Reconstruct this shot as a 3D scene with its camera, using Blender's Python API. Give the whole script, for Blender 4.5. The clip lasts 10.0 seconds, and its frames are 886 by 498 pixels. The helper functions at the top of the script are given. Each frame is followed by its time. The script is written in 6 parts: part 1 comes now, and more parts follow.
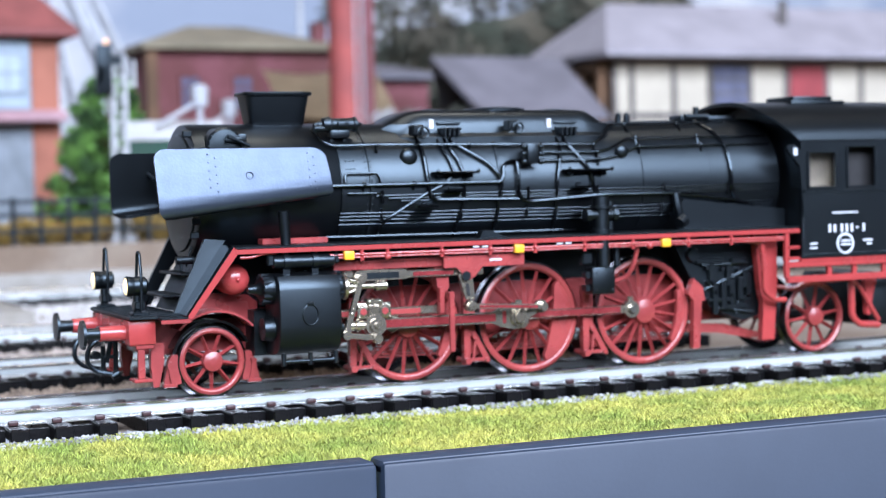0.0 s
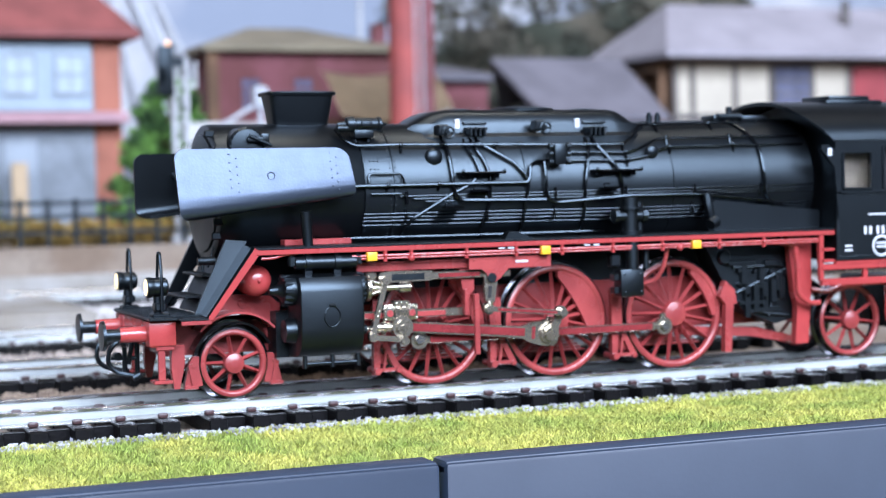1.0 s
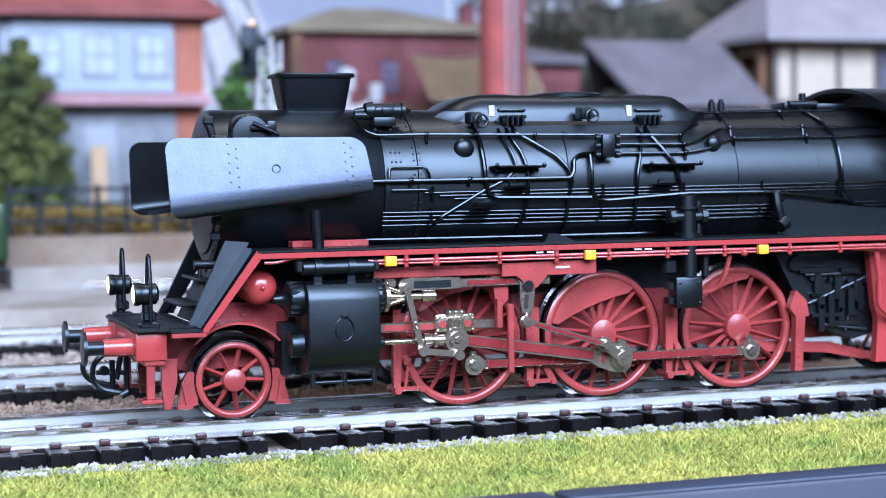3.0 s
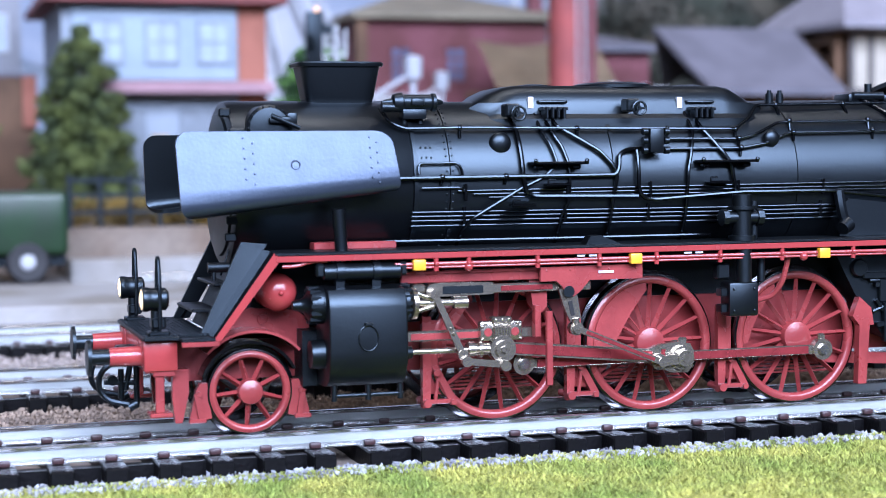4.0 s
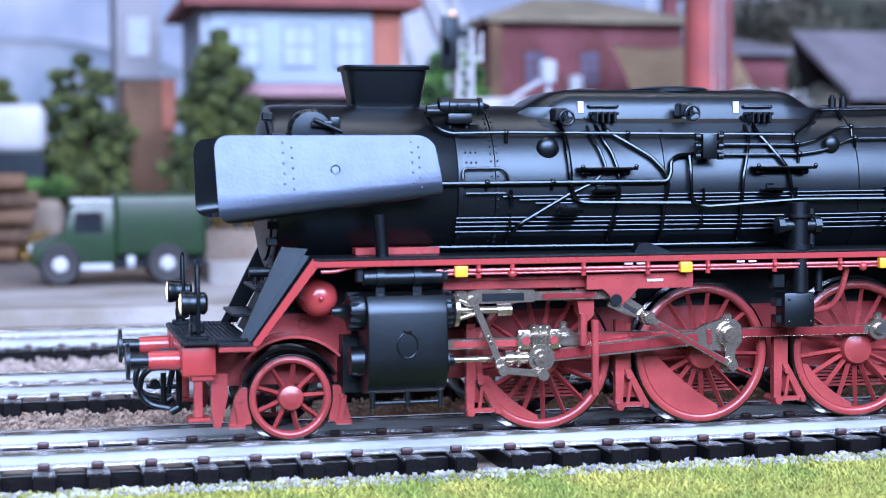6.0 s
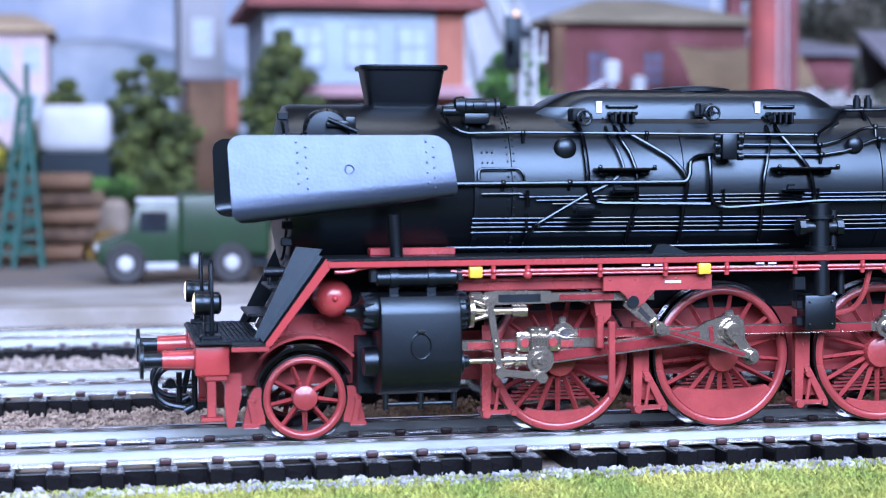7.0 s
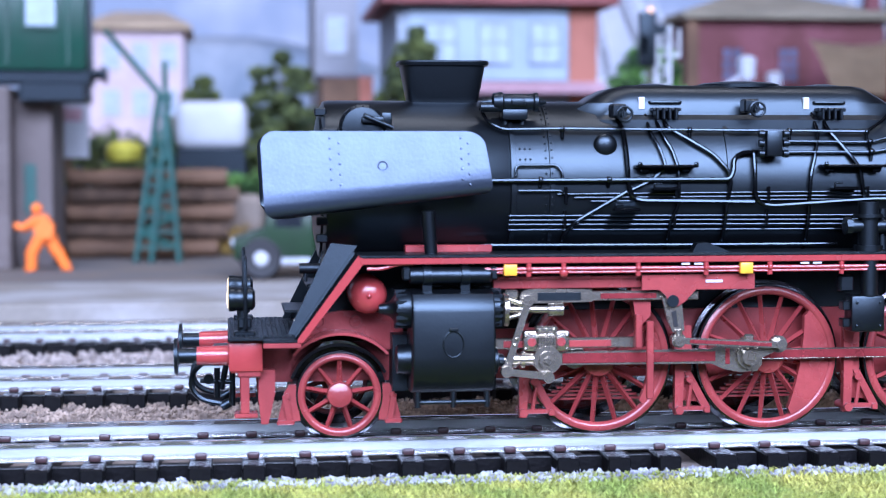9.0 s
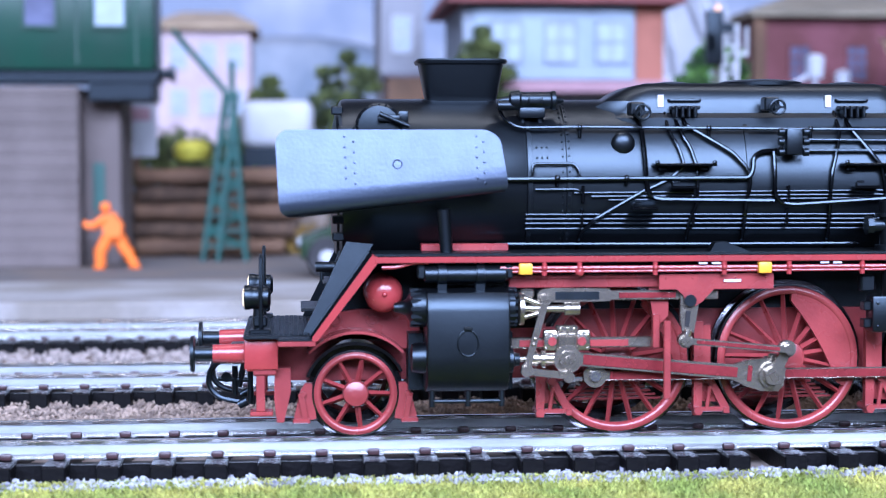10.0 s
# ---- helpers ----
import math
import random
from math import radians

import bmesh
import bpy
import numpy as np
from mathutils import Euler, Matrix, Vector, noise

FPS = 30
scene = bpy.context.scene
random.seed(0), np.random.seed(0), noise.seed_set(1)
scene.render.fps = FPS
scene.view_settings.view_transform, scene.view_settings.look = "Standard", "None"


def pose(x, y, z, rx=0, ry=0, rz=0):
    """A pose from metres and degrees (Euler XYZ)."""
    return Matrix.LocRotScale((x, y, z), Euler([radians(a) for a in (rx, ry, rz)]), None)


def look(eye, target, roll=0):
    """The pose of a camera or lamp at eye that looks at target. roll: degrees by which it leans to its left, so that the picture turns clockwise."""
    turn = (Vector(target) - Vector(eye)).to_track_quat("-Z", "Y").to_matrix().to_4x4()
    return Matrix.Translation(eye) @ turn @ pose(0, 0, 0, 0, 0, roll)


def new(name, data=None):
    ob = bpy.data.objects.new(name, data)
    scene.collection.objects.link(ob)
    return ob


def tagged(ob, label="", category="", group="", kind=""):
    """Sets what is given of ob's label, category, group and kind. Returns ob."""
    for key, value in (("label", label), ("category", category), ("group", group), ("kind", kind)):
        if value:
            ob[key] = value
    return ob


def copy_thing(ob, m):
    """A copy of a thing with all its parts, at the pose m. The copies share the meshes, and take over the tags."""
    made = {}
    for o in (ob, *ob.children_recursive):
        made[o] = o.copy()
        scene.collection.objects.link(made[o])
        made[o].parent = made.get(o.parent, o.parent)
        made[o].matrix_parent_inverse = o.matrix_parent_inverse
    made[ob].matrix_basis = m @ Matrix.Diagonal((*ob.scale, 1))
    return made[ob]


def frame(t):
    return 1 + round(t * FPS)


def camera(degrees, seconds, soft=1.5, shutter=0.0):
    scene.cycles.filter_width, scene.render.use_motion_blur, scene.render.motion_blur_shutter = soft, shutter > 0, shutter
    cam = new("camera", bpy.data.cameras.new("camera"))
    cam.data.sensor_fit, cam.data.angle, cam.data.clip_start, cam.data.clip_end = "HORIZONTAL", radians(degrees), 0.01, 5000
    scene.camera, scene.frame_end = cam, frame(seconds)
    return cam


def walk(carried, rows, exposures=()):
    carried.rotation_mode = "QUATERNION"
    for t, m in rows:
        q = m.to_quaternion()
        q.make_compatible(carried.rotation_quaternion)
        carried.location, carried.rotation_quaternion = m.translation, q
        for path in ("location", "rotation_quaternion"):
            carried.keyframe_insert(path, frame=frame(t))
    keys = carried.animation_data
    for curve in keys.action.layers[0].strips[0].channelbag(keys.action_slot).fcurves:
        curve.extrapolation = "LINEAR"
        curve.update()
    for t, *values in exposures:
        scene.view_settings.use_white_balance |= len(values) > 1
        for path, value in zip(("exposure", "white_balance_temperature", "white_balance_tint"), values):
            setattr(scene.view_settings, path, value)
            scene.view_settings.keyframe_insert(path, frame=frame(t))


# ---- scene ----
# Model railway layout, 1:87. Every length below is written at full size; K brings it to the model's size.
K = 1 / 87
FOCUS = 21.7
cam = camera(28.74, 10.0, soft=0.55)
PATH = [
    (0, (-6.975, -24.632, 2.979), (1.167, -6.380, 2.205), -1.29),
    (0.5, (-6.969, -24.565, 2.958), (0.880, -6.184, 2.209), -1.33),
    (1, (-7.004, -24.533, 2.941), (0.522, -6.018, 2.209), -1.25),
    (1.5, (-6.972, -24.300, 2.955), (0.273, -5.673, 2.207), -1.16),
    (2, (-6.814, -23.470, 3.002), (0.238, -4.772, 2.186), -1.00),
    (3.5, (-6.368, -21.240, 3.135), (0.024, -2.314, 2.163), -0.71),
    (4, (-6.266, -20.599, 3.188), (-0.254, -1.553, 2.141), -0.61),
    (4.5, (-6.309, -20.602, 3.207), (-0.680, -1.438, 2.176), -0.56),
    (5, (-6.348, -20.602, 3.207), (-1.094, -1.332, 2.187), -0.48),
    (5.5, (-6.389, -20.577, 3.202), (-1.478, -1.215, 2.193), -0.41),
    (7, (-6.490, -20.592, 3.188), (-2.597, -0.999, 2.205), -0.22),
    (7.5, (-6.522, -20.572, 3.182), (-2.995, -0.911, 2.187), -0.21),
    (8, (-6.546, -20.574, 3.185), (-3.383, -0.852, 2.178), -0.19),
    (8.5, (-6.587, -20.587, 3.182), (-3.785, -0.810, 2.175), -0.13),
    (9, (-6.617, -20.587, 3.182), (-4.186, -0.762, 2.165), -0.09),
    (9.5, (-6.652, -20.595, 3.172), (-4.593, -0.727, 2.155), -0.03),
    (10, (-6.666, -20.595, 3.170), (-4.972, -0.693, 2.148), -0.09),
]
walk(cam, [(t, look(Vector(e) * K, Vector(g) * K, r)) for t, e, g, r in PATH], [(0, 0.1, 6030, 15), (2.2, 0.05, 5780, 17), (4.5, 0, 5450, 23), (7.5, 0, 5260, 25), (10, 0, 5210, 26)])
cam.data.dof.use_dof = True
cam.data.dof.focus_distance = FOCUS * K
cam.data.dof.aperture_fstop = 35

# ---- light: a room with a wide window behind the viewer and a lit ceiling ----
world = bpy.data.worlds.new("room_air")
scene.world = world
world.use_nodes = True
world.node_tree.nodes["Background"].inputs[0].default_value = (0.62, 0.72, 0.9, 1)
world.node_tree.nodes["Background"].inputs[1].default_value = 0.1
scene.view_settings.exposure = 0.0


def area(name, eye, target, w, h, watts, colour):
    d = bpy.data.lights.new(name, "AREA")
    d.shape, d.size, d.size_y, d.energy, d.color = "RECTANGLE", w, h, watts, colour
    ob = new(name, d)
    ob.matrix_world = look(eye, target)
    return ob


area("window_light", (-0.1, -2.3, 1.5), (0.0, 0.0, 0.0), 3.4, 1.45, 345, (0.80, 0.88, 1.0))
area("ceiling_lamp_light", (0.2, 0.3, 2.9), (0.2, 0.3, 0), 2.6, 0.3, 34, (1.0, 0.86, 0.68))


# ---- materials ----
def mat(name, colour, rough=0.5, metal=0.0, spec=0.5, vary=0.12, scale=4.0, fine=60.0, bump=0.05, rvary=0.1, second=None, spread=(0.4, 0.6), coat=0.0, stretch=None, perobj=0.0):
    """A surface with coarse stains and fine grain. scale and fine: features to the full-size metre."""
    m = bpy.data.materials.new(name)
    m.use_nodes = True
    nt = m.node_tree
    b = nt.nodes["Principled BSDF"]
    tc = nt.nodes.new("ShaderNodeTexCoord")
    mp = nt.nodes.new("ShaderNodeMapping")
    sx = stretch or (1, 1, 1)
    mp.inputs["Scale"].default_value = [s / K for s in sx]
    nt.links.new(tc.outputs["Object"], mp.inputs["Vector"])
    n1 = nt.nodes.new("ShaderNodeTexNoise")
    n1.inputs["Scale"].default_value, n1.inputs["Detail"].default_value = scale, 5
    n2 = nt.nodes.new("ShaderNodeTexNoise")
    n2.inputs["Scale"].default_value, n2.inputs["Detail"].default_value = fine, 3
    for n in (n1, n2):
        nt.links.new(mp.outputs[0], n.inputs["Vector"])
    ramp = nt.nodes.new("ShaderNodeMapRange")
    ramp.inputs[1].default_value, ramp.inputs[2].default_value = spread
    nt.links.new(n1.outputs[0], ramp.inputs[0])
    mix = nt.nodes.new("ShaderNodeMix")
    mix.data_type = "RGBA"
    c2 = second or tuple(c * (1 - vary * 1.5) for c in colour)
    mix.inputs[6].default_value, mix.inputs[7].default_value = (*colour, 1), (*c2, 1)
    nt.links.new(ramp.outputs[0], mix.inputs[0])
    g = nt.nodes.new("ShaderNodeMapRange")
    g.inputs[3].default_value, g.inputs[4].default_value = 1 - vary, 1 + vary
    nt.links.new(n2.outputs[0], g.inputs[0])
    out = g.outputs[0]
    if perobj:
        oi = nt.nodes.new("ShaderNodeObjectInfo")
        r = nt.nodes.new("ShaderNodeMapRange")
        r.inputs[3].default_value, r.inputs[4].default_value = 1 - perobj, 1 + perobj
        nt.links.new(oi.outputs["Random"], r.inputs[0])
        mu = nt.nodes.new("ShaderNodeMath")
        mu.operation = "MULTIPLY"
        nt.links.new(out, mu.inputs[0])
        nt.links.new(r.outputs[0], mu.inputs[1])
        out = mu.outputs[0]
    sc = nt.nodes.new("ShaderNodeVectorMath")
    sc.operation = "SCALE"
    nt.links.new(mix.outputs[2], sc.inputs[0])
    nt.links.new(out, sc.inputs[3])
    nt.links.new(sc.outputs[0], b.inputs["Base Color"])
    rr = nt.nodes.new("ShaderNodeMapRange")
    rr.inputs[3].default_value, rr.inputs[4].default_value = max(0.02, rough - rvary), min(1, rough + rvary)
    nt.links.new(n1.outputs[0], rr.inputs[0])
    nt.links.new(rr.outputs[0], b.inputs["Roughness"])
    b.inputs["Metallic"].default_value = metal
    b.inputs["Specular IOR Level"].default_value = spec
    b.inputs["Coat Weight"].default_value = coat
    if bump:
        bp = nt.nodes.new("ShaderNodeBump")
        bp.inputs["Strength"].default_value = bump
        bp.inputs["Distance"].default_value = 0.02 * K
        nt.links.new(n2.outputs[0], bp.inputs["Height"])
        nt.links.new(bp.outputs[0], b.inputs["Normal"])
    return m


def glow(name, colour, strength):
    m = bpy.data.materials.new(name)
    m.use_nodes = True
    b = m.node_tree.nodes["Principled BSDF"]
    b.inputs["Base Color"].default_value = (*colour, 1)
    b.inputs["Emission Color"].default_value = (*colour, 1)
    b.inputs["Emission Strength"].default_value = strength
    return m


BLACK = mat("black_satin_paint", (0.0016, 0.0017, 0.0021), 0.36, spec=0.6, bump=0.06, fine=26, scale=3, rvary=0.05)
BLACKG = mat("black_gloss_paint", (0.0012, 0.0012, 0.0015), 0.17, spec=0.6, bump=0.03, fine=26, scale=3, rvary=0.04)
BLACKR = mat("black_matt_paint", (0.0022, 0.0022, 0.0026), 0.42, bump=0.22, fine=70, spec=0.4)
# The highlights' blue cast is put into the blacks' specular tint.
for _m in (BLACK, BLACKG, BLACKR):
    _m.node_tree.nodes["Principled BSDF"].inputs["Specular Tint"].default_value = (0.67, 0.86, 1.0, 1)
# Silvery base puts the window's sheen on black deflector paint into the colour.
BLACKSHEEN = mat("window_sheen_black", (0.070, 0.090, 0.124), 0.35, metal=0.8, vary=0.05, bump=0.09, fine=28, scale=5, rvary=0.05)
RED = mat("red_frame_paint", (0.285, 0.047, 0.045), 0.28, spec=0.65, vary=0.08, bump=0.14, fine=24, scale=2, second=(0.215, 0.032, 0.032))
# Darker copy of the frame red, with the shade behind the wheels in it.
SHADERED = mat("shaded_frame_red_paint", (0.25, 0.033, 0.033), 0.42, vary=0.15, bump=0.15, fine=20, scale=2)
REDB = mat("bright_red_paint", (0.315, 0.041, 0.040), 0.26, spec=0.65, vary=0.08, bump=0.12, fine=24, scale=2)
STEEL = mat("worn_gunmetal", (0.52, 0.475, 0.39), 0.25, metal=0.93, vary=0.2, bump=0.22, fine=22, scale=4.0, second=(0.33, 0.295, 0.235), spread=(0.35, 0.65), rvary=0.1)
TYRE = mat("dark_tyre_steel", (0.13, 0.13, 0.14), 0.18, metal=1.0, vary=0.15, bump=0.1, fine=30)
BRIGHT = mat("bright_rolled_steel", (0.72, 0.73, 0.75), 0.24, metal=1.0, vary=0.1, bump=0.12, fine=40, scale=1.6, second=(0.45, 0.44, 0.42), rvary=0.12)
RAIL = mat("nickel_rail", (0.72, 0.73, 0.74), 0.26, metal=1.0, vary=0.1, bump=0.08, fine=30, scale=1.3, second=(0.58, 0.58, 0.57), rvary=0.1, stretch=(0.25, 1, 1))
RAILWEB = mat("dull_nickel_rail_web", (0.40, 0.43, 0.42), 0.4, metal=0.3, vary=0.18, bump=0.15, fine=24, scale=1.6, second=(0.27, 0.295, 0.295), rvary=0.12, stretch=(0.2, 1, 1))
TIE = mat("black_sleeper_plastic", (0.003, 0.003, 0.0035), 0.45, spec=0.15, vary=0.25, bump=0.25, fine=22)
# Pale blotches put the glints on the black plates into the colour.
TIECAP = mat("glint_mottled_chair_plate", (0.40, 0.39, 0.40), 0.22, vary=0.35, bump=0.6, fine=26, scale=9, second=(0.010, 0.010, 0.012), spread=(0.36, 0.47))
SPIKE = mat("brown_rail_chair", (0.05, 0.026, 0.026), 0.35, vary=0.2, spec=0.4)
YELLOW = mat("yellow_enamel", (0.80, 0.40, 0.025), 0.35, vary=0.06)
WHITE = mat("white_enamel", (0.52, 0.55, 0.60), 0.45, vary=0.05)
LAMPGLASS = glow("warm_lamp_lens", (1.0, 0.78, 0.42), 1.1)
# Flat dark colour put in for shade inside the cab and link slot.
SHADEHOLE = mat("inside_shade", (0.006, 0.006, 0.007), 0.7)
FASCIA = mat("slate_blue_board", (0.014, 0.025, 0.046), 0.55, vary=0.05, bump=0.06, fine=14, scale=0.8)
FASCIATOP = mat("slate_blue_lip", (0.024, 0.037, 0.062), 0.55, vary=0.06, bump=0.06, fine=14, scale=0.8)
SOIL = mat("grass_mat", (0.26, 0.27, 0.07), 0.9, vary=0.35, scale=2.2, fine=14, bump=0.6, second=(0.14, 0.18, 0.045))
EARTH = mat("brown_scenic_ground", (0.14, 0.10, 0.07), 0.9, vary=0.3, scale=0.3, fine=6, bump=0.5, second=(0.20, 0.165, 0.13))
PLATFORM = mat("pale_concrete", (0.29, 0.28, 0.262), 0.8, vary=0.15, scale=0.35, fine=8, bump=0.2, second=(0.19, 0.172, 0.142))
ROADM = mat("grey_road", (0.095, 0.09, 0.085), 0.85, second=(0.125, 0.102, 0.08), vary=0.15, scale=0.4, fine=10, bump=0.2)


# ---- shapes ----
def box(bm, x0, x1, y0, y1, z0, z1, bev=0.0, seg=2):
    g = bmesh.ops.create_cube(bm, size=1)["verts"]
    for v in g:
        v.co = Vector(((x0 + x1) / 2 + v.co.x * (x1 - x0), (y0 + y1) / 2 + v.co.y * (y1 - y0), (z0 + z1) / 2 + v.co.z * (z1 - z0)))
    if bev:
        ed = list({e for v in g for e in v.link_edges})
        bmesh.ops.bevel(bm, geom=ed, offset=bev, segments=seg, affect="EDGES", profile=0.5)
    return bm


def rod(bm, p, q, r, r2=None, seg=14):
    """A round bar from p to q."""
    p, q = Vector(p), Vector(q)
    m = Matrix.Translation((p + q) / 2) @ (q - p).to_track_quat("Z", "Y").to_matrix().to_4x4()
    bmesh.ops.create_cone(bm, cap_ends=True, segments=seg, radius1=r, radius2=r if r2 is None else r2, depth=(q - p).length, matrix=m)
    return bm


def ball(bm, c, r, u=16, v=10, s=(1, 1, 1)):
    bmesh.ops.create_uvsphere(bm, u_segments=u, v_segments=v, radius=r, matrix=Matrix.Translation(c) @ Matrix.Diagonal((*s, 1)))
    return bm


def prism(bm, pts, y0, y1):
    """The outline pts (x, z) stretched from y0 to y1."""
    a = [bm.verts.new((x, y0, z)) for x, z in pts]
    b = [bm.verts.new((x, y1, z)) for x, z in pts]
    n = len(pts)
    bm.faces.new(a)
    bm.faces.new(b[::-1])
    for i in range(n):
        bm.faces.new((a[i], b[i], b[(i + 1) % n], a[(i + 1) % n]))
    return bm


def lathe(bm, prof, c, axis="X", seg=40, hollow=False):
    """The profile (along, radius) turned round an axis through c."""
    rings = []
    for s, r in prof:
        ring = []
        for i in range(seg):
            a = 2 * math.pi * i / seg
            u, w = r * math.cos(a), r * math.sin(a)
            ring.append(bm.verts.new(Vector(c) + Vector({"X": (s, u, w), "Y": (w, s, u), "Z": (u, w, s)}[axis])))
        rings.append(ring)
    for a, b in zip(rings, rings[1:]):
        for i in range(seg):
            bm.faces.new((a[i], a[(i + 1) % seg], b[(i + 1) % seg], b[i]))
    if hollow:
        a, b = rings[-1], rings[0]
        for i in range(seg):
            bm.faces.new((a[i], a[(i + 1) % seg], b[(i + 1) % seg], b[i]))
    else:
        bm.faces.new(rings[0]), bm.faces.new(rings[-1])
    return bm


def rounded(pts, r=0.08, n=4):
    """The line with its corners rounded."""
    pts = [Vector(p) for p in pts]
    out = [pts[0]]
    for a, b, c in zip(pts, pts[1:], pts[2:]):
        d = min(r, (a - b).length / 2.1, (c - b).length / 2.1)
        p, q = b + (a - b).normalized() * d, b + (c - b).normalized() * d
        out += [p * (1 - t) ** 2 + b * 2 * t * (1 - t) + q * t * t for t in [i / n for i in range(n + 1)]]
    return out + [pts[-1]]


def pipe(bm, pts, r, seg=8, corner=0.08):
    pts = rounded(pts, corner) if len(pts) > 2 else [Vector(p) for p in pts]
    rings, u = [], None
    for i, p in enumerate(pts):
        d = (pts[min(i + 1, len(pts) - 1)] - pts[max(i - 1, 0)]).normalized()
        # the ring's first axis is carried on from the ring before, so that the tube does not twist
        u = u - d * u.dot(d) if u else d.orthogonal()
        u.normalize()
        w = d.cross(u)
        rings.append([bm.verts.new(p + r * (u * math.cos(6.28319 * k / seg) + w * math.sin(6.28319 * k / seg))) for k in range(seg)])
    for a, b in zip(rings, rings[1:]):
        for k in range(seg):
            bm.faces.new((a[k], a[(k + 1) % seg], b[(k + 1) % seg], b[k]))
    bm.faces.new(rings[0])
    bm.faces.new(rings[-1])
    return bm


def part(name, bm, material, parent=None, label="", smooth=35, origin=None):
    """Links a bmesh, written at full size, as one mesh object, brought to the model's size."""
    o = Vector(origin or (0, 0, 0))
    for v in bm.verts:
        v.co = (v.co - o) * K
    bmesh.ops.recalc_face_normals(bm, faces=bm.faces)
    me = bpy.data.meshes.new(name)
    bm.to_mesh(me)
    bm.free()
    for p in me.polygons:
        p.use_smooth = smooth > 0
    if smooth:
        me.set_sharp_from_angle(angle=radians(smooth))
    me.materials.append(material)
    ob = new(name, me)
    ob.parent = parent
    ob.location = o * K
    if label:
        ob["label"] = label
    return ob


def B():
    return bmesh.new()


def thing(name, x, y, z, label, category, group="", kind=""):
    ob = new(name)
    ob.empty_display_size = 0.01
    ob.location = Vector((x, y, z)) * K
    return tagged(ob, label, category, group, kind)


def at(x, y, z, rx=0, ry=0, rz=0):
    return pose(x * K, y * K, z * K, rx, ry, rz)


# ---- the room and the baseboard ----
ROOM = mat("room_wall_paint", (0.05, 0.05, 0.052), 0.8, vary=0.04, scale=0.02, fine=0.5)
CEIL = mat("room_ceiling_paint", (0.10, 0.10, 0.10), 0.8, vary=0.03, scale=0.02, fine=0.5)
FLOORM = mat("room_floor_cover", (0.05, 0.045, 0.045), 0.6, vary=0.1, scale=0.03, fine=1)
tagged(part("floor", box(B(), -260, 260, -260, 260, -82, -80), FLOORM), "dark grey vinyl floor of the exhibition room", "floor", kind="structure")
tagged(part("wall_north", box(B(), -260, 260, 250, 260, -80, 300), ROOM), "plain dark grey painted room wall", "wall", kind="structure")
tagged(part("wall_east", box(B(), 250, 260, -250, 250, -80, 300), ROOM), "plain dark grey painted room wall", "wall", kind="structure")
tagged(part("wall_west", box(B(), -260, -250, -250, 250, -80, 300), ROOM), "plain dark grey painted room wall", "wall", kind="structure")
bm = B()
box(bm, -260, 260, -260, -250, -80, 40)
box(bm, -260, 260, -260, -250, 290, 300)
box(bm, -260, -220, -260, -250, 40, 290)
box(bm, 200, 260, -260, -250, 40, 290)
tagged(part("wall_south", bm, ROOM), "plain dark grey room wall with a wide window", "wall", kind="structure")
tagged(part("ceiling", box(B(), -260, 260, -260, 260, 300, 306), CEIL), "grey painted room ceiling", "ceiling", kind="structure")

EDGE_Y, EDGE_Z = -5.55, -0.30
ground = tagged(part("ground", box(B(), -120, 140, -1.5, 118, -2.2, -0.42), EARTH), "brown scenic ground of the model layout", "ground", kind="structure")
SKY = mat("painted_sky_board", (0.22, 0.255, 0.32), 0.9, vary=0.05, scale=0.05, fine=0.4, second=(0.48, 0.48, 0.49), spread=(0.42, 0.6), bump=0)
tagged(part("backdrop", box(B(), -120, 140, 110, 111, -0.4, 60), SKY), "pale blue and white painted cloudy sky board", "backdrop", kind="structure")


def fascia():
    for name, x0, x1 in (("fascia_board", -60, 0.50), ("fascia_board", 0.58, 70)):
        t = thing(name, 0, 0, 0, "slate blue painted front board of the layout", "board", "front boards")
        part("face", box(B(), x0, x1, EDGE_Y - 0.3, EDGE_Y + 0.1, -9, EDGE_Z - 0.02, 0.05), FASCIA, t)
        part("lip", box(B(), x0, x1, EDGE_Y - 0.26, EDGE_Y + 0.2, EDGE_Z - 0.2, EDGE_Z + 0.012, 0.06), FASCIATOP, t, "paler top edge")
    tagged(part("baseboard", box(B(), -60, 70, EDGE_Y, -1.45, -2.2, -0.415), SOIL), "green flocked baseboard strip beside the track", "ground", kind="structure")


fascia()


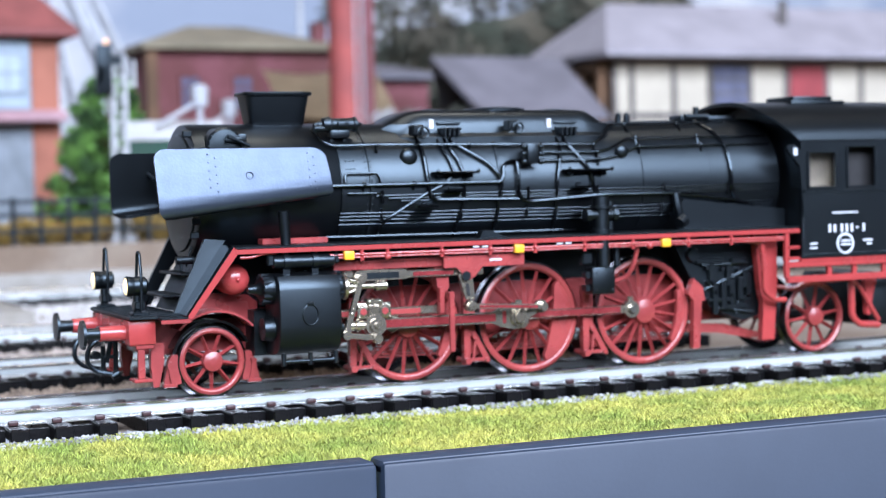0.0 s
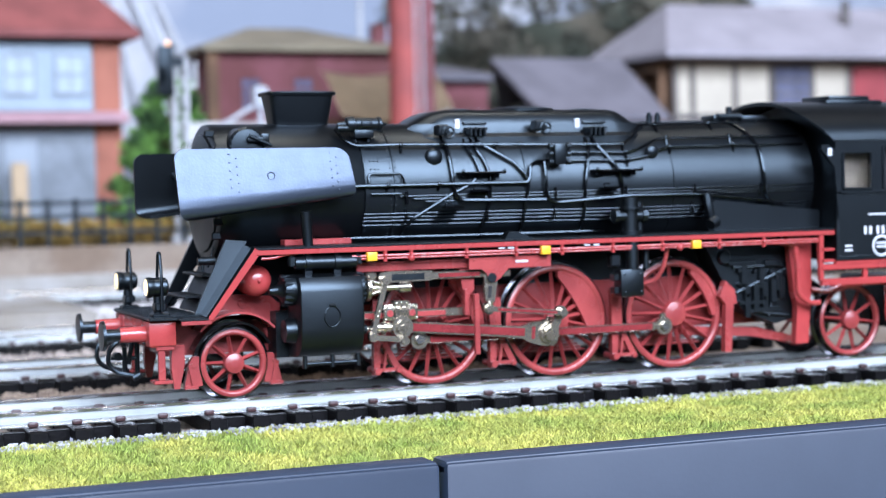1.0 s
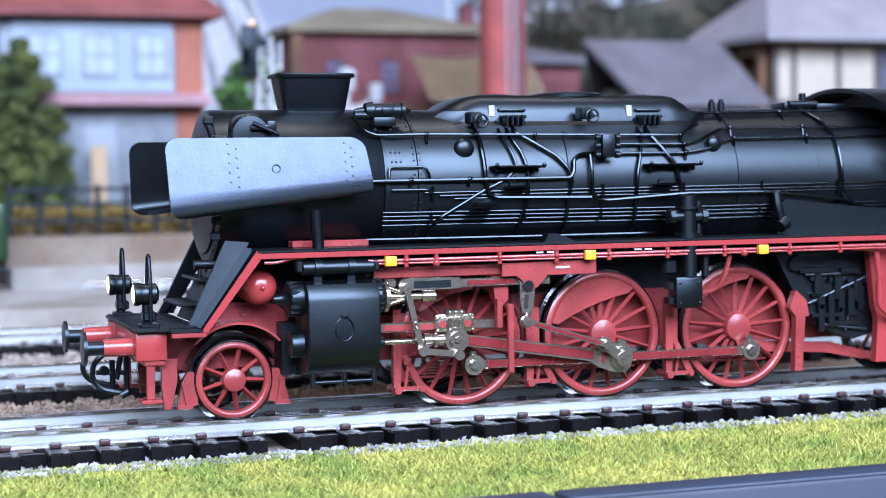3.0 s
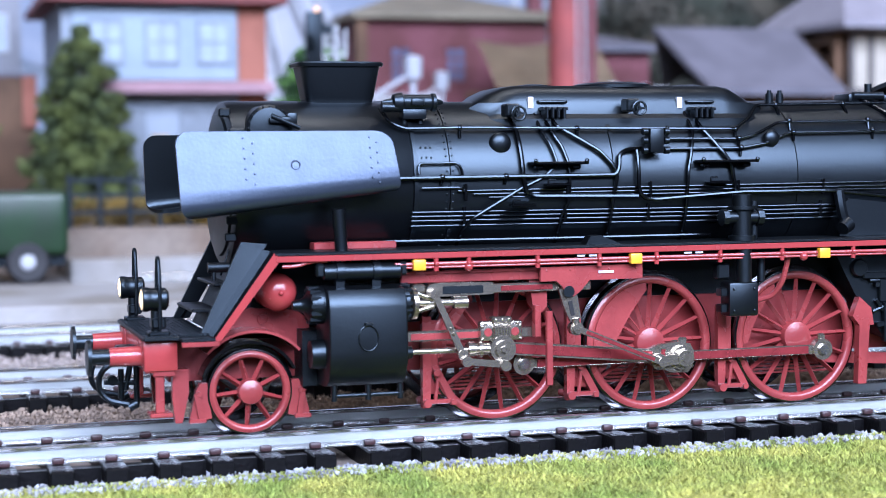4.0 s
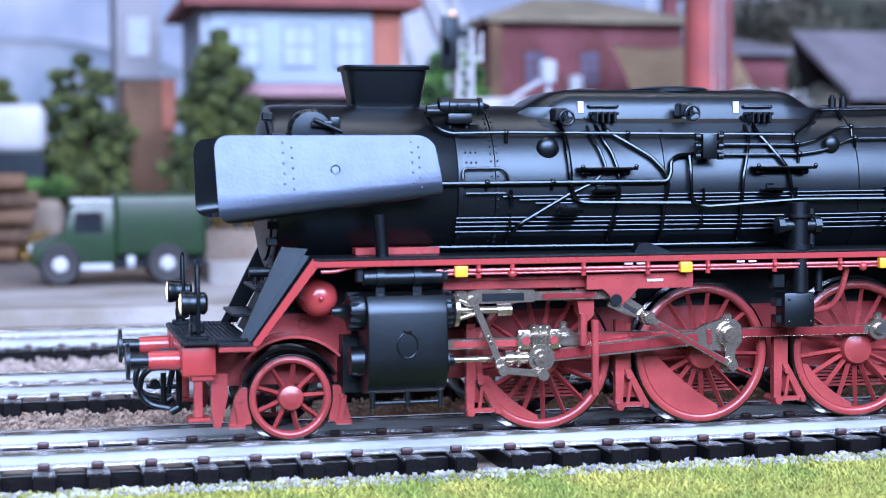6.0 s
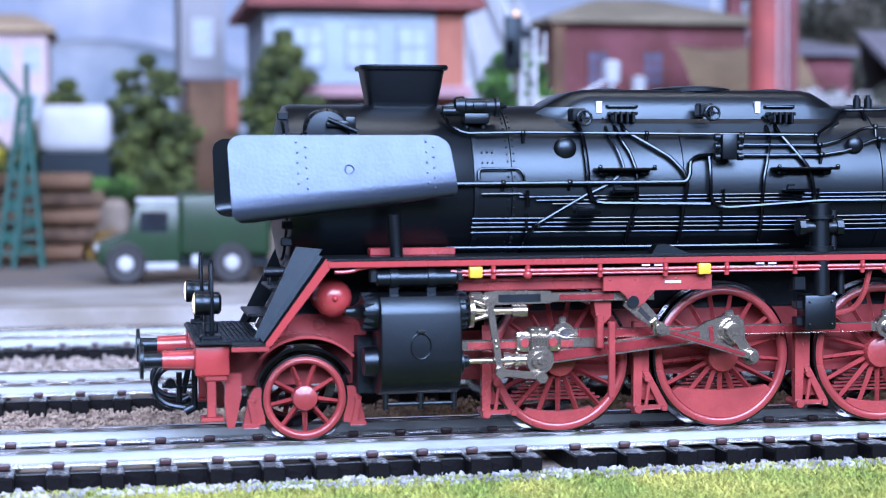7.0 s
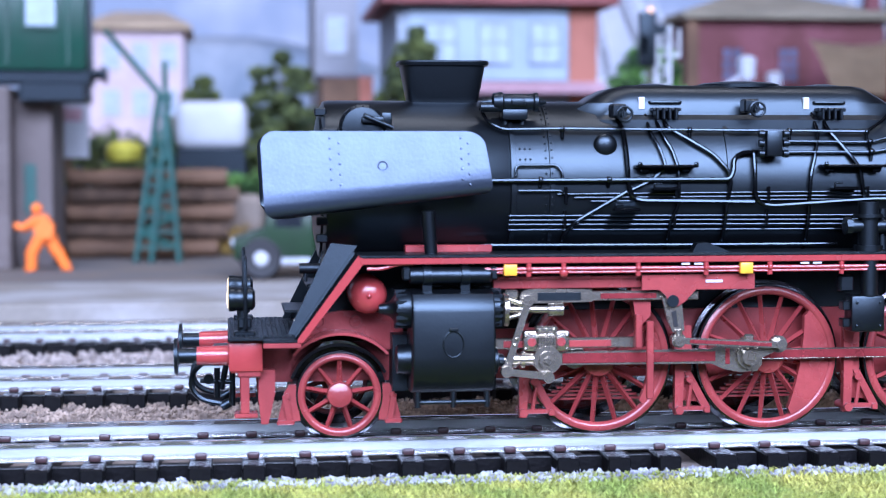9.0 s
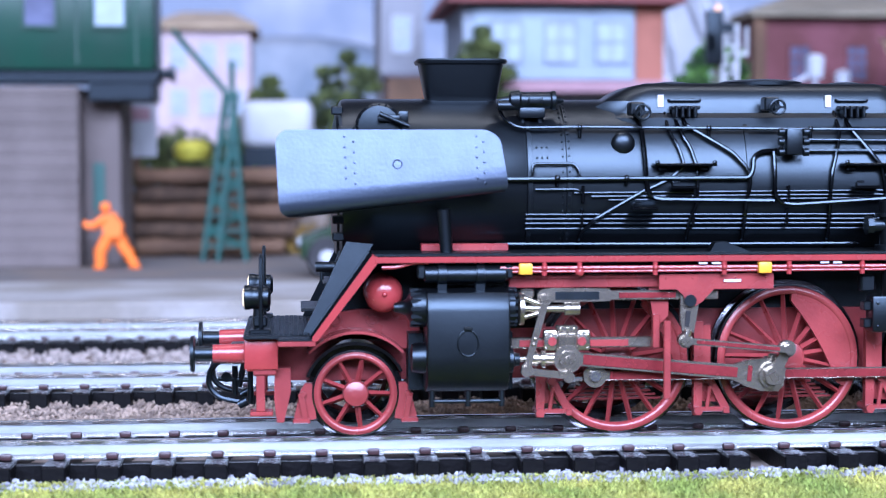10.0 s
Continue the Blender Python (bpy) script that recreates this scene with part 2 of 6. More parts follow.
def grass():
    """Short static grass, blades of a few tenths of a millimetre wide."""
    rng = np.random.default_rng(3)
    verts, faces = [], []
    n = 0
    for i in range(190000):
        x = rng.uniform(-15, 16)
        y = rng.uniform(EDGE_Y + 0.15, -1.58)
        if rng.random() < 0.12:
            y = -1.58 + abs(rng.normal(0, 0.05))
        h, w, a = rng.uniform(0.03, 0.10), rng.uniform(0.005, 0.011), rng.uniform(0, 6.283)
        lx, ly = rng.normal(0, 0.07, 2)
        dx, dy = w * math.cos(a), w * math.sin(a)
        z = -0.43
        verts += [(x - dx, y - dy, z), (x + dx, y + dy, z), (x + lx + dx * 0.5, y + ly + dy * 0.5, z + h), (x + lx - dx * 0.5, y + ly - dy * 0.5, z + h)]
        faces.append((n, n + 1, n + 2, n + 3))
        n += 4
    me = bpy.data.meshes.new("grass")
    me.from_pydata([(a * K, b * K, c * K) for a, b, c in verts], [], faces)
    m = mat("static_grass_fibre", (0.42, 0.405, 0.085), 0.75, vary=0.3, scale=1.1, fine=5, bump=0, second=(0.20, 0.265, 0.045), spread=(0.35, 0.65))
    nt = m.node_tree
    geo = nt.nodes.new("ShaderNodeNewGeometry")
    sc = next(nd for nd in nt.nodes if nd.type == "VECT_MATH")
    link = sc.inputs[3].links[0]
    src = link.from_socket
    r = nt.nodes.new("ShaderNodeMapRange")
    r.inputs[3].default_value, r.inputs[4].default_value = 0.5, 1.4
    mu = nt.nodes.new("ShaderNodeMath")
    mu.operation = "MULTIPLY"
    nt.links.new(geo.outputs["Random Per Island"], r.inputs[0])
    nt.links.new(src, mu.inputs[0])
    nt.links.new(r.outputs[0], mu.inputs[1])
    nt.links.new(mu.outputs[0], sc.inputs[3])
    me.materials.append(m)
    tagged(new("grass", me), "yellow-green static grass fibres along the track", "grass", kind="stuff")


grass()


def stones(name, label, x0, x1, y0, y1, z, count, size, colour, second, seed):
    """Loose ballast chips as one mesh."""
    rng = np.random.default_rng(seed)
    base = [(1, 0, 0), (-1, 0, 0), (0, 1, 0), (0, -1, 0), (0, 0, 1), (0, 0, -1)]
    tri = [(0, 2, 4), (2, 1, 4), (1, 3, 4), (3, 0, 4), (2, 0, 5), (1, 2, 5), (3, 1, 5), (0, 3, 5)]
    V, F = [], []
    for i in range(count):
        c = np.array((rng.uniform(x0, x1), rng.uniform(y0, y1), z + rng.uniform(-0.02, 0.05)))
        s = size * rng.uniform(0.5, 1.3, 3)
        q = np.linalg.qr(rng.normal(size=(3, 3)))[0]
        n = len(V)
        V += [tuple((c + q @ (np.array(b) * s * rng.uniform(0.7, 1.2))) * K) for b in base]
        F += [tuple(n + k for k in f) for f in tri]
    me = bpy.data.meshes.new(name)
    me.from_pydata(V, [], F)
    m = mat(name + "_stone", colour, 0.85, vary=0.3, scale=4, fine=20, second=second, bump=0.3)
    me.materials.append(m)
    tagged(new(name, me), label, "ballast", kind="stuff")


stones("ballast", "grey granite ballast chips along the sleeper ends", -14, 15, -1.72, -1.25, -0.41, 7000, 0.042, (0.42, 0.43, 0.46), (0.16, 0.16, 0.18), 5)
stones("ballast", "brown and grey ballast chips between the tracks", -16, 9, 1.2, 5.2, -0.42, 24000, 0.036, (0.33, 0.255, 0.19), (0.15, 0.115, 0.09), 6)
stones("ballast", "pale ballast chips between the far tracks", -18, 12, 7.5, 12.5, -0.42, 8000, 0.07, (0.34, 0.29, 0.25), (0.20, 0.17, 0.15), 7)
stones("ballast", "pale grey ballast chips below the terrace wall", 1.3, 26, 15, 29.3, -0.41, 9000, 0.1, (0.46, 0.45, 0.44), (0.30, 0.28, 0.26), 8)


# ---- track ----
def sleeper_mesh():
    bm = B()
    for s in (1, -1):
        box(bm, -0.13, 0.13, 0.30 * s if s > 0 else -1.43, 1.43 if s > 0 else -0.30, -0.44, -0.20, 0.015, 1)
    box(bm, -0.11, 0.11, -0.5, 0.5, -0.44, -0.22)
    return bm


def track(y, xs, label, tint=RAIL, gapx=None):
    t = thing("track", 0, y, 0, label, "railway track", "parallel tracks")
    x0, x1 = min(xs) - 0.3, max(xs) + 0.3
    half = [(0.125, -0.2), (0.125, -0.186), (0.04, -0.152), (0.026, -0.14), (0.022, -0.055), (0.046, -0.044), (0.05, -0.01), (0.04, 0)]
    prof = half + [(-u, w) for u, w in half[::-1]]
    for s in (-1, 1):
        bm = B()
        a = [bm.verts.new((x0, s * 0.765 + u, w)) for u, w in prof]
        b = [bm.verts.new((x1, s * 0.765 + u, w)) for u, w in prof]
        n = len(prof)
        bm.faces.new(a), bm.faces.new(b[::-1])
        for i in range(n):
            f = bm.faces.new((a[i], a[(i + 1) % n], b[(i + 1) % n], b[i]))
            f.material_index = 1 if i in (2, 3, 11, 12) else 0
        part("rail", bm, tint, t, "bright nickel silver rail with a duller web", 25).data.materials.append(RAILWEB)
    # pieces that repeat share one mesh each
    sm = part("sleeper", sleeper_mesh(), TIE, t)
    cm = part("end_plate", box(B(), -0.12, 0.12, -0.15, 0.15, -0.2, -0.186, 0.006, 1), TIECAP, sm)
    km = part("rail_chair", box(B(), -0.07, 0.07, -0.045, 0.045, -0.2, -0.125, 0.025, 2), SPIKE, sm)
    wm = part("webbing", box(B(), -0.17, 0.17, -0.1, 0.1, -0.43, -0.24), TIE, t)
    for i, x in enumerate(xs):
        so = sm if i == 0 else new("sleeper", sm.data)
        so.parent, so.location = t, Vector((x, 0, 0)) * K
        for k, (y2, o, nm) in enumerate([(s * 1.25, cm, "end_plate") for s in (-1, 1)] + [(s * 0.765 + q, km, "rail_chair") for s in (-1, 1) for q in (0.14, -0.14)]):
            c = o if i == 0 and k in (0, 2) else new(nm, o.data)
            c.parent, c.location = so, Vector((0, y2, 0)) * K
        if i + 1 < len(xs) and not (gapx and x < gapx < xs[i + 1]):
            for s in (-1, 1):
                w = wm if i == 0 and s < 0 else new("webbing", wm.data)
                w.parent, w.location = t, Vector(((x + xs[i + 1]) / 2, s * 0.95, 0)) * K
    return t


XS1 = [-1.65 - 0.592 * k for k in range(28, -1, -1)] + [-0.99 + 0.61 * k for k in range(0, 28)]
track(0, XS1, "silver rails on black plastic sleepers with a joint", gapx=-1.3)
track(6.15, [-20 + 0.6 * k for k in range(0, 54)], "silver rails on black plastic sleepers behind the engine")
track(13.3, [-24 + 0.6 * k for k in range(0, 72)], "silver rails on black sleepers by the platform")
track(27.5, [0.6 + 0.6 * k for k in range(0, 60)], "silver rails on black sleepers below the terrace wall")


# ---- the locomotive, written about its leading axle at rail height ----
SPEED, SPIN, START = 0.5994, 40.0, 170.0
BC, BR = 2.9, 1.0
loco = thing("steam_locomotive", 0, 0, 0, "black and red steam locomotive with sheen-silvered smoke deflectors, on rails", "locomotive")


def skin(x, z, off=0.03, r=BR):
    """A point on the near side of the boiler, off metres proud of it."""
    d = max(-1, min(1, (z - BC) / r))
    y = -math.sqrt(max(0.0, 1 - d * d)) * (r + off)
    return (x, y, BC + d * (r + off))


def boiler():
    bm = lathe(B(), [(-0.17, 0.93), (-0.14, 0.985), (-0.08, 1.0), (1.95, 1.0), (1.97, 0.985), (2.0, 0.985), (2.02, 0.99), (7.05, 1.0), (9.6, 1.03)], (0, 0, BC), "X", 96)
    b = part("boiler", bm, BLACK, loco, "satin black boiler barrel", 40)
    bm = lathe(B(), [(-0.26, 0.2), (-0.25, 0.6), (-0.2, 0.84), (-0.15, 0.87)], (0, 0, BC), "X", 64)
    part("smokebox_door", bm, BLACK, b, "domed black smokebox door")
    for x in (2.0, 2.45, 4.55, 7.08, 8.34, 9.2):
        bm = B()
        lathe(bm, [(x - 0.03, 0.99), (x - 0.025, 1.016), (x + 0.025, 1.016), (x + 0.03, 0.99)], (0, 0, BC), "X", 96, True)
        part("boiler_band", bm, BLACK, b)
    bm = B()
    for i in range(34):
        a = math.pi * (0.02 + 0.96 * i / 33)
        ball(bm, (2.45, -math.sin(a) * 1.016, BC + math.cos(a) * 1.016), 0.014, 6, 4)
        ball(bm, (2.38, -math.sin(a) * 1.003, BC + math.cos(a) * 1.003), 0.012, 6, 4)
    for x, z in ((2.08, 3.32), (2.14, 3.32), (2.2, 3.32), (2.08, 3.2), (2.14, 3.2), (2.2, 3.2)):
        ball(bm, skin(x, z, 0), 0.013, 6, 4)
    part("rivets", bm, BLACK, b)
    # chimney, a long box that widens upwards
    bm = B()
    lv = [(3.84, 0.44, 0.24), (3.9, 0.42, 0.24), (3.93, 0.43, 0.25), (4.31, 0.50, 0.31), (4.31, 0.535, 0.34), (4.345, 0.545, 0.35), (4.365, 0.53, 0.34), (4.365, 0.48, 0.29), (4.1, 0.42, 0.25)]
    rings = []
    for z, a, w in lv:
        ring = []
        for i in range(40):
            t = 2 * math.pi * i / 40
            ex = 0.38
            ring.append(bm.verts.new((1.29 + a * math.copysign(abs(math.cos(t)) ** ex, math.cos(t)), w * math.copysign(abs(math.sin(t)) ** ex, math.sin(t)), z)))
        rings.append(ring)
    for p, q in zip(rings, rings[1:]):
        for i in range(40):
            bm.faces.new((p[i], p[(i + 1) % 40], q[(i + 1) % 40], q[i]))
    bm.faces.new(rings[0]), bm.faces.new(rings[-1])
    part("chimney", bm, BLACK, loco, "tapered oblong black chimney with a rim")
    # long dome casing with sloped ends
    bm = B()
    sect = lambda h, w: [(-w, 3.35), (-w * 0.98, 3.66), (-w * 0.86, 3.72), (-w * 0.83, 3.86), (-w * 0.77, h - 0.11), (-w * 0.68, h - 0.04), (-w * 0.55, h), (w * 0.55, h), (w * 0.68, h - 0.04), (w * 0.77, h - 0.11), (w * 0.83, 3.86), (w * 0.86, 3.72), (w * 0.98, 3.66), (w, 3.35)]
    prev = None
    for x, h, w in ((2.72, 3.72, 0.42), (2.95, 3.86, 0.6), (3.1, 3.96, 0.68), (3.28, 4.04, 0.74), (3.45, 4.075, 0.76), (6.2, 4.075, 0.76), (6.35, 4.05, 0.75), (6.55, 3.95, 0.7), (6.75, 3.84, 0.62), (6.95, 3.7, 0.45)):
        h2 = h
        pts = [(y, min(z, h2)) for y, z in sect(h, w)]
        row = [bm.verts.new((x, y, z)) for y, z in pts]
        if prev:
            for i in range(len(row) - 1):
                bm.faces.new((prev[i], prev[i + 1], row[i + 1], row[i]))
        else:
            bm.faces.new(row)
        prev = row
    bm.faces.new(prev[::-1])
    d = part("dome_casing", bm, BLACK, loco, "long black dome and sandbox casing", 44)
    part("lid", lathe(B(), [(4.06, 0.5), (4.1, 0.5), (4.12, 0.44), (4.14, 0.2)], (4.93, 0, 0), "Z", 40), BLACK, d)
    for x in (3.85, 5.98):
        part("lid", lathe(B(), [(4.06, 0.24), (4.09, 0.24), (4.11, 0.1)], (x, 0, 0), "Z", 24), BLACK, d)
    for x in (3.575, 5.575):
        part("warning_plate", box(B(), x - 0.035, x + 0.035, -0.655, -0.57, 3.79, 3.93), WHITE, d, "small white enamel plate")
        bm = B()
        pipe(bm, [(x + 0.1, -0.58, 3.87), (x + 0.1, -0.66, 3.87), (x + 0.47, -0.66, 3.87), (x + 0.47, -0.58, 3.87)], 0.018, 8, 0.03)
        part("grab_rail", bm, BLACK, d)
        bm = B()
        for k in range(4):
            box(bm, x + 0.13 + 0.075 * k, x + 0.17 + 0.075 * k, -0.84, -0.66, 3.66, 3.8, 0.012, 1)
        box(bm, x + 0.1, x + 0.44, -0.8, -0.6, 3.76, 3.8, 0.01, 1)
        part("sand_valve", bm, BLACK, d)
    # firebox shoulder, safety valves, turret
    bm = B()
    for x in (7.05, 7.2):
        rod(bm, (x, -0.25, 3.85), (x, -0.25, 3.99), 0.05)
        rod(bm, (x, -0.25, 3.99), (x, -0.25, 4.03), 0.03)
    part("safety_valve", bm, BLACK, loco)
    bm = B()
    box(bm, 8.2, 8.6, -0.3, 0.1, 3.86, 3.99, 0.03)
    rod(bm, (8.55, -0.2, 3.9), (8.55, -0.2, 4.12), 0.05)
    rod(bm, (8.25, -0.32, 3.96), (8.7, -0.32, 3.96), 0.05)
    box(bm, 8.7, 9.2, -0.35, -0.05, 3.88, 3.97, 0.02)
    part("steam_fountain", bm, BLACK, loco)
    # round head of the feed heater beside the chimney, and the generator
    bm = lathe(B(), [(-0.86, 0.1), (-0.84, 0.235), (-0.8, 0.27), (-0.3, 0.27)], (0.28, 0, 3.56), "Y", 40)
    h = part("preheater_drum", bm, BLACK, loco, "black preheater drum end with a clamp")
    bm = B()
    box(bm, 0.26, 0.52, -0.93, -0.86, 3.61, 3.69, 0.02)
    box(bm, 0.5, 0.62, -0.8, -0.7, 3.6, 3.74, 0.02)
    rod(bm, (0.28, -0.93, 3.7), (0.62, -0.9, 3.56), 0.03)
    for i in range(20):
        a = i * 0.314
        ball(bm, (0.28 + 0.25 * math.cos(a), -0.845, 3.56 + 0.25 * math.sin(a)), 0.014, 6, 4)
    part("clamp", bm, BLACK, h)
    bm = B()
    lathe(bm, [(1.66, 0.02), (1.72, 0.04), (1.78, 0.05), (1.8, 0.1), (1.9, 0.12), (1.92, 0.095), (2.26, 0.095), (2.28, 0.11), (2.32, 0.11), (2.34, 0.05), (2.42, 0.02)], (0, -0.72, 3.86), "X", 24)
    box(bm, 1.9, 2.2, -0.8, -0.6, 3.66, 3.78, 0.02)
    box(bm, 2.0, 2.16, -0.85, -0.8, 3.82, 3.9, 0.012)
    rod(bm, (1.65, -0.75, 3.8), (1.85, -0.75, 3.8), 0.055)
    for x in (1.95, 2.15):
        rod(bm, (x, -0.68, 3.6), (x, -0.68, 3.8), 0.04)
    part("generator", bm, BLACK, loco, "small black turbo generator")
    part("washout_plug", ball(B(), (3.09, -0.88, 3.36), 0.14, 24, 14, (1, 0.6, 1)), BLACK, loco)
    part("washout_plug", ball(B(), (6.72, -0.92, 3.40), 0.11, 24, 14, (1, 0.6, 1)), BLACK, loco)
    # smokebox rim fittings
    bm = B()
    for z in (3.75, 3.45, 2.5, 2.3):
        y = -math.sqrt(max(0.05, 1 - (z - BC) ** 2)) * 0.95
        box(bm, -0.26, -0.12, y - 0.04, y + 0.04, z - 0.05, z + 0.05, 0.015, 1)
    box(bm, -0.2, 0.0, -0.82, -0.7, 3.42, 3.56, 0.02, 1)
    part("door_clamp", bm, BLACK, b)
    # ash ejector below the smokebox
    part("saddle", box(B(), -0.05, 2.2, -0.55, 0.55, 1.2, 2.1, 0.05), BLACKR, loco)


boiler()


def pipes():
    runs = [
        ("handrail", 0.02, 0.07, [(1.67, 3.73), (1.73, 3.58), (1.89, 3.5), (2.59, 3.51), (4.91, 3.49), (6.24, 3.48), (6.49, 3.61), (6.71, 3.77), (8.9, 3.80)]),
        ("feed_pipe", 0.02, 0.05, [(5.12, 3.38), (6.26, 3.37), (6.53, 3.43), (6.89, 3.57), (9.5, 3.59)]),
        ("feed_pipe", 0.02, 0.05, [(5.11, 3.26), (6.26, 3.26), (6.61, 3.31), (7.0, 3.44), (9.5, 3.46)]),
        ("steam_pipe", 0.028, 0.06, [(1.6, 2.95), (4.53, 2.96), (4.58, 3.05), (4.59, 3.19), (4.69, 3.25), (4.9, 3.26)]),
        ("steam_pipe", 0.03, 0.05, [(3.26, 3.71), (3.31, 3.49), (3.33, 2.91), (3.38, 2.76), (3.49, 2.73), (4.83, 2.71)]),
        ("feed_pipe", 0.026, 0.07, [(4.83, 3.24), (4.83, 2.79), (4.9, 2.69), (5.06, 2.67), (6.25, 2.74), (7.47, 2.74), (8.72, 2.62), (9.7, 2.32)]),
        ("sand_pipe", 0.022, 0.04, [(3.62, 3.7), (3.63, 3.49), (3.72, 3.31), (3.78, 3.1), (3.6, 2.95), (3.35, 2.84)]),
        ("sand_pipe", 0.022, 0.04, [(3.7, 3.7), (3.79, 3.42), (3.86, 3.31), (3.93, 3.08), (3.93, 2.67), (3.85, 2.5), (3.85, 2.12)]),
        ("sand_pipe", 0.026, 0.05, [(3.8, 3.7), (3.84, 3.54), (4.35, 3.24), (4.51, 3.07), (4.55, 2.94), (4.5, 2.69), (4.5, 2.1)]),
        ("sand_pipe", 0.024, 0.05, [(5.64, 3.7), (5.65, 3.47), (5.51, 3.02), (5.49, 2.74), (5.53, 2.11)]),
        ("sand_pipe", 0.026, 0.05, [(5.74, 3.7), (5.78, 3.51), (6.1, 3.09), (6.16, 2.73)]),
        ("drain_pipe", 0.022, 0.06, [(3.31, 2.83), (3.09, 2.71), (2.72, 2.5), (2.59, 2.35), (2.57, 2.12)]),
        ("injector_pipe", 0.032, 0.05, [(8.38, 3.86), (8.55, 3.67), (8.65, 3.42), (8.67, 2.76), (8.78, 2.6), (9.16, 2.41), (9.5, 2.3)]),
        ("bracket_pipe", 0.018, 0.05, [(2.02, 3.0), (2.02, 3.12), (2.3, 3.12), (2.5, 3.12), (2.55, 3.05), (2.56, 2.97)]),
        ("bracket_pipe", 0.016, 0.04, [(2.05, 2.84), (2.55, 2.84), (2.62, 2.76)]),
        ("conduit", 0.013, 0.03, [(2.5, 2.80), (9.6, 2.84)]),
        ("conduit", 0.013, 0.03, [(2.7, 2.76), (9.6, 2.79)]),
        ("conduit", 0.012, 0.03, [(2.9, 2.72), (9.6, 2.75)]),
        ("conduit", 0.013, 0.03, [(1.95, 2.56), (6.0, 2.55), (9.5, 2.57)]),
        ("conduit", 0.013, 0.03, [(1.95, 2.51), (6.0, 2.50), (9.5, 2.52)]),
        ("conduit", 0.013, 0.03, [(1.95, 2.46), (6.0, 2.45), (9.5, 2.47)]),
        ("conduit", 0.012, 0.03, [(1.95, 2.40), (6.0, 2.39), (8.0, 2.40)]),
        ("conduit", 0.022, 0.10, [(1.3, 2.26), (1.7, 2.27), (4.0, 2.26), (5.9, 2.26)]),
    ]
    for name, r, off, line in runs:
        # follow the round of the barrel between the given bends
        pts = []
        for (xa, za), (xb, zb) in zip(line, line[1:]):
            n = max(1, int(abs(zb - za) / 0.12))
            pts += [skin(xa + (xb - xa) * i / n, za + (zb - za) * i / n, off) for i in range(n)]
        pts.append(skin(*line[-1], off))
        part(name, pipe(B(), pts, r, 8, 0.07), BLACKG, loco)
    bm = B()
    for x, z in ((2.59, 3.51), (4.1, 3.5), (5.3, 3.49), (6.24, 3.48), (7.0, 3.78), (8.0, 3.79), (6.26, 3.37), (7.05, 3.58), (8.2, 3.59), (6.26, 3.26), (7.05, 3.44), (8.2, 3.46), (3.1, 2.96), (2.3, 2.96)):
        p = Vector(skin(x, z, 0.06))
        ball(bm, p, 0.042, 10, 6)
        rod(bm, p, Vector(skin(x, z - 0.08, 0.0)), 0.022)
    for x in (2.6, 3.9, 5.0, 6.2, 7.4, 8.6):
        for z in (2.51, 2.78):
            p = skin(x, z, 0.03)
            box(bm, x - 0.018, x + 0.018, p[1] - 0.03, p[1] + 0.03, z - 0.1, z + 0.1, 0.008, 1)
    part("pipe_clip", bm, BLACKG, loco)
    for x0, x1 in ((3.4, 4.12), (5.61, 6.41)):
        bm = B()
        box(bm, x0, x1, -1.2, -0.98, 3.10, 3.135, 0.01, 1)
        for x in (x0 + 0.12, x1 - 0.12):
            box(bm, x - 0.05, x + 0.05, -1.12, -0.95, 3.04, 3.1, 0.02, 1)
        for x in (x0 + 0.03, x1 - 0.03):
            ball(bm, (x, -1.2, 3.14), 0.03, 8, 5)
        part("footstep", bm, BLACKG, loco)
    for x, z in ((3.75, 2.86), (5.9, 2.86), (3.3, 2.62)):
        bm = box(B(), x - 0.15, x + 0.15, -1.16, -1.0, z - 0.02, z + 0.015, 0.01, 1)
        pipe(bm, [(x - 0.14, -1.15, z), (x - 0.14, -1.15, z + 0.06), (x - 0.05, -1.15, z + 0.06)], 0.012, 6, 0.02)
        part("footstep", bm, BLACKG, loco)
    bm = box(B(), 4.93, 5.12, -1.19, -1.0, 3.23, 3.53, 0.02)
    for x in (4.88, 5.17):
        for z in (3.26, 3.38, 3.49):
            part("union", rod(B(), (x - 0.03, -1.13, z), (x + 0.03, -1.13, z), 0.045), BLACK, loco)
    part("check_valve", bm, BLACK, loco, "black junction block with unions")
    for x, z in ((3.28, 3.72), (4.86, 3.78)):
        bm = B()
        n = 18
        c = Vector((x + 0.02, -0.98, z))
        ring = [c + Vector((0.085 * math.cos(6.283 * i / n), 0, 0.085 * math.sin(6.283 * i / n))) for i in range(n + 1)]
        pipe(bm, ring, 0.016, 6, 0)
        for i in range(3):
            a = i * 2.094
            rod(bm, c, c + Vector((0.085 * math.cos(a), 0, 0.085 * math.sin(a))), 0.012, seg=6)
        rod(bm, c, c + Vector((0, 0.25, 0)), 0.035)
        box(bm, x - 0.12, x + 0.06, -0.92, -0.72, z - 0.04, z + 0.12, 0.02, 1)
        part("valve_wheel", bm, BLACK, loco)


pipes()


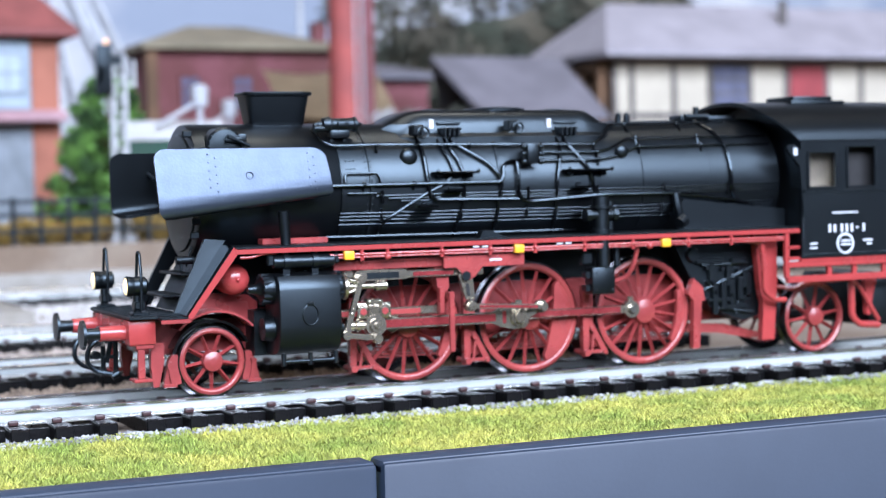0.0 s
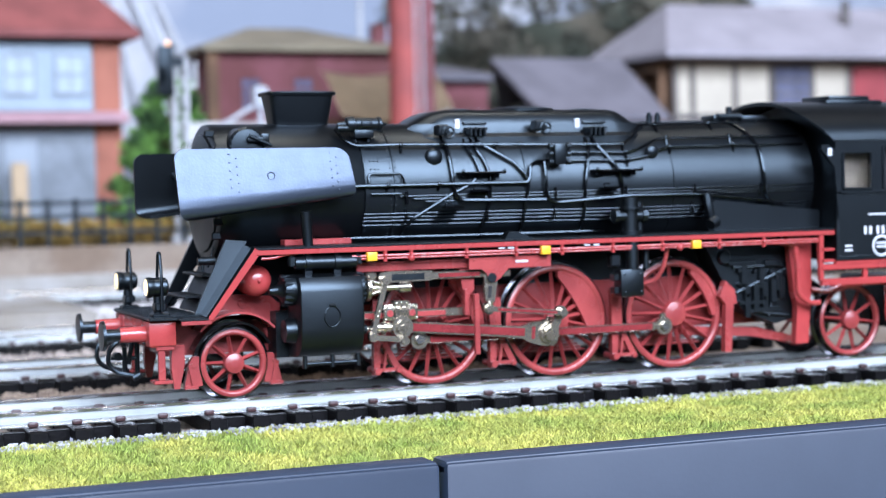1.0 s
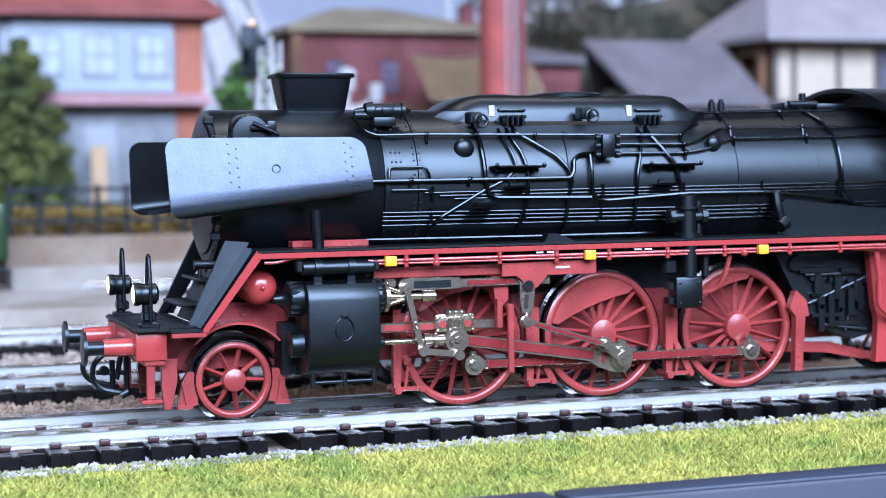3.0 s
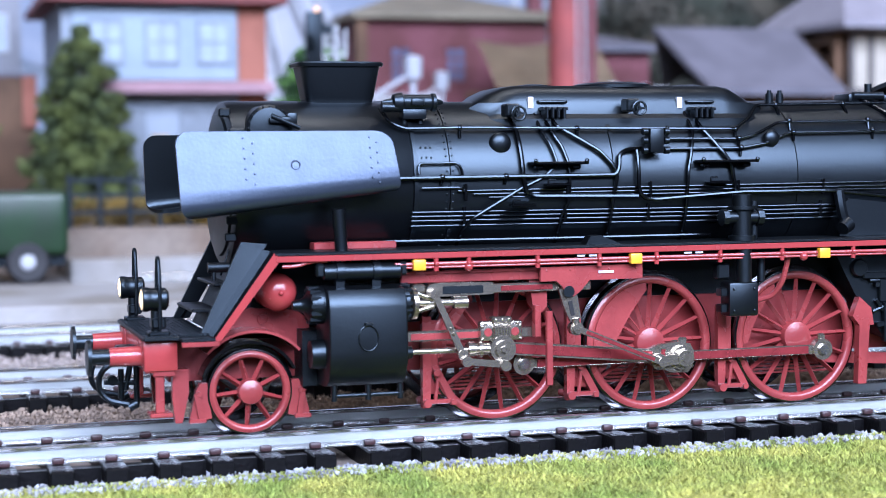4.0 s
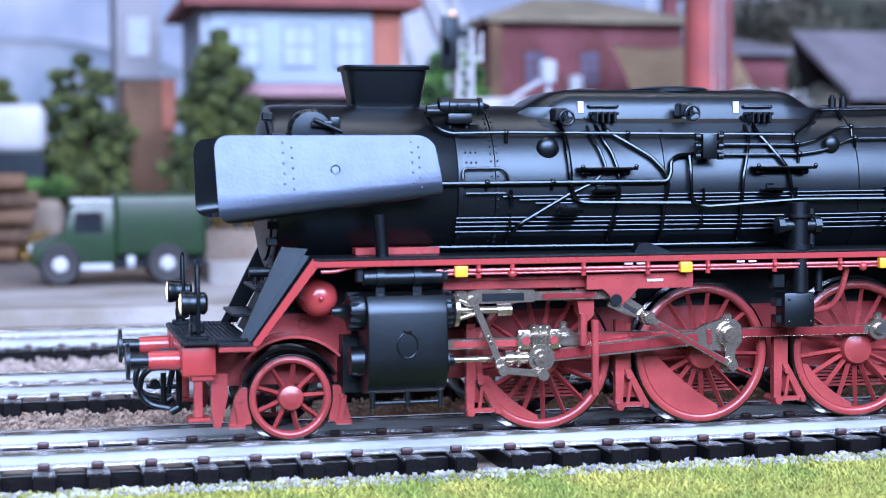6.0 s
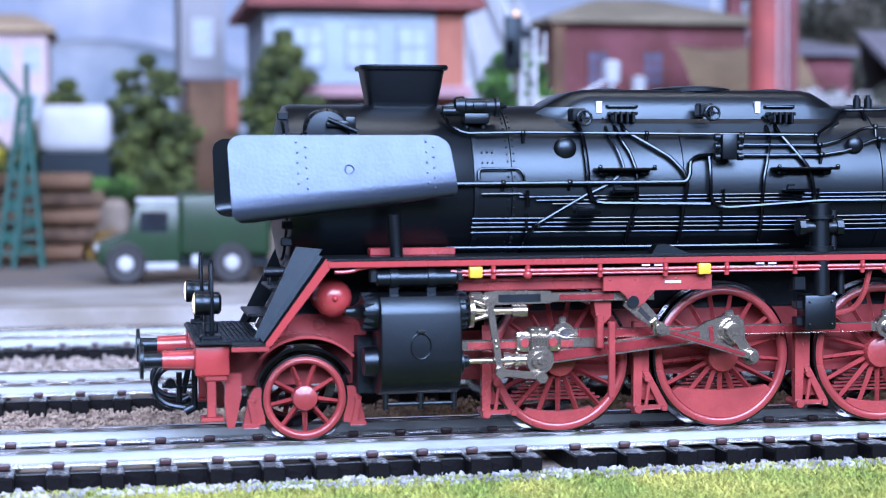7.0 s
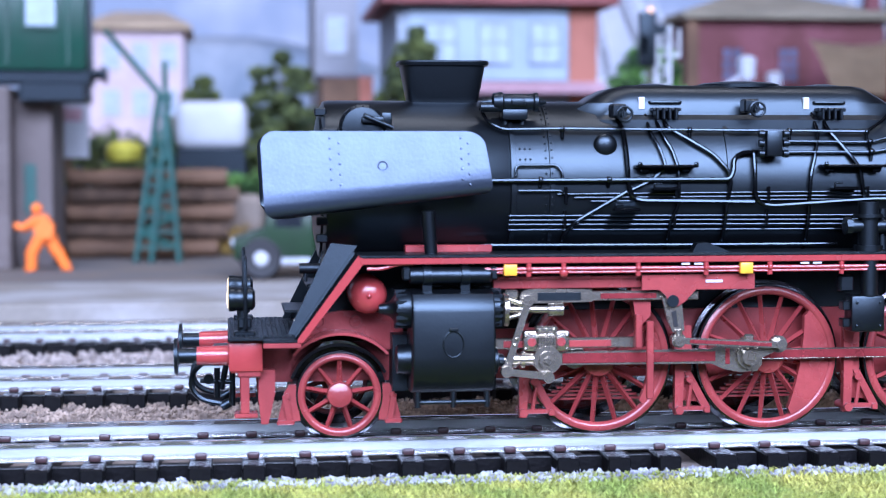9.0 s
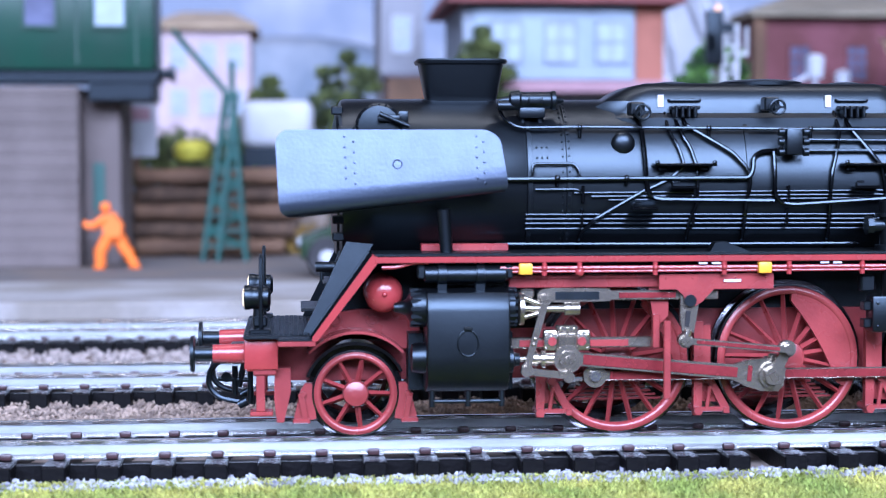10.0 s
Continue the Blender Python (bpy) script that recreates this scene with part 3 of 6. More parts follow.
def deflector(s):
    """Smoke deflector; its foot rolls inwards. s: -1 the near side, 1 the far one."""
    bm = B()
    rows = []
    nu, thick = 30, 0.045
    for layer in (0, 1):
        grid = []
        for j in range(19):
            v = (0, 0.006, 0.018, 0.035, 0.06, 0.09, 0.13, 0.2, 0.3, 0.42, 0.54, 0.65, 0.72, 0.77, 0.82, 0.87, 0.92, 0.96, 1.0)[j]
            row = []
            for i in range(nu + 1):
                u = i / nu
                # ends of this level, with rounded corners
                rl = 0.16
                h = 0.98 - 0.28 * u
                full = h + 0.26
                d = v * full
                a0, a1 = -0.90 + 0.06 * v, 1.60 + 0.12 * min(1, v * 1.3)
                if d < rl:
                    a0 += rl - math.sqrt(max(0, rl * rl - (rl - d) ** 2))
                    a1 -= (rl - math.sqrt(max(0, rl * rl - (rl - d) ** 2))) * 1.3
                e = full - d
                rc = 0.13
                st = h - rc
                if d <= st:
                    y, z = -1.31 - 0.16 * d, 3.515 - d
                else:
                    t = min((d - st) / rc, 2.4)
                    y = -1.31 - 0.16 * st + rc * (1 - math.cos(min(t, 1.5708)))
                    z = 3.515 - st - rc * math.sin(min(t, 1.5708))
                    if t > 1.5708:
                        y += (t - 1.5708) * rc
                # lower corners, rounded by their height over the foot
                q = z - 3.515 + h
                if q < 0.13:
                    cut = 0.13 - math.sqrt(max(0, 0.0169 - (0.13 - q) ** 2))
                    a0, a1 = a0 + cut, a1 - 0.6 * cut
                if e < 0.12:
                    a0 += 0.1 * (1 - e / 0.12)
                x = a0 + (a1 - a0) * u
                yy = (y + layer * thick) if d <= st else y + layer * thick * math.cos(min((d - st) / rc, 1.5708))
                zz = z + (layer * thick * math.sin(min((d - st) / rc, 1.5708)) if d > st else 0)
                row.append(bm.verts.new((x, -s * yy, zz)))
            grid.append(row)
        rows.append(grid)
    J, I = 19, nu + 1
    for g in rows:
        for j in range(J - 1):
            for i in range(I - 1):
                bm.faces.new((g[j][i], g[j][i + 1], g[j + 1][i + 1], g[j + 1][i]))
    a, b = rows
    for i in range(I - 1):
        bm.faces.new((a[0][i], b[0][i], b[0][i + 1], a[0][i + 1]))
        bm.faces.new((a[-1][i], a[-1][i + 1], b[-1][i + 1], b[-1][i]))
    for j in range(J - 1):
        bm.faces.new((a[j][0], a[j + 1][0], b[j + 1][0], b[j][0]))
        bm.faces.new((a[j][-1], b[j][-1], b[j + 1][-1], a[j + 1][-1]))
    d = part("smoke_deflector", bm, BLACKSHEEN, loco, "black smoke deflector sheet with rivets, window sheen in its silvery colour", 50)
    # Inside, rims and the far foot stay black, without the coloured-in sheen.
    d.data.materials.append(BLACK)
    for p in d.data.polygons:
        p.material_index = 1 if p.index >= 540 or (s > 0 and p.index >= 330) else 0
    if s < 0:
        bm = B()
        for x0 in (-0.08, 1.38):
            for k in range(10):
                z = 3.44 - 0.058 * k
                x = x0 + (0.05 if k % 2 else -0.05) * (1 if x0 < 0 else 0.8) + 0.02 * k / 9
                ball(bm, (x, -1.312 - 0.16 * (3.515 - z), z), 0.014, 8, 5, (1, 0.7, 1))
        part("rivets", bm, BLACKSHEEN, d)
        bm = B()
        n = 24
        ring = [(0.46 + 0.05 * math.cos(6.283 * i / n), -1.376, 3.13 + 0.05 * math.sin(6.283 * i / n)) for i in range(n + 1)]
        part("bolt_ring", pipe(bm, ring, 0.007, 6, 0), BLACKSHEEN, d)
    bm = B()
    for x in (-0.3, 1.2):
        rod(bm, (x, s * 1.30, 3.2), (x, s * 0.9, 3.1), 0.03)
    part("bracket", bm, BLACK, d)
    part("strut", rod(B(), (1.02, s * 1.22, 2.1), (0.98, s * 1.25, 2.62), 0.075), BLACK, d)


deflector(-1)
deflector(1)


def running_gear_frame():
    # running board with its red valance and sloped front
    bm = B()
    box(bm, 0.18, 9.7, -1.45, -0.5, 2.10, 2.135, 0.008, 1)
    box(bm, 0.18, 9.7, 0.5, 1.45, 2.10, 2.135, 0.008, 1)
    part("running_board", bm, BLACKR, loco, "black running board plate")
    for s in (-1, 1):
        part("valance", box(B(), 0.2, 9.7, s * 1.44 - 0.015, s * 1.44 + 0.015, 2.03, 2.098, 0.006, 1), REDB, loco, "bright red edge of the running board")
        bm = prism(B(), [(0.18, 2.135), (-0.50, 1.21), (-0.50, 1.17), (-0.44, 1.17), (0.23, 2.03), (0.23, 2.1)], s * 1.45, s * 1.41)
        part("slope_edge", bm, REDB, loco)
        bm = prism(B(), [(0.18, 2.136), (-0.50, 1.215), (-0.53, 1.215), (0.14, 2.16)], s * 1.44, s * 0.98)
        part("slope_plate", bm, BLACKG, loco)
        bm = prism(B(), [(-0.1, 2.25), (0.2, 2.22), (-0.12, 1.72), (-0.4, 1.222), (-0.6, 1.222)], s * 1.06, s * 1.0)
        for v in bm.verts:
            v.co.y -= s * 0.10 * (v.co.z - 1.22)
        part("bracket_plate", bm, BLACK, loco)
    bm = B()
    box(bm, -1.27, -0.86, -1.22, 1.22, 1.17, 1.215, 0.01, 1)
    box(bm, -0.88, -0.46, -1.44, 1.44, 1.165, 1.2, 0.01, 1)
    rng = random.Random(4)
    for i in range(14):
        for j in range(52):
            x, y = -1.23 + 0.055 * i, -1.16 + 0.0455 * j
            box(bm, x - 0.02, x + 0.02, y - 0.012, y + 0.012, 1.21, 1.226 + 0.006 * rng.random())
    part("front_footplate", bm, BLACKR, loco, "black chequered front footplate")
    part("footplate_edge", box(B(), -0.88, -0.46, -1.45, -1.4, 1.11, 1.166, 0.008, 1), RED, loco)
    # steps between the deflectors
    bm = B()
    box(bm, -0.62, -0.3, -0.55, 0.55, 1.42, 1.46, 0.01, 1)
    box(bm, -0.36, -0.1, -0.6, 0.6, 1.72, 1.76, 0.01, 1)
    prism(bm, [(-0.45, 1.22), (-0.1, 1.22), (0.1, 2.0), (-0.05, 2.0)], -0.5, 0.5)
    rod(bm, (-0.45, -0.7, 1.95), (-0.2, -0.7, 1.95), 0.06)
    rod(bm, (-0.38, -0.7, 1.8), (-0.38, -0.7, 1.95), 0.025)
    rod(bm, (-0.28, -0.6, 1.85), (-0.1, -0.45, 2.3), 0.012)
    part("front_step", bm, BLACKR, loco)
    # main frame and beams behind the wheels
    bm = B()
    for y0 in (-0.52, 0.44):
        prism(bm, [(-0.9, 0.62), (9.6, 0.62), (9.6, 1.42), (0.75, 1.42), (0.55, 1.08), (-0.9, 1.08)], y0, y0 + 0.08)
    box(bm, 0.8, 9.5, -0.4, 0.4, 0.95, 1.2)
    part("main_frame", bm, SHADERED, loco, "red plate frame behind the wheels, shade in its darker colour")
    for x0 in (2.4, 4.45, 6.5):
        bm = B()
        for k in range(6):
            box(bm, x0 + 0.06 * k, x0 + 1.2 - 0.06 * k, -0.6, -0.53, 0.36 + 0.045 * k, 0.385 + 0.045 * k)
        part("leaf_spring", bm, RED, loco, "red leaf spring")
    bm = B()
    box(bm, 1.6, 9.3, -0.56, 0.56, 1.72, 2.08)
    box(bm, 0.8, 9.6, -0.515, 0.515, 1.425, 1.72)
    box(bm, 0.6, 1.8, -0.95, 0.95, 0.55, 1.2)
    part("boiler_underside", bm, BLACKR, loco)
    bm = box(B(), 1.72, 3.45, -1.25, -1.17, 1.73, 1.86, 0.01, 1)
    box(bm, 1.72, 3.45, -1.28, -1.15, 1.84, 1.87)
    part("gear_beam", bm, RED, loco)
    bm = prism(B(), [(3.42, 1.88), (4.74, 1.89), (4.74, 1.71), (4.05, 1.71), (3.92, 1.57), (3.84, 1.52), (3.74, 1.53), (3.7, 1.64), (3.62, 1.71), (3.42, 1.71)], -1.36, -1.30)
    for x in (3.5, 3.8, 4.3, 4.65):
        ball(bm, (x, -1.36, 1.84), 0.015, 6, 4)
    part("link_bracket", bm, RED, loco, "red valve gear bracket")
    bm = box(B(), 4.16, 4.36, -1.372, -1.365, 1.79, 1.82)
    part("builder_plate", bm, WHITE, loco)
    part("bracket_stay", prism(B(), [(3.33, 1.72), (3.56, 1.72), (3.56, 1.4), (3.46, 1.3), (3.38, 1.4)], -1.2, -1.0), RED, loco)
    part("hanger_bar", box(B(), 3.46, 3.54, -1.45, -1.39, 0.47, 1.36, 0.01, 1), RED, loco)
    part("hanger_bar", box(B(), 3.36, 3.44, -1.32, -1.2, 1.04, 1.42, 0.01, 1), RED, loco)
    # red pipes under the board with clips and yellow boxes
    bm = B()
    for z, r in ((1.965, 0.022), (1.925, 0.014)):
        pipe(bm, [(1.6, -1.42, z), (9.4, -1.42, z)], r)
    pipe(bm, [(0.28, -1.4, 1.98), (0.45, -1.4, 1.98), (0.62, -1.4, 2.03), (0.8, -1.4, 2.03)], 0.02)
    for x in (2.1, 2.5, 3.36, 4.15, 4.9, 5.75, 6.6, 7.6, 8.4):
        rod(bm, (x, -1.42, 1.88), (x, -1.42, 2.04), 0.03)
        ball(bm, (x, -1.44, 1.965), 0.035, 8, 6)
    for x in (2.5, 6.9):
        ball(bm, (x, -1.42, 1.92), 0.055, 10, 8)
    box(bm, 3.5, 4.6, -1.4, -1.3, 1.925, 1.945)
    part("air_pipe", bm, REDB, loco, "bright red pipe run under the running board")
    for x in (1.884, 4.61, 7.168):
        part("warning_box", box(B(), x - 0.075, x + 0.075, -1.49, -1.4, 1.895, 2.02, 0.012), YELLOW, loco, "small yellow box")
    bm = B()
    for x in (5.3, 5.45, 4.05, 3.9):
        box(bm, x - 0.05, x + 0.05, -1.462, -1.456, 2.0, 2.02)
    part("lettering_bar", bm, WHITE, loco, "tiny white unreadable lettering")
    part("bracket", prism(B(), [(4.0, 2.137), (4.06, 2.24), (4.19, 2.245), (4.45, 2.137)], -1.38, -1.2), BLACK, loco)
    # brake and sand gear between the wheels
    for x in (2.08, 3.93, 5.98):
        bm = prism(B(), [(x, 0.2), (x + 0.09, 0.2), (x + 0.11, 0.66), (x + 0.11, 1.3), (x, 1.3)], -0.9, -0.8)
        prism(bm, [(x + 0.12, 0.7), (x + 0.2, 0.7), (x + 0.43, 0.29), (x + 0.43, 0.22), (x + 0.36, 0.22)], -0.88, -0.8)
        prism(bm, [(x + 0.02, 0.62), (x + 0.21, 0.62), (x + 0.21, 1.25), (x + 0.02, 1.25)], -0.84, -0.76)
        box(bm, x + 0.09, x + 0.43, -0.89, -0.8, 0.24, 0.295, 0.01, 1)
        prism(bm, [(x + 0.02, 0.36), (x + 0.35, 0.34), (x + 0.18, 0.72), (x + 0.02, 0.72)], -0.8, -0.74)
        rod(bm, (x + 0.16, -0.87, 0.26), (x + 0.2, -0.87, 0.55), 0.025, seg=8)
        rod(bm, (x + 0.045, -0.96, 0.26), (x + 0.045, -0.6, 0.26), 0.05)
        rod(bm, (x + 0.17, -0.93, 0.62), (x + 0.17, -0.6, 0.62), 0.04)
        rod(bm, (x + 0.38, -0.93, 0.26), (x + 0.38, -0.8, 0.26), 0.035)
        part("brake_hanger", bm, RED, loco)
    for sx in (-1, 1):
        bm = prism(B(), [(sx * 0.45, 0.21), (sx * 0.71, 0.17), (sx * 0.70, 0.25), (sx * 0.63, 0.54), (sx * 0.58, 0.62), (sx * 0.5, 0.62)], -0.82, -0.72)
        prism(bm, [(sx * 0.54, 0.18), (sx * 0.6, 0.18), (sx * 0.66, 0.5), (sx * 0.6, 0.52)], -0.86, -0.82)
        box(bm, min(sx * 0.52, sx * 0.72), max(sx * 0.52, sx * 0.72), -0.87, -0.8, 0.165, 0.215, 0.01, 1)
        rod(bm, (sx * 0.6, -0.87, 0.5), (sx * 0.6, -0.7, 0.5), 0.03)
        part("rail_guard", bm, RED, loco)
    # wheel splasher and frame front
    def arc(r, a0, a1, n=18):
        return [(r * math.cos(a), 0.5 + r * math.sin(a)) for a in [a0 + (a1 - a0) * i / n for i in range(n + 1)]]
    part("splasher", prism(B(), arc(0.60, 0.45, 2.8) + arc(0.565, 2.8, 0.45), -0.86, -0.55), TYRE, loco, "glossy dark steel wheel splasher")
    part("splasher_lip", prism(B(), arc(0.745, 0.75, 2.4) + arc(0.715, 2.4, 0.75), -1.12, -0.58), RED, loco)
    sp = part("side_plate", prism(B(), [(-0.52, 1.06), (-0.44, 1.2), (-0.2, 1.42), (0.05, 1.46), (0.6, 1.42), (0.75, 1.3), (0.75, 1.0)] + arc(0.73, 0.75, 2.35), -0.66, -0.58), RED, loco)
    bm = B()
    for x in (-0.22, 0.2):
        lathe(bm, [(-0.668, 0.05), (-0.685, 0.055), (-0.685, 0.07), (-0.66, 0.075)], (x, 0, 1.33), "Y", 20, True)
    part("boss_ring", bm, RED, sp)
    # Added black sheet stands in for the dark space under the slope.
    part("dark_backing", prism(B(), [(-0.38, 1.22), (0.22, 2.04), (0.8, 2.04), (0.8, 1.0), (0.6, 1.0), (0.45, 1.25)], -0.57, -0.5), BLACKR, loco)
    part("step_plate", box(B(), 0.75, 1.75, -0.98, -0.75, 2.136, 2.22, 0.01, 1), RED, loco)
    part("air_tank", lathe(B(), [(-1.12, 0.03), (-1.11, 0.1), (-1.06, 0.18), (-0.98, 0.22), (0.9, 0.22)], (0.32, 0, 1.66), "Y", 32), REDB, loco, "round red air tank end")
    part("drain_plug", ball(B(), (0.32, -1.13, 1.66), 0.03, 10, 6), REDB, loco)


running_gear_frame()


def front():
    for s in (-1, 1):
        y = s * 0.875
        b = part("buffer", lathe(B(), [(-1.62, 0.105), (-1.27, 0.115), (-1.25, 0.14), (-1.2, 0.14)], (0, y, 0.98), "X", 28), REDB, loco, "red buffer housing with a black head")
        part("buffer_head", lathe(B(), [(-1.88, 0.08), (-1.87, 0.2), (-1.83, 0.21), (-1.82, 0.09), (-1.6, 0.085)], (0, y, 0.98), "X", 32), BLACK, b)
        part("beam_end", box(B(), -1.26, -0.88, y - 0.25, y + 0.25, 0.82, 1.16, 0.015), REDB, loco)
        # step hangers
        bm = B()
        box(bm, -1.16, -0.9, y - 0.22, y + 0.1, 0.75, 0.83, 0.015, 1)
        box(bm, -1.13, -1.03, y - 0.2, y - 0.14, 0.34, 0.78, 0.008, 1)
        box(bm, -1.2, -0.94, y - 0.24, y + 0.05, 0.29, 0.34, 0.01, 1)
        part("step", bm, RED, loco)
        part("guard_iron", prism(B(), [(-0.92, 0.82), (-0.74, 0.82), (-0.74, 0.55), (-0.82, 0.2), (-0.9, 0.2), (-0.93, 0.5)], y - 0.12, y + 0.0), RED, loco)
        # lamps
        yl = s * 1.0
        lm = part("headlamp", lathe(B(), [(-1.26, 0.125), (-1.25, 0.14), (-1.19, 0.14), (-1.17, 0.13), (-1.1, 0.13), (-1.09, 0.137), (-1.06, 0.137), (-1.05, 0.128), (-0.99, 0.128), (-0.96, 0.09)], (0, yl, 1.63), "X", 28), BLACK, loco, "black headlamp with a warm lens and loop handle")
        part("lens", lathe(B(), [(-1.28, 0.04), (-1.272, 0.09), (-1.26, 0.118)], (0, yl, 1.63), "X", 24), LAMPGLASS, lm, "cream glowing lens")
        bm = B()
        pipe(bm, [(-1.07, yl - 0.13, 1.3), (-1.07, yl - 0.14, 1.75), (-1.07, yl - 0.06, 2.1), (-1.07, yl + 0.06, 2.1), (-1.07, yl + 0.14, 1.75), (-1.07, yl + 0.13, 1.3)], 0.022, 8, 0.1)
        rod(bm, (-1.1, yl, 1.2), (-1.1, yl, 1.5), 0.06)
        box(bm, -1.2, -0.96, yl - 0.12, yl + 0.12, 1.22, 1.27, 0.015, 1)
        box(bm, -1.16, -1.0, yl - 0.1, yl + 0.1, 1.3, 1.42, 0.02, 1)
        part("lamp_bracket", bm, BLACK, lm)
    part("buffer_beam", box(B(), -1.24, -1.12, -1.1, 1.1, 0.8, 1.16, 0.012), REDB, loco, "red front buffer beam")
    bm = B()
    for y in (-0.42, 0.42):
        pipe(bm, [(-1.25, y, 0.95), (-1.5, y, 0.9), (-1.68, y, 0.75), (-1.7, y, 0.55), (-1.58, y, 0.42), (-1.3, y, 0.36)], 0.035, 8, 0.14)
        rod(bm, (-1.35, y, 0.33), (-1.25, y, 0.38), 0.055)
    part("brake_hose", bm, BLACK, loco)
    bm = B()
    box(bm, -1.45, -1.2, -0.09, 0.09, 0.88, 1.02, 0.02, 1)
    for a, b in (((-1.4, 0.75), (-1.4, 0.4)), ((-1.22, 0.85), (-1.22, 0.3)), ((-1.28, 0.85), (-1.35, 0.5))):
        rod(bm, (a[0], -0.12, a[1]), (b[0], -0.12, b[1]), 0.035)
    rod(bm, (-1.6, -0.12, 0.6), (-1.2, -0.12, 0.58), 0.03)
    rod(bm, (-1.5, -0.16, 0.62), (-1.5, -0.05, 0.62), 0.06)
    part("coupling", bm, BLACK, loco, "black screw coupling")
    part("pony_frame", box(B(), -0.9, 1.4, -0.5, 0.5, 0.62, 0.78), RED, loco)


front()


def cylinder(s):
    bm = B()
    out = [(0.95, 1.68), (1.1, 1.735), (1.35, 1.735), (1.52, 1.70), (1.60, 1.60), (1.62, 1.5), (1.63, 1.0), (1.61, 0.82), (1.54, 0.68), (1.42, 0.6), (1.25, 0.57), (0.95, 0.57)]
    a = [bm.verts.new((0.77, s * y, z)) for y, z in out]
    b = [bm.verts.new((1.69, s * y, z)) for y, z in out]
    n = len(out)
    bm.faces.new(a), bm.faces.new(b[::-1])
    for i in range(n):
        bm.faces.new((a[i], a[(i + 1) % n], b[(i + 1) % n], b[i]))
    bmesh.ops.bevel(bm, geom=[e for e in bm.edges if abs(e.verts[0].co.x - e.verts[1].co.x) < 1e-6], offset=0.02, segments=2, affect="EDGES", profile=0.5)
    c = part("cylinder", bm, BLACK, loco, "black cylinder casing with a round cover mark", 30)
    if s > 0:
        return
    ring = [(1.22 + 0.115 * math.sin(6.283 * i / 28), -1.637, 1.15 + 0.145 * math.cos(6.283 * i / 28)) for i in range(29)]
    part("cover_ring", pipe(B(), ring, 0.009, 6, 0), BLACK, c)
    part("cover_catch", box(B(), 1.17, 1.27, -1.66, -1.63, 1.29, 1.33, 0.01, 1), BLACK, c)
    bm = B()
    lathe(bm, [(0.42, 0.05), (0.5, 0.07), (0.55, 0.09), (0.6, 0.16), (0.62, 0.2), (0.7, 0.22), (0.78, 0.22)], (0, -1.25, 1.52), "X", 24)
    lathe(bm, [(0.6, 0.06), (0.62, 0.16), (0.78, 0.18)], (0, -1.25, 0.95), "X", 24)
    for i in range(14):
        a = i * 0.4488
        rib = box(B(), 0.6, 0.72, -1.25 + 0.2 * math.cos(a) - 0.02, -1.25 + 0.2 * math.cos(a) + 0.02, 1.52 + 0.2 * math.sin(a) - 0.02, 1.52 + 0.2 * math.sin(a) + 0.02)
        part("rib", rib, BLACK, c)
    part("valve_cover", bm, BLACK, c)
    bm = lathe(B(), [(1.69, 0.22), (1.77, 0.22), (1.79, 0.2)], (0, -1.25, 1.52), "X", 24)
    for i in range(16):
        a = i * 0.3927
        rib = box(B(), 1.7, 1.8, -1.25 + 0.205 * math.cos(a) - 0.018, -1.25 + 0.205 * math.cos(a) + 0.018, 1.52 + 0.205 * math.sin(a) - 0.018, 1.52 + 0.205 * math.sin(a) + 0.018)
        part("rib", rib, BLACK, c)
    lathe(bm, [(1.69, 0.15), (1.76, 0.15), (1.78, 0.08), (1.84, 0.07)], (0, -1.25, 0.92), "X", 20)
    part("valve_cover", bm, BLACK, c)
    bm = B()
    rod(bm, (0.8, -1.58, 0.5), (1.63, -1.58, 0.5), 0.025)
    for x in (0.82, 1.22, 1.6):
        rod(bm, (x, -1.58, 0.44), (x, -1.58, 0.62), 0.035)
    part("drain_cock", bm, BLACK, c)
    bm = lathe(B(), [(0.74, 0.05), (0.76, 0.09), (0.9, 0.095), (1.55, 0.095), (1.66, 0.09), (1.7, 0.05)], (0, -1.38, 1.9), "X", 20)
    for x in (0.95, 1.38):
        lathe(bm, [(x - 0.05, 0.09), (x - 0.045, 0.115), (x + 0.045, 0.115), (x + 0.05, 0.09)], (0, -1.38, 1.9), "X", 20)
        box(bm, x - 0.05, x + 0.05, -1.42, -1.3, 1.72, 1.85)
    for x in (0.72, 1.7):
        box(bm, x - 0.05, x + 0.05, -1.44, -1.32, 1.85, 2.0, 0.02, 1)
    part("pressure_valve", bm, BLACK, c)
    # valve spindle guide of bare metal
    bm = lathe(B(), [(1.8, 0.12), (1.83, 0.19), (1.88, 0.19), (1.89, 0.08)], (0, -1.27, 1.5), "X", 20)
    rod(bm, (1.88, -1.27, 1.5), (2.5, -1.27, 1.49), 0.045)
    rod(bm, (2.35, -1.27, 1.49), (2.52, -1.27, 1.49), 0.075)
    box(bm, 1.85, 2.0, -1.33, -1.2, 1.62, 1.72, 0.02, 1)
    rod(bm, (1.88, -1.3, 1.4), (2.1, -1.3, 1.46), 0.03)
    rod(bm, (1.88, -1.3, 1.62), (2.1, -1.3, 1.54), 0.03)
    part("spindle_guide", bm, STEEL, loco, "bare gunmetal valve spindle guide")
    bm = box(B(), 1.75, 3.42, -1.19, -1.08, 1.035, 1.155, 0.012, 1)
    part("slide_bar", bm, STEEL, loco, "gunmetal slide bar")
    part("slide_bar_inlay", box(B(), 1.85, 3.1, -1.196, -1.19, 1.055, 1.13), RED, loco)


cylinder(-1)
cylinder(1)


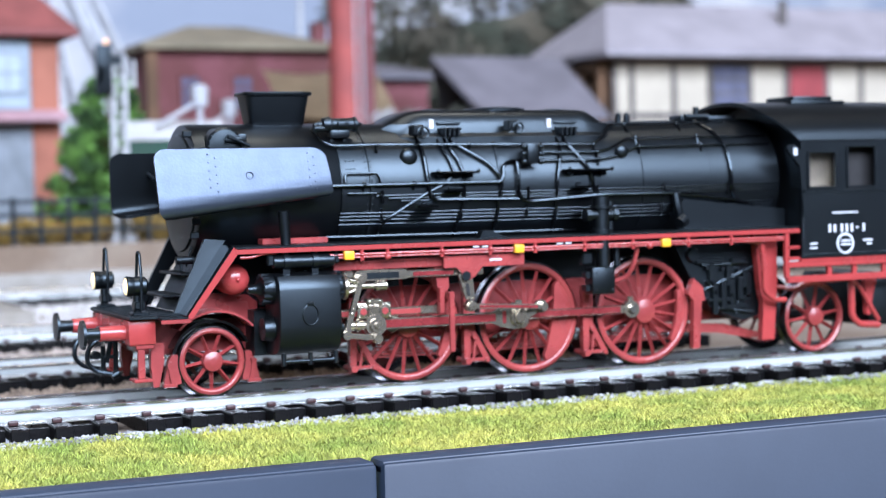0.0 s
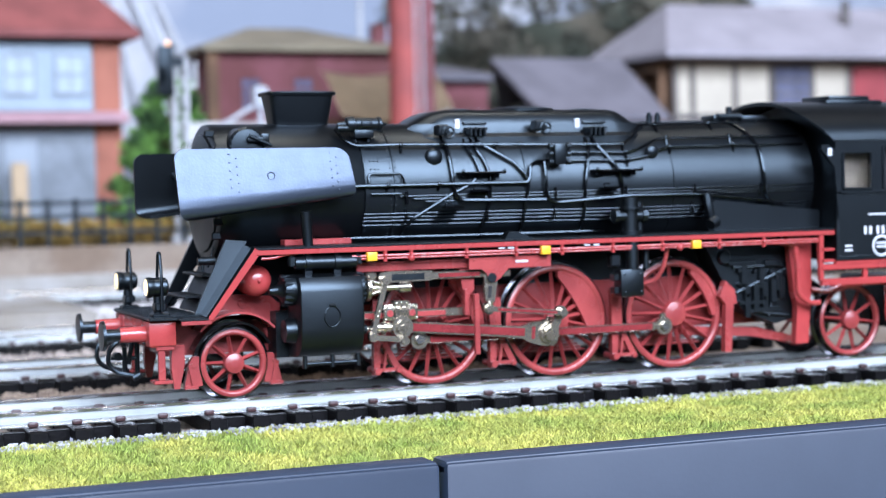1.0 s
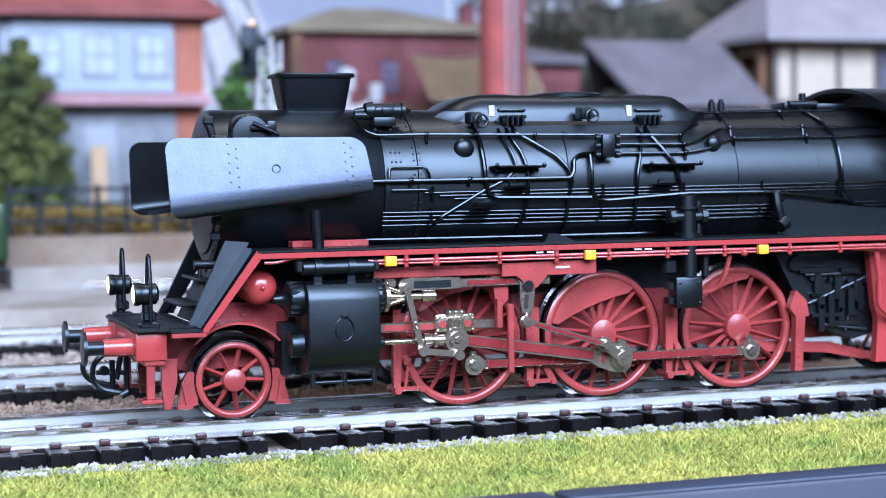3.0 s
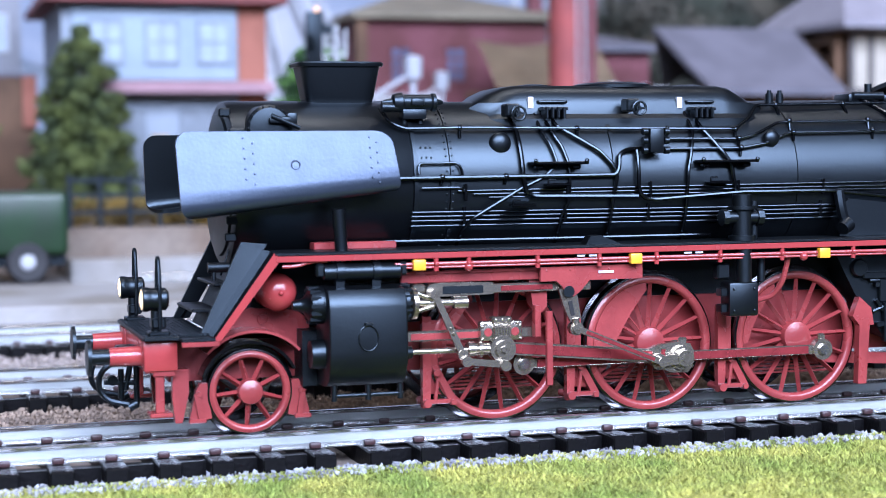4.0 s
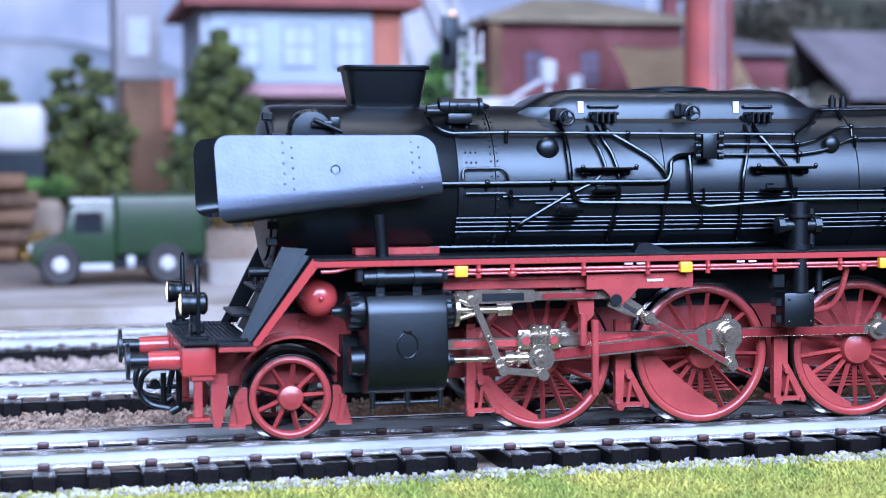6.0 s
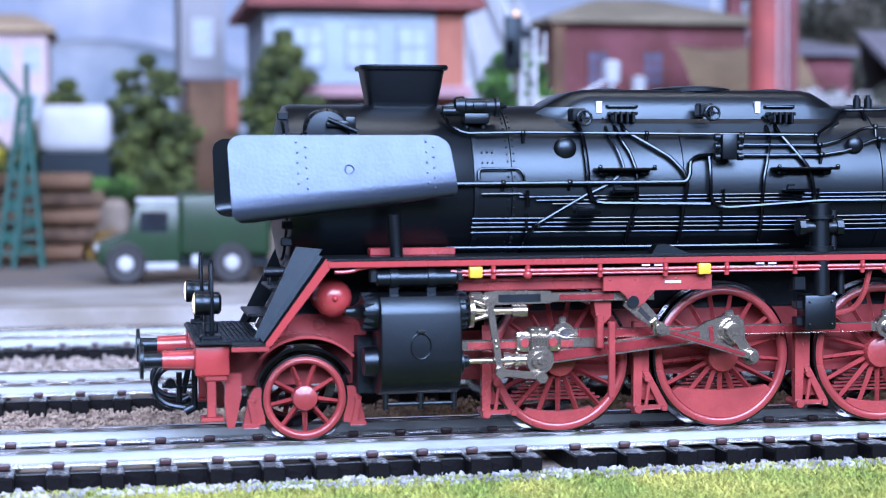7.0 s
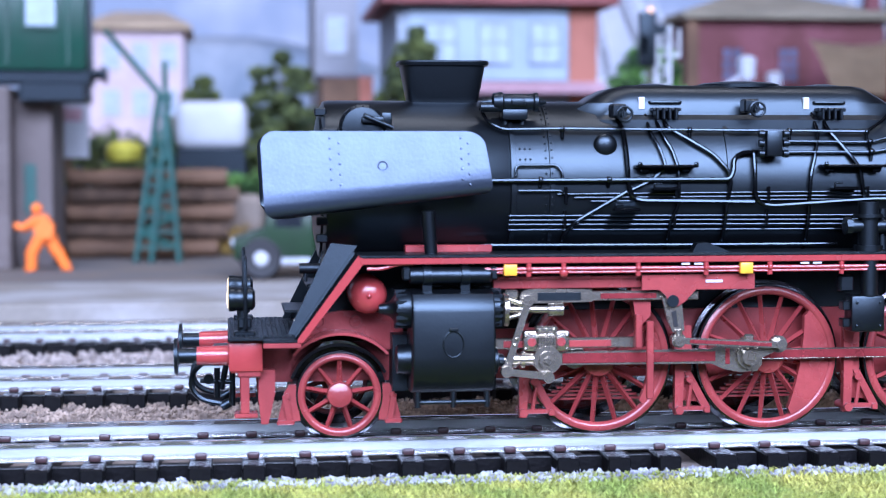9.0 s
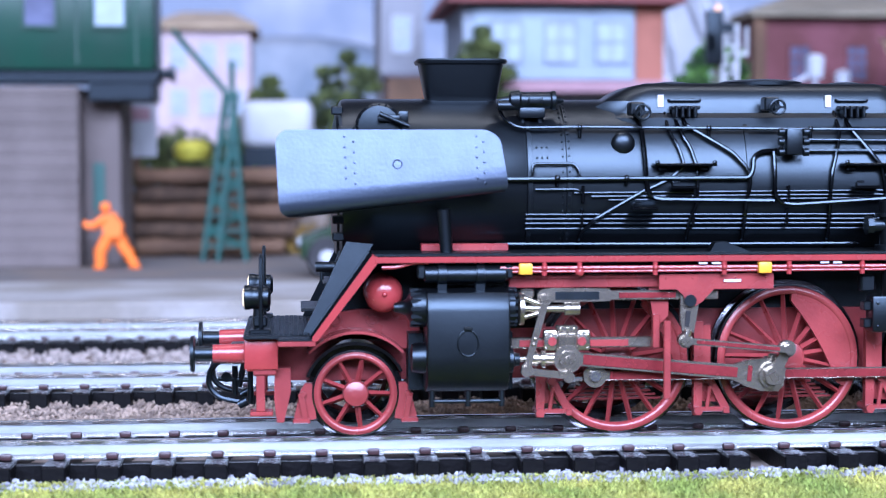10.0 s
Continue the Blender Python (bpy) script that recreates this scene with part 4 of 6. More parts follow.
# ---- wheels and rods ----
def wheel(x, r, spokes, weight, boss, rim=0.12):
    """A spoked wheel about its own centre, its crank towards +x, its face towards -y."""
    w = part("wheel", lathe(B(), [(-0.03, r - rim), (-0.058, r - rim + 0.02), (-0.066, r - rim + 0.045), (-0.062, r - 0.05), (-0.045, r - 0.022), (0.03, r - 0.022), (0.03, r - rim)], (0, 0, 0), "Y", 72, True), RED, loco, "red spoked wheel with a bright tyre", 40)
    part("tyre", lathe(B(), [(-0.035, r - 0.03), (-0.03, r), (0.1, r + 0.004), (0.115, r + 0.05), (0.15, r + 0.055), (0.16, r), (0.16, r - 0.06), (-0.03, r - 0.06)], (0, 0, 0), "Y", 72, True), TYRE, w, "dark steel tyre with a flange")
    bm = B()
    for k in range(spokes):
        a = 2 * math.pi * (k + 0.5) / spokes
        ca, sa = math.cos(a), math.sin(a)
        def pt(rad, wd, y):
            return (rad * ca - wd * sa, y, rad * sa + wd * ca)
        r0, r1, w0, w1 = boss * 0.7, r - rim + 0.02, 0.038 if r > 0.6 else 0.036, 0.027
        q = [pt(r0, -w0, 0.02), pt(r0, 0, -0.045), pt(r0, w0, 0.02), pt(r1, -w1, 0.02), pt(r1, 0, -0.035), pt(r1, w1, 0.02)]
        v = [bm.verts.new(c) for c in q]
        for f in ((0, 3, 4, 1), (1, 4, 5, 2), (2, 5, 3, 0), (0, 1, 2), (5, 4, 3)):
            bm.faces.new([v[i] for i in f])
    part("spokes", bm, RED, w)
    bm = lathe(B(), [(-0.13, boss * 0.25), (-0.125, boss * 0.5), (-0.10, boss * 0.92), (-0.06, boss), (0.05, boss)], (0, 0, 0), "Y", 32)
    part("hub", bm, RED, w)
    if weight:
        bm = B()
        h = weight
        R = r - rim + 0.01
        a0 = math.acos((R - h) / R)
        n = 18
        arc = [(-R * math.cos(a0 * (2 * i / n - 1)), R * math.sin(a0 * (2 * i / n - 1))) for i in range(n + 1)]
        cr = (R - h) * 1.0
        inner = [(-(cr + 0.06 * (1 - ((2 * i / n - 1) ** 2))) + 0.06, R * math.sin(a0) * (1 - 2 * i / n)) for i in range(1, n)]
        prism(bm, arc + inner, -0.058, 0.03)
        part("balance_weight", bm, RED, w)
    if r > 0.7:
        part("crank_boss", prism(B(), [(0.44 * math.cos(b), 0.11 * math.sin(b)) if math.cos(b) > 0 else (0.1 * math.cos(b), 0.2 * math.sin(b)) for b in [6.283 * i / 20 for i in range(20)]], -0.08, 0.02), RED, w)
        part("crank_pin", rod(B(), (0.33, 0.0, 0), (0.33, -0.27, 0), 0.075, seg=18), STEEL, w)
    part("axle", rod(B(), (0, 0, 0), (0, 0.8, 0), 0.09), BLACKR, w)
    w.location = Vector((x, -0.79, r)) * K
    return w


R1, RD, RT = 0.50, 0.86, 0.60
DX = (3.03, 5.06, 7.11)
wl = wheel(0.0, R1, 9, 0, 0.15, 0.105)
wds = [wheel(DX[0], RD, 17, 0.14, 0.2), wheel(DX[1], RD, 17, 0.34, 0.2), wheel(DX[2], RD, 17, 0.14, 0.2)]
wt = wheel(10.4, RT, 10, 0, 0.16, 0.1)
far_wheels = []
for src, x, r in ((wl, 0, R1), (wds[0], DX[0], RD), (wds[1], DX[1], RD), (wds[2], DX[2], RD), (wt, 10.4, RT)):
    c = copy_thing(src, at(x, 0.79, r, 0, 0, 180))
    c.parent = loco
    far_wheels.append((c, x, r))


def bar(pts, r, y0, y1):
    """A flat forged bar through pts, about its first one, with a round eye at each end."""
    bm = B()
    (xa, za), (xb, zb) = pts
    d = Vector((xb - xa, 0, zb - za))
    n = Vector((-d.z, 0, d.x)).normalized()
    h = r * 0.62
    poly = [Vector((xa, 0, za)) + n * h, Vector((xa, 0, za)) - n * h, Vector((xb, 0, zb)) - n * h, Vector((xb, 0, zb)) + n * h]
    prism(bm, [(p.x, p.z) for p in poly], y0, y1)
    for x, z in pts:
        rod(bm, (x, y0 - 0.012, z), (x, y1 + 0.012, z), r, seg=20)
    return bm


RODRED = mat("red_lined_rod", (0.36, 0.05, 0.055), 0.26, metal=0.55, vary=0.15, bump=0.3, fine=14)
# coupling rod, about the middle crank pin
bm = B()
for a, b in ((DX[0] - DX[1], 0), (0, DX[2] - DX[1])):
    box(bm, a + 0.1, b - 0.1, -0.035, 0.035, -0.06, 0.06, 0.012, 1)
coupling_rod = part("coupling_rod", bm, STEEL, loco, "gunmetal coupling rod with a red web")
bm = B()
for a, b in ((DX[0] - DX[1], 0), (0, DX[2] - DX[1])):
    box(bm, a + 0.18, b - 0.2, -0.041, -0.034, -0.047, 0.047)
part("web", bm, RODRED, coupling_rod)
for x in (DX[0] - DX[1], 0, DX[2] - DX[1]):
    bm = rod(B(), (x, -0.06, 0), (x, 0.05, 0), 0.135, seg=28)
    box(bm, x - 0.05, x + 0.05, -0.04, 0.04, 0.1, 0.2, 0.02, 1)
    eye = part("rod_eye", bm, STEEL, coupling_rod)
    part("pin_cap", rod(B(), (x, -0.1, 0), (x, 0.0, 0), 0.062, seg=20), BRIGHT, eye)
# main rod, about its crosshead pin, along +x
MAINLEN = 2.40
bm = prism(B(), [(0.08, 0.075), (1.95, 0.085), (2.1, 0.15), (2.3, 0.19), (2.5, 0.18), (2.56, 0.1), (2.56, -0.1), (2.5, -0.18), (2.3, -0.19), (2.1, -0.15), (1.95, -0.085), (0.08, -0.075)], -0.04, 0.04)
main_rod = part("main_rod", bm, STEEL, loco, "gunmetal main rod with a red web")
part("web", box(B(), 0.2, 2.0, -0.047, -0.039, -0.057, 0.057, 0.003, 1), RODRED, main_rod)
bm = rod(B(), (MAINLEN, -0.09, 0), (MAINLEN, 0.05, 0), 0.15, seg=28)
rod(bm, (MAINLEN, -0.12, 0), (MAINLEN, 0, 0), 0.12, seg=6)
box(bm, MAINLEN - 0.05, MAINLEN + 0.07, -0.03, 0.03, 0.15, 0.25, 0.02, 1)
part("big_end", bm, STEEL, main_rod)
part("cotter", box(B(), 2.12, 2.17, -0.05, 0.0, -0.09, 0.09), RODRED, main_rod)
# crosshead about its pin
bm = B()
box(bm, -0.27, 0.27, -0.02, 0.1, 0.09, 0.33, 0.03)
box(bm, -0.13, 0.13, -0.06, 0.1, 0.3, 0.38, 0.02, 1)
for x in (-0.2, -0.1, 0, 0.1, 0.2):
    ball(bm, (x, -0.03, 0.30), 0.018, 8, 5)
box(bm, -0.12, 0.12, -0.06, 0.1, 0.1, 0.28, 0.025, 1)
rod(bm, (0, -0.08, 0), (0, 0.1, 0), 0.16, seg=24)
for k in range(6):
    box(bm, -0.105 + 0.036 * k, -0.08 + 0.036 * k, -0.078, -0.05, 0.13 if k % 2 else 0.17, 0.26, 0.006, 1)
for x, z in ((-0.24, 0.12), (0.24, 0.12), (-0.24, 0.27), (0.24, 0.27), (-0.08, 0.35), (0, 0.35), (0.08, 0.35)):
    ball(bm, (x, -0.05 if z > 0.3 else -0.02, z), 0.02, 8, 5)
rod(bm, (-0.3, -0.02, 0), (-0.26, -0.02, 0), 0.1, seg=16)
rod(bm, (0, -0.12, 0), (0, 0.1, 0), 0.1, seg=20)
rod(bm, (0, -0.15, 0), (0, 0.1, 0), 0.045, seg=6)
rod(bm, (-0.4, 0.02, 0), (-0.1, 0.02, 0), 0.075, seg=16)
rod(bm, (-0.42, 0.02, 0), (-0.34, 0.02, 0), 0.095, seg=16)
rod(bm, (-1.2, 0.02, 0), (-0.4, 0.02, 0), 0.035, seg=12)
crosshead = part("crosshead", bm, STEEL, loco, "cast gunmetal crosshead with rivets")
bm = B()
for x in (-0.17, 0.17):
    rod(bm, (x, -0.026, 0.2), (x, 0.0, 0.2), 0.05, seg=16)
part("recess", bm, RED, crosshead)
# union link from the crosshead to the combination lever
bm = B()
prism(bm, [(-0.5, -0.02), (-0.5, -0.1), (0.02, -0.16), (0.02, -0.08)], -0.03, 0.03)
for x, z in ((-0.48, -0.06), (0.0, -0.13)):
    rod(bm, (x, -0.06, z), (x, 0.05, z), 0.065, seg=18)
part("union_link", bm, STEEL, crosshead).location = Vector((0, -0.12, -0.06)) * K
# combination lever about its top
LEVER = 0.80
bm = bar([(0, 0), (0, -LEVER)], 0.062, -0.03, 0.03)
for z in (-0.45, -0.52):
    ball(bm, (0, -0.04, z), 0.02, 8, 5)
combination_lever = part("combination_lever", bm, STEEL, loco, "gunmetal combination lever")
# return crank fixed to the big end, about the middle wheel's centre
PIN, ECC, LAG = 0.33, 0.20, 79.0
ex, ez = ECC * math.cos(radians(LAG)), -ECC * math.sin(radians(LAG))
bm = bar([(PIN, 0), (ex, ez)], 0.1, -0.03, 0.03)
rod(bm, (ex, -0.08, ez), (ex, 0.03, ez), 0.07, seg=18)
box(bm, PIN - 0.05, PIN + 0.05, -0.05, 0.0, -0.05, 0.05, 0.01, 1)
return_crank = part("return_crank", bm, STEEL, loco, "gunmetal return crank")
ECCLEN, LINK = 1.205, 0.46
LX, LZ = 3.78, 1.58
bm = bar([(0, 0), (ECCLEN, 0)], 0.06, -0.022, 0.022)
eccentric_rod = part("eccentric_rod", bm, STEEL, loco, "thin gunmetal eccentric rod")
part("web", box(B(), 0.12, ECCLEN - 0.12, -0.028, -0.02, -0.02, 0.02), RODRED, eccentric_rod)
bm = prism(B(), [(-0.11, 0.05), (0.11, 0.05), (0.1, -0.2), (0.09, -0.36), (-0.05, -0.36), (-0.09, -0.2)], -0.03, 0.03)
rod(bm, (0, -0.06, -LINK), (0, 0.05, -LINK), 0.085, seg=20)
rod(bm, (0.02, -0.03, -0.34), (0, -0.03, -LINK), 0.05)
expansion_link = part("expansion_link", bm, STEEL, loco, "slotted gunmetal expansion link")
# The slot's shade is a thin dark inlay on the face.
part("slot", box(B(), -0.03, 0.025, -0.036, -0.028, -0.3, -0.12, 0.004, 1), SHADEHOLE, expansion_link)
part("link_pin", rod(B(), (0, -0.07, 0), (0, 0.1, 0), 0.07, seg=18), BLACK, expansion_link)
bm = prism(B(), [(-0.02, 0.085), (0.1, 0.1), (0.75, 0.085), (0.75, -0.055), (0.1, -0.065), (-0.02, -0.055)], -0.03, 0.03)
box(bm, 0.74, 2.0, -0.025, 0.025, -0.045, 0.065, 0.01, 1)
rod(bm, (0, -0.05, 0), (0, 0.05, 0), 0.09, seg=20)
radius_rod = part("radius_rod", bm, STEEL, loco, "gunmetal radius rod with dark fluting")
part("fluting", box(B(), 0.12, 0.62, -0.036, -0.029, -0.035, 0.055), BLACKR, radius_rod)
part("web", box(B(), 0.85, 1.5, -0.032, -0.024, -0.02, 0.04), RODRED, radius_rod)


def rear():
    """Feed pump, ashpan, cab and its steps."""
    bm = B()
    rod(bm, (6.11, -1.3, 2.13), (6.11, -1.3, 2.2), 0.17, seg=20)
    rod(bm, (6.11, -1.3, 2.2), (6.11, -1.3, 2.7), 0.12, seg=20)
    rod(bm, (5.85, -1.3, 2.42), (6.36, -1.3, 2.42), 0.085, seg=16)
    rod(bm, (5.83, -1.3, 2.42), (5.9, -1.3, 2.42), 0.11, seg=8)
    rod(bm, (6.3, -1.3, 2.42), (6.38, -1.3, 2.42), 0.11, seg=8)
    rod(bm, (6.11, -1.3, 2.52), (6.11, -1.3, 2.56), 0.17, seg=20)
    rod(bm, (6.3, -1.25, 2.15), (6.3, -1.25, 2.62), 0.05)
    rod(bm, (6.11, -1.35, 1.62), (6.11, -1.35, 2.1), 0.1, seg=20)
    part("feed_pump", bm, BLACK, loco, "black feed pump standing on the running board")
    bm = box(B(), 5.88, 6.28, -1.42, -1.15, 1.2, 1.62, 0.03)
    box(bm, 5.8, 5.9, -1.35, -1.2, 1.25, 1.35, 0.01, 1)
    box(bm, 5.8, 5.9, -1.35, -1.2, 1.45, 1.55, 0.01, 1)
    box(bm, 5.78, 5.95, -1.3, -1.15, 1.66, 1.85, 0.02, 1)
    rod(bm, (6.4, -1.25, 1.62), (6.4, -1.25, 1.9), 0.05)
    for x in (5.94, 6.22):
        for z in (1.27, 1.54):
            ball(bm, (x, -1.425, z), 0.018, 8, 5)
    part("lubricator_box", bm, BLACK, loco, "black lubricator box")
    part("sand_drop_pipe", pipe(B(), [(6.75, -1.3, 1.9), (6.7, -1.25, 1.6), (6.62, -1.15, 1.42), (6.4, -1.1, 1.36)], 0.035), RED, loco)
    bm = prism(B(), [(7.62, 1.92), (9.2, 1.92), (9.3, 0.72), (8.9, 0.62), (8.3, 0.85), (7.9, 1.4)], -0.95, -0.5)
    for xa, za, xb, zb in ((8.15, 1.15, 9.1, 1.5), (8.1, 1.55, 9.0, 1.55), (8.2, 1.3, 8.5, 0.9), (8.6, 1.5, 8.7, 0.8), (8.9, 1.35, 8.75, 0.75), (8.35, 0.85, 9.1, 0.75)):
        part("lever", rod(B(), (xa, -0.98, za), (xb, -0.98, zb), 0.028, seg=8), BLACK, loco)
    for i in range(5):
        part("ashpan_rib", box(B(), 8.3 + 0.16 * i, 8.4 + 0.16 * i, -1.03, -0.95, 0.75 + 0.07 * i, 1.25 + 0.03 * i, 0.01, 1), BLACK, loco)
    lathe(bm, [(-1.02, 0.05), (-1.02, 0.1), (-0.99, 0.12), (-0.95, 0.12)], (7.95, 0, 1.72), "Y", 18)
    for x, z, w, h in ((8.25, 1.62, 0.5, 0.09), (8.82, 1.6, 0.3, 0.1), (8.3, 1.42, 0.12, 0.3), (8.62, 1.36, 0.1, 0.34), (8.95, 1.3, 0.14, 0.3), (8.45, 0.98, 0.5, 0.07), (8.75, 0.86, 0.4, 0.08)):
        box(bm, x - w / 2, x + w / 2, -1.02, -0.94, z - h / 2, z + h / 2, 0.012, 1)
    for x, z in ((8.2, 1.5), (8.5, 1.48), (8.8, 1.46), (9.05, 1.44), (8.35, 1.1), (8.65, 1.05), (8.9, 1.0)):
        rod(bm, (x, -1.03, z), (x, -0.94, z), 0.035, seg=8)
    part("ashpan", bm, BLACK, loco, "black ashpan with levers")
    bm = prism(B(), [(7.95, 1.35), (8.12, 1.2), (8.16, 0.98), (8.1, 0.98), (8.05, 0.22), (7.93, 0.22), (7.95, 0.98), (7.85, 1.1)], -1.0, -0.88)
    part("brake_hanger", bm, RED, loco)
    bm = prism(B(), [(7.3, 0.5), (8.6, 0.42), (9.2, 0.3), (9.5, 0.3), (9.5, 0.36), (8.7, 0.56), (7.3, 0.64)], -0.7, -0.6)
    part("rear_frame", bm, RED, loco)
    bm = prism(B(), [(9.02, 2.03), (9.45, 2.03), (9.45, 1.25), (9.38, 0.3), (9.14, 0.3), (9.18, 0.9), (9.12, 1.1)], -1.15, -1.02)
    part("rear_bracket", bm, REDB, loco)
    part("downpipe", pipe(B(), [(8.6, -1.3, 1.95), (9.05, -1.3, 1.9), (9.1, -1.3, 1.5), (9.1, -1.3, 1.1), (9.3, -1.3, 0.95), (9.5, -1.3, 0.95)], 0.045), REDB, loco)
    bm = B()
    for z in (2.05, 1.8, 1.62):
        box(bm, 9.45, 9.75, -1.44, -1.3, z - 0.03, z + 0.02, 0.006, 1)
    box(bm, 9.42, 9.5, -1.44, -1.36, 1.3, 2.06, 0.008, 1)
    part("cab_step", bm, REDB, loco)
    bm = box(B(), 9.45, 12.3, -1.46, -1.36, 1.22, 1.33, 0.01, 1)
    box(bm, 9.45, 12.3, -1.46, -1.36, 1.47, 1.56, 0.01, 1)
    for x in (10.3, 10.8, 11.4, 12):
        box(bm, x - 0.04, x + 0.04, -1.42, -1.36, 1.33, 1.47)
    part("cab_beam", bm, REDB, loco, "bright red beam under the cab")
    bm = pipe(B(), [(9.5, -1.05, 1.15), (9.8, -1.1, 1.1), (10.0, -1.12, 1.2), (10.9, -1.12, 1.22), (11.1, -1.12, 1.1), (11.5, -1.12, 0.5)], 0.04)
    pipe(bm, [(10.95, -1.12, 1.2), (10.95, -1.12, 0.6), (11.1, -1.12, 0.45), (11.5, -1.12, 0.42)], 0.06)
    prism(bm, [(11.25, 1.22), (11.5, 1.22), (11.4, 0.9), (11.35, 0.6), (11.28, 0.6)], -1.1, -1.0)
    part("rear_pipe", bm, REDB, loco)
    part("rear_block", box(B(), 11.4, 12.3, -1.0, 0.9, 0.4, 1.25, 0.05), BLACKR, loco)
    bm = prism(B(), [(7.62, 2.14), (9.68, 2.14), (9.68, 2.42), (8.9, 2.5), (7.75, 2.62), (7.62, 2.5)], -1.06, -0.6)
    part("firebox_side", bm, BLACK, loco, "flat black firebox side")
    bm = rod(B(), (7.72, -1.1, 2.3), (7.6, -1.16, 2.24), 0.1, 0.085, 18)
    pipe(bm, [(7.72, -1.06, 2.25), (7.64, -1.06, 2.5), (7.62, -1.03, 2.72)], 0.07)
    part("washout_elbow", bm, BLACK, loco)
    # cab
    for s in (-1, 1):
        bm = B()
        y0, y1 = s * 1.50, s * 1.45
        x0, x1 = 9.7, 12.25
        wins = ((9.83, 10.38, 2.75, 3.33), (10.6, 11.17, 2.75, 3.42))
        box(bm, x0, x1, y0, y1, 1.62, 2.72)
        box(bm, x0, x1, y0, y1, 3.42, 3.56)
        xs = [x0, 9.83, 10.38, 10.6, 11.17, x1]
        for a, b in ((0, 1), (2, 3), (4, 5)):
            box(bm, xs[a], xs[b], y0, y1, 2.72, 3.42)
        box(bm, 9.83, 10.38, y0, y1, 3.33, 3.42)
        box(bm, 9.83, 10.38, y0, y1, 2.72, 2.76)
        cs = part("cab_side", bm, BLACK, loco, "black riveted cab side")
        if s < 0:
            fr = B()
            for a, b, c, d in wins:
                for q in ((a - 0.02, a + 0.025, c, d), (b - 0.025, b + 0.02, c, d), (a, b, c - 0.02, c + 0.02), (a, b, d - 0.02, d + 0.02)):
                    box(fr, q[0], q[1], -1.53, -1.49, q[2], q[3], 0.008, 1)
            part("window_frame", fr, BLACK, cs)
            g = bpy.data.materials.new("cab_glass")
            g.use_nodes = True
            gb = g.node_tree.nodes["Principled BSDF"]
            gb.inputs["Transmission Weight"].default_value, gb.inputs["Roughness"].default_value = 1.0, 0.03
            p = part("pane", box(B(), 9.85, 10.36, -1.485, -1.475, 2.77, 3.32), g, cs, "clear window pane")
            p.visible_shadow = False
            rv = B()
            for i in range(40):
                x = 9.76 + 0.06 * i
                ball(rv, (x, -1.502, 2.66), 0.012, 6, 4), ball(rv, (x, -1.502, 1.68), 0.012, 6, 4)
            for i in range(16):
                ball(rv, (9.74, -1.502, 1.7 + 0.06 * i), 0.012, 6, 4)
            part("rivets", rv, BLACK, cs)
            part("rain_strip", box(B(), 9.7, 12.2, -1.53, -1.49, 2.68, 2.71), BLACK, cs)
            lt = B()
            for k, x in enumerate((10.22, 10.32, 10.46, 10.56, 10.66, 10.76, 10.9)):
                box(lt, x, x + (0.045 if k != 5 else 0.06), -1.509, -1.501, 2.02 if k != 5 else 2.075, 2.15 if k != 5 else 2.1)
            box(lt, 10.3, 10.8, -1.509, -1.501, 2.325, 2.35)
            for x, z, w in ((9.85, 1.83, 0.14), (9.85, 1.76, 0.14), (10.9, 1.86, 0.2), (10.98, 1.8, 0.1)):
                box(lt, x, x + w, -1.509, -1.501, z, z + 0.03)
            part("lettering_bar", lt, WHITE, cs, "small white lettering")
            em = lathe(B(), [(-1.512, 0.14), (-1.511, 0.17), (-1.5, 0.175), (-1.5, 0.135)], (10.55, 0, 1.83), "Y", 28, True)
            part("emblem", em, WHITE, cs, "round white emblem")
            box_ = B()
            for z in (1.86, 1.8):
                box(box_, 10.45, 10.65, -1.518, -1.512, z, z + 0.03)
            part("emblem_bar", box_, WHITE, cs)
            st = B()
            for x in (9.8, 10.25, 10.9, 11.4):
                box(st, x, x + 0.3, -1.468, -1.462, 1.58, 1.605)
            part("lettering_bar", st, WHITE, cs)
        part("cab_floor_strip", box(B(), 9.7, 12.25, s * 1.47, s * 1.4, 1.56, 1.62), REDB, loco)
    bm = B()
    n = 24
    for x0, x1, off in ((9.2, 12.3, 0),):
        outer = [(-1.52 * math.cos(math.pi * i / n), 3.52 + 0.68 * math.sin(math.pi * i / n)) for i in range(n + 1)]
        inner = [(-1.47 * math.cos(math.pi * i / n), 3.5 + 0.64 * math.sin(math.pi * i / n)) for i in range(n + 1)]
        loop = outer + inner[::-1]
        a = [bm.verts.new((x0 + 0.45 * max(0, 1 - (z - 3.52) / 0.5), y, z)) for y, z in loop]
        b = [bm.verts.new((x1, y, z)) for y, z in loop]
        m = len(loop)
        for i in range(m):
            bm.faces.new((a[i], a[(i + 1) % m], b[(i + 1) % m], b[i]))
        for i in range(n):
            bm.faces.new((a[i], a[i + 1], a[m - 2 - i], a[m - 1 - i]))
            bm.faces.new((b[i], b[i + 1], b[m - 2 - i], b[m - 1 - i]))
    r = part("cab_roof", bm, BLACK, loco, "arched black cab roof with vents", 30)
    bm = B()
    box(bm, 10.2, 11.3, -0.55, 0.55, 4.14, 4.21, 0.02)
    box(bm, 10.35, 11.15, -0.4, 0.4, 4.2, 4.29, 0.02)
    part("roof_vent", bm, BLACK, r)
    bm = B()
    for x in (9.95, 10.62):
        box(bm, x, x + 0.55, -0.98, -0.8, 4.0, 4.03, 0.01, 1)
    part("roof_hatch", bm, BLACK, r).rotation_euler = (0, 0, 0)
    bm = B()
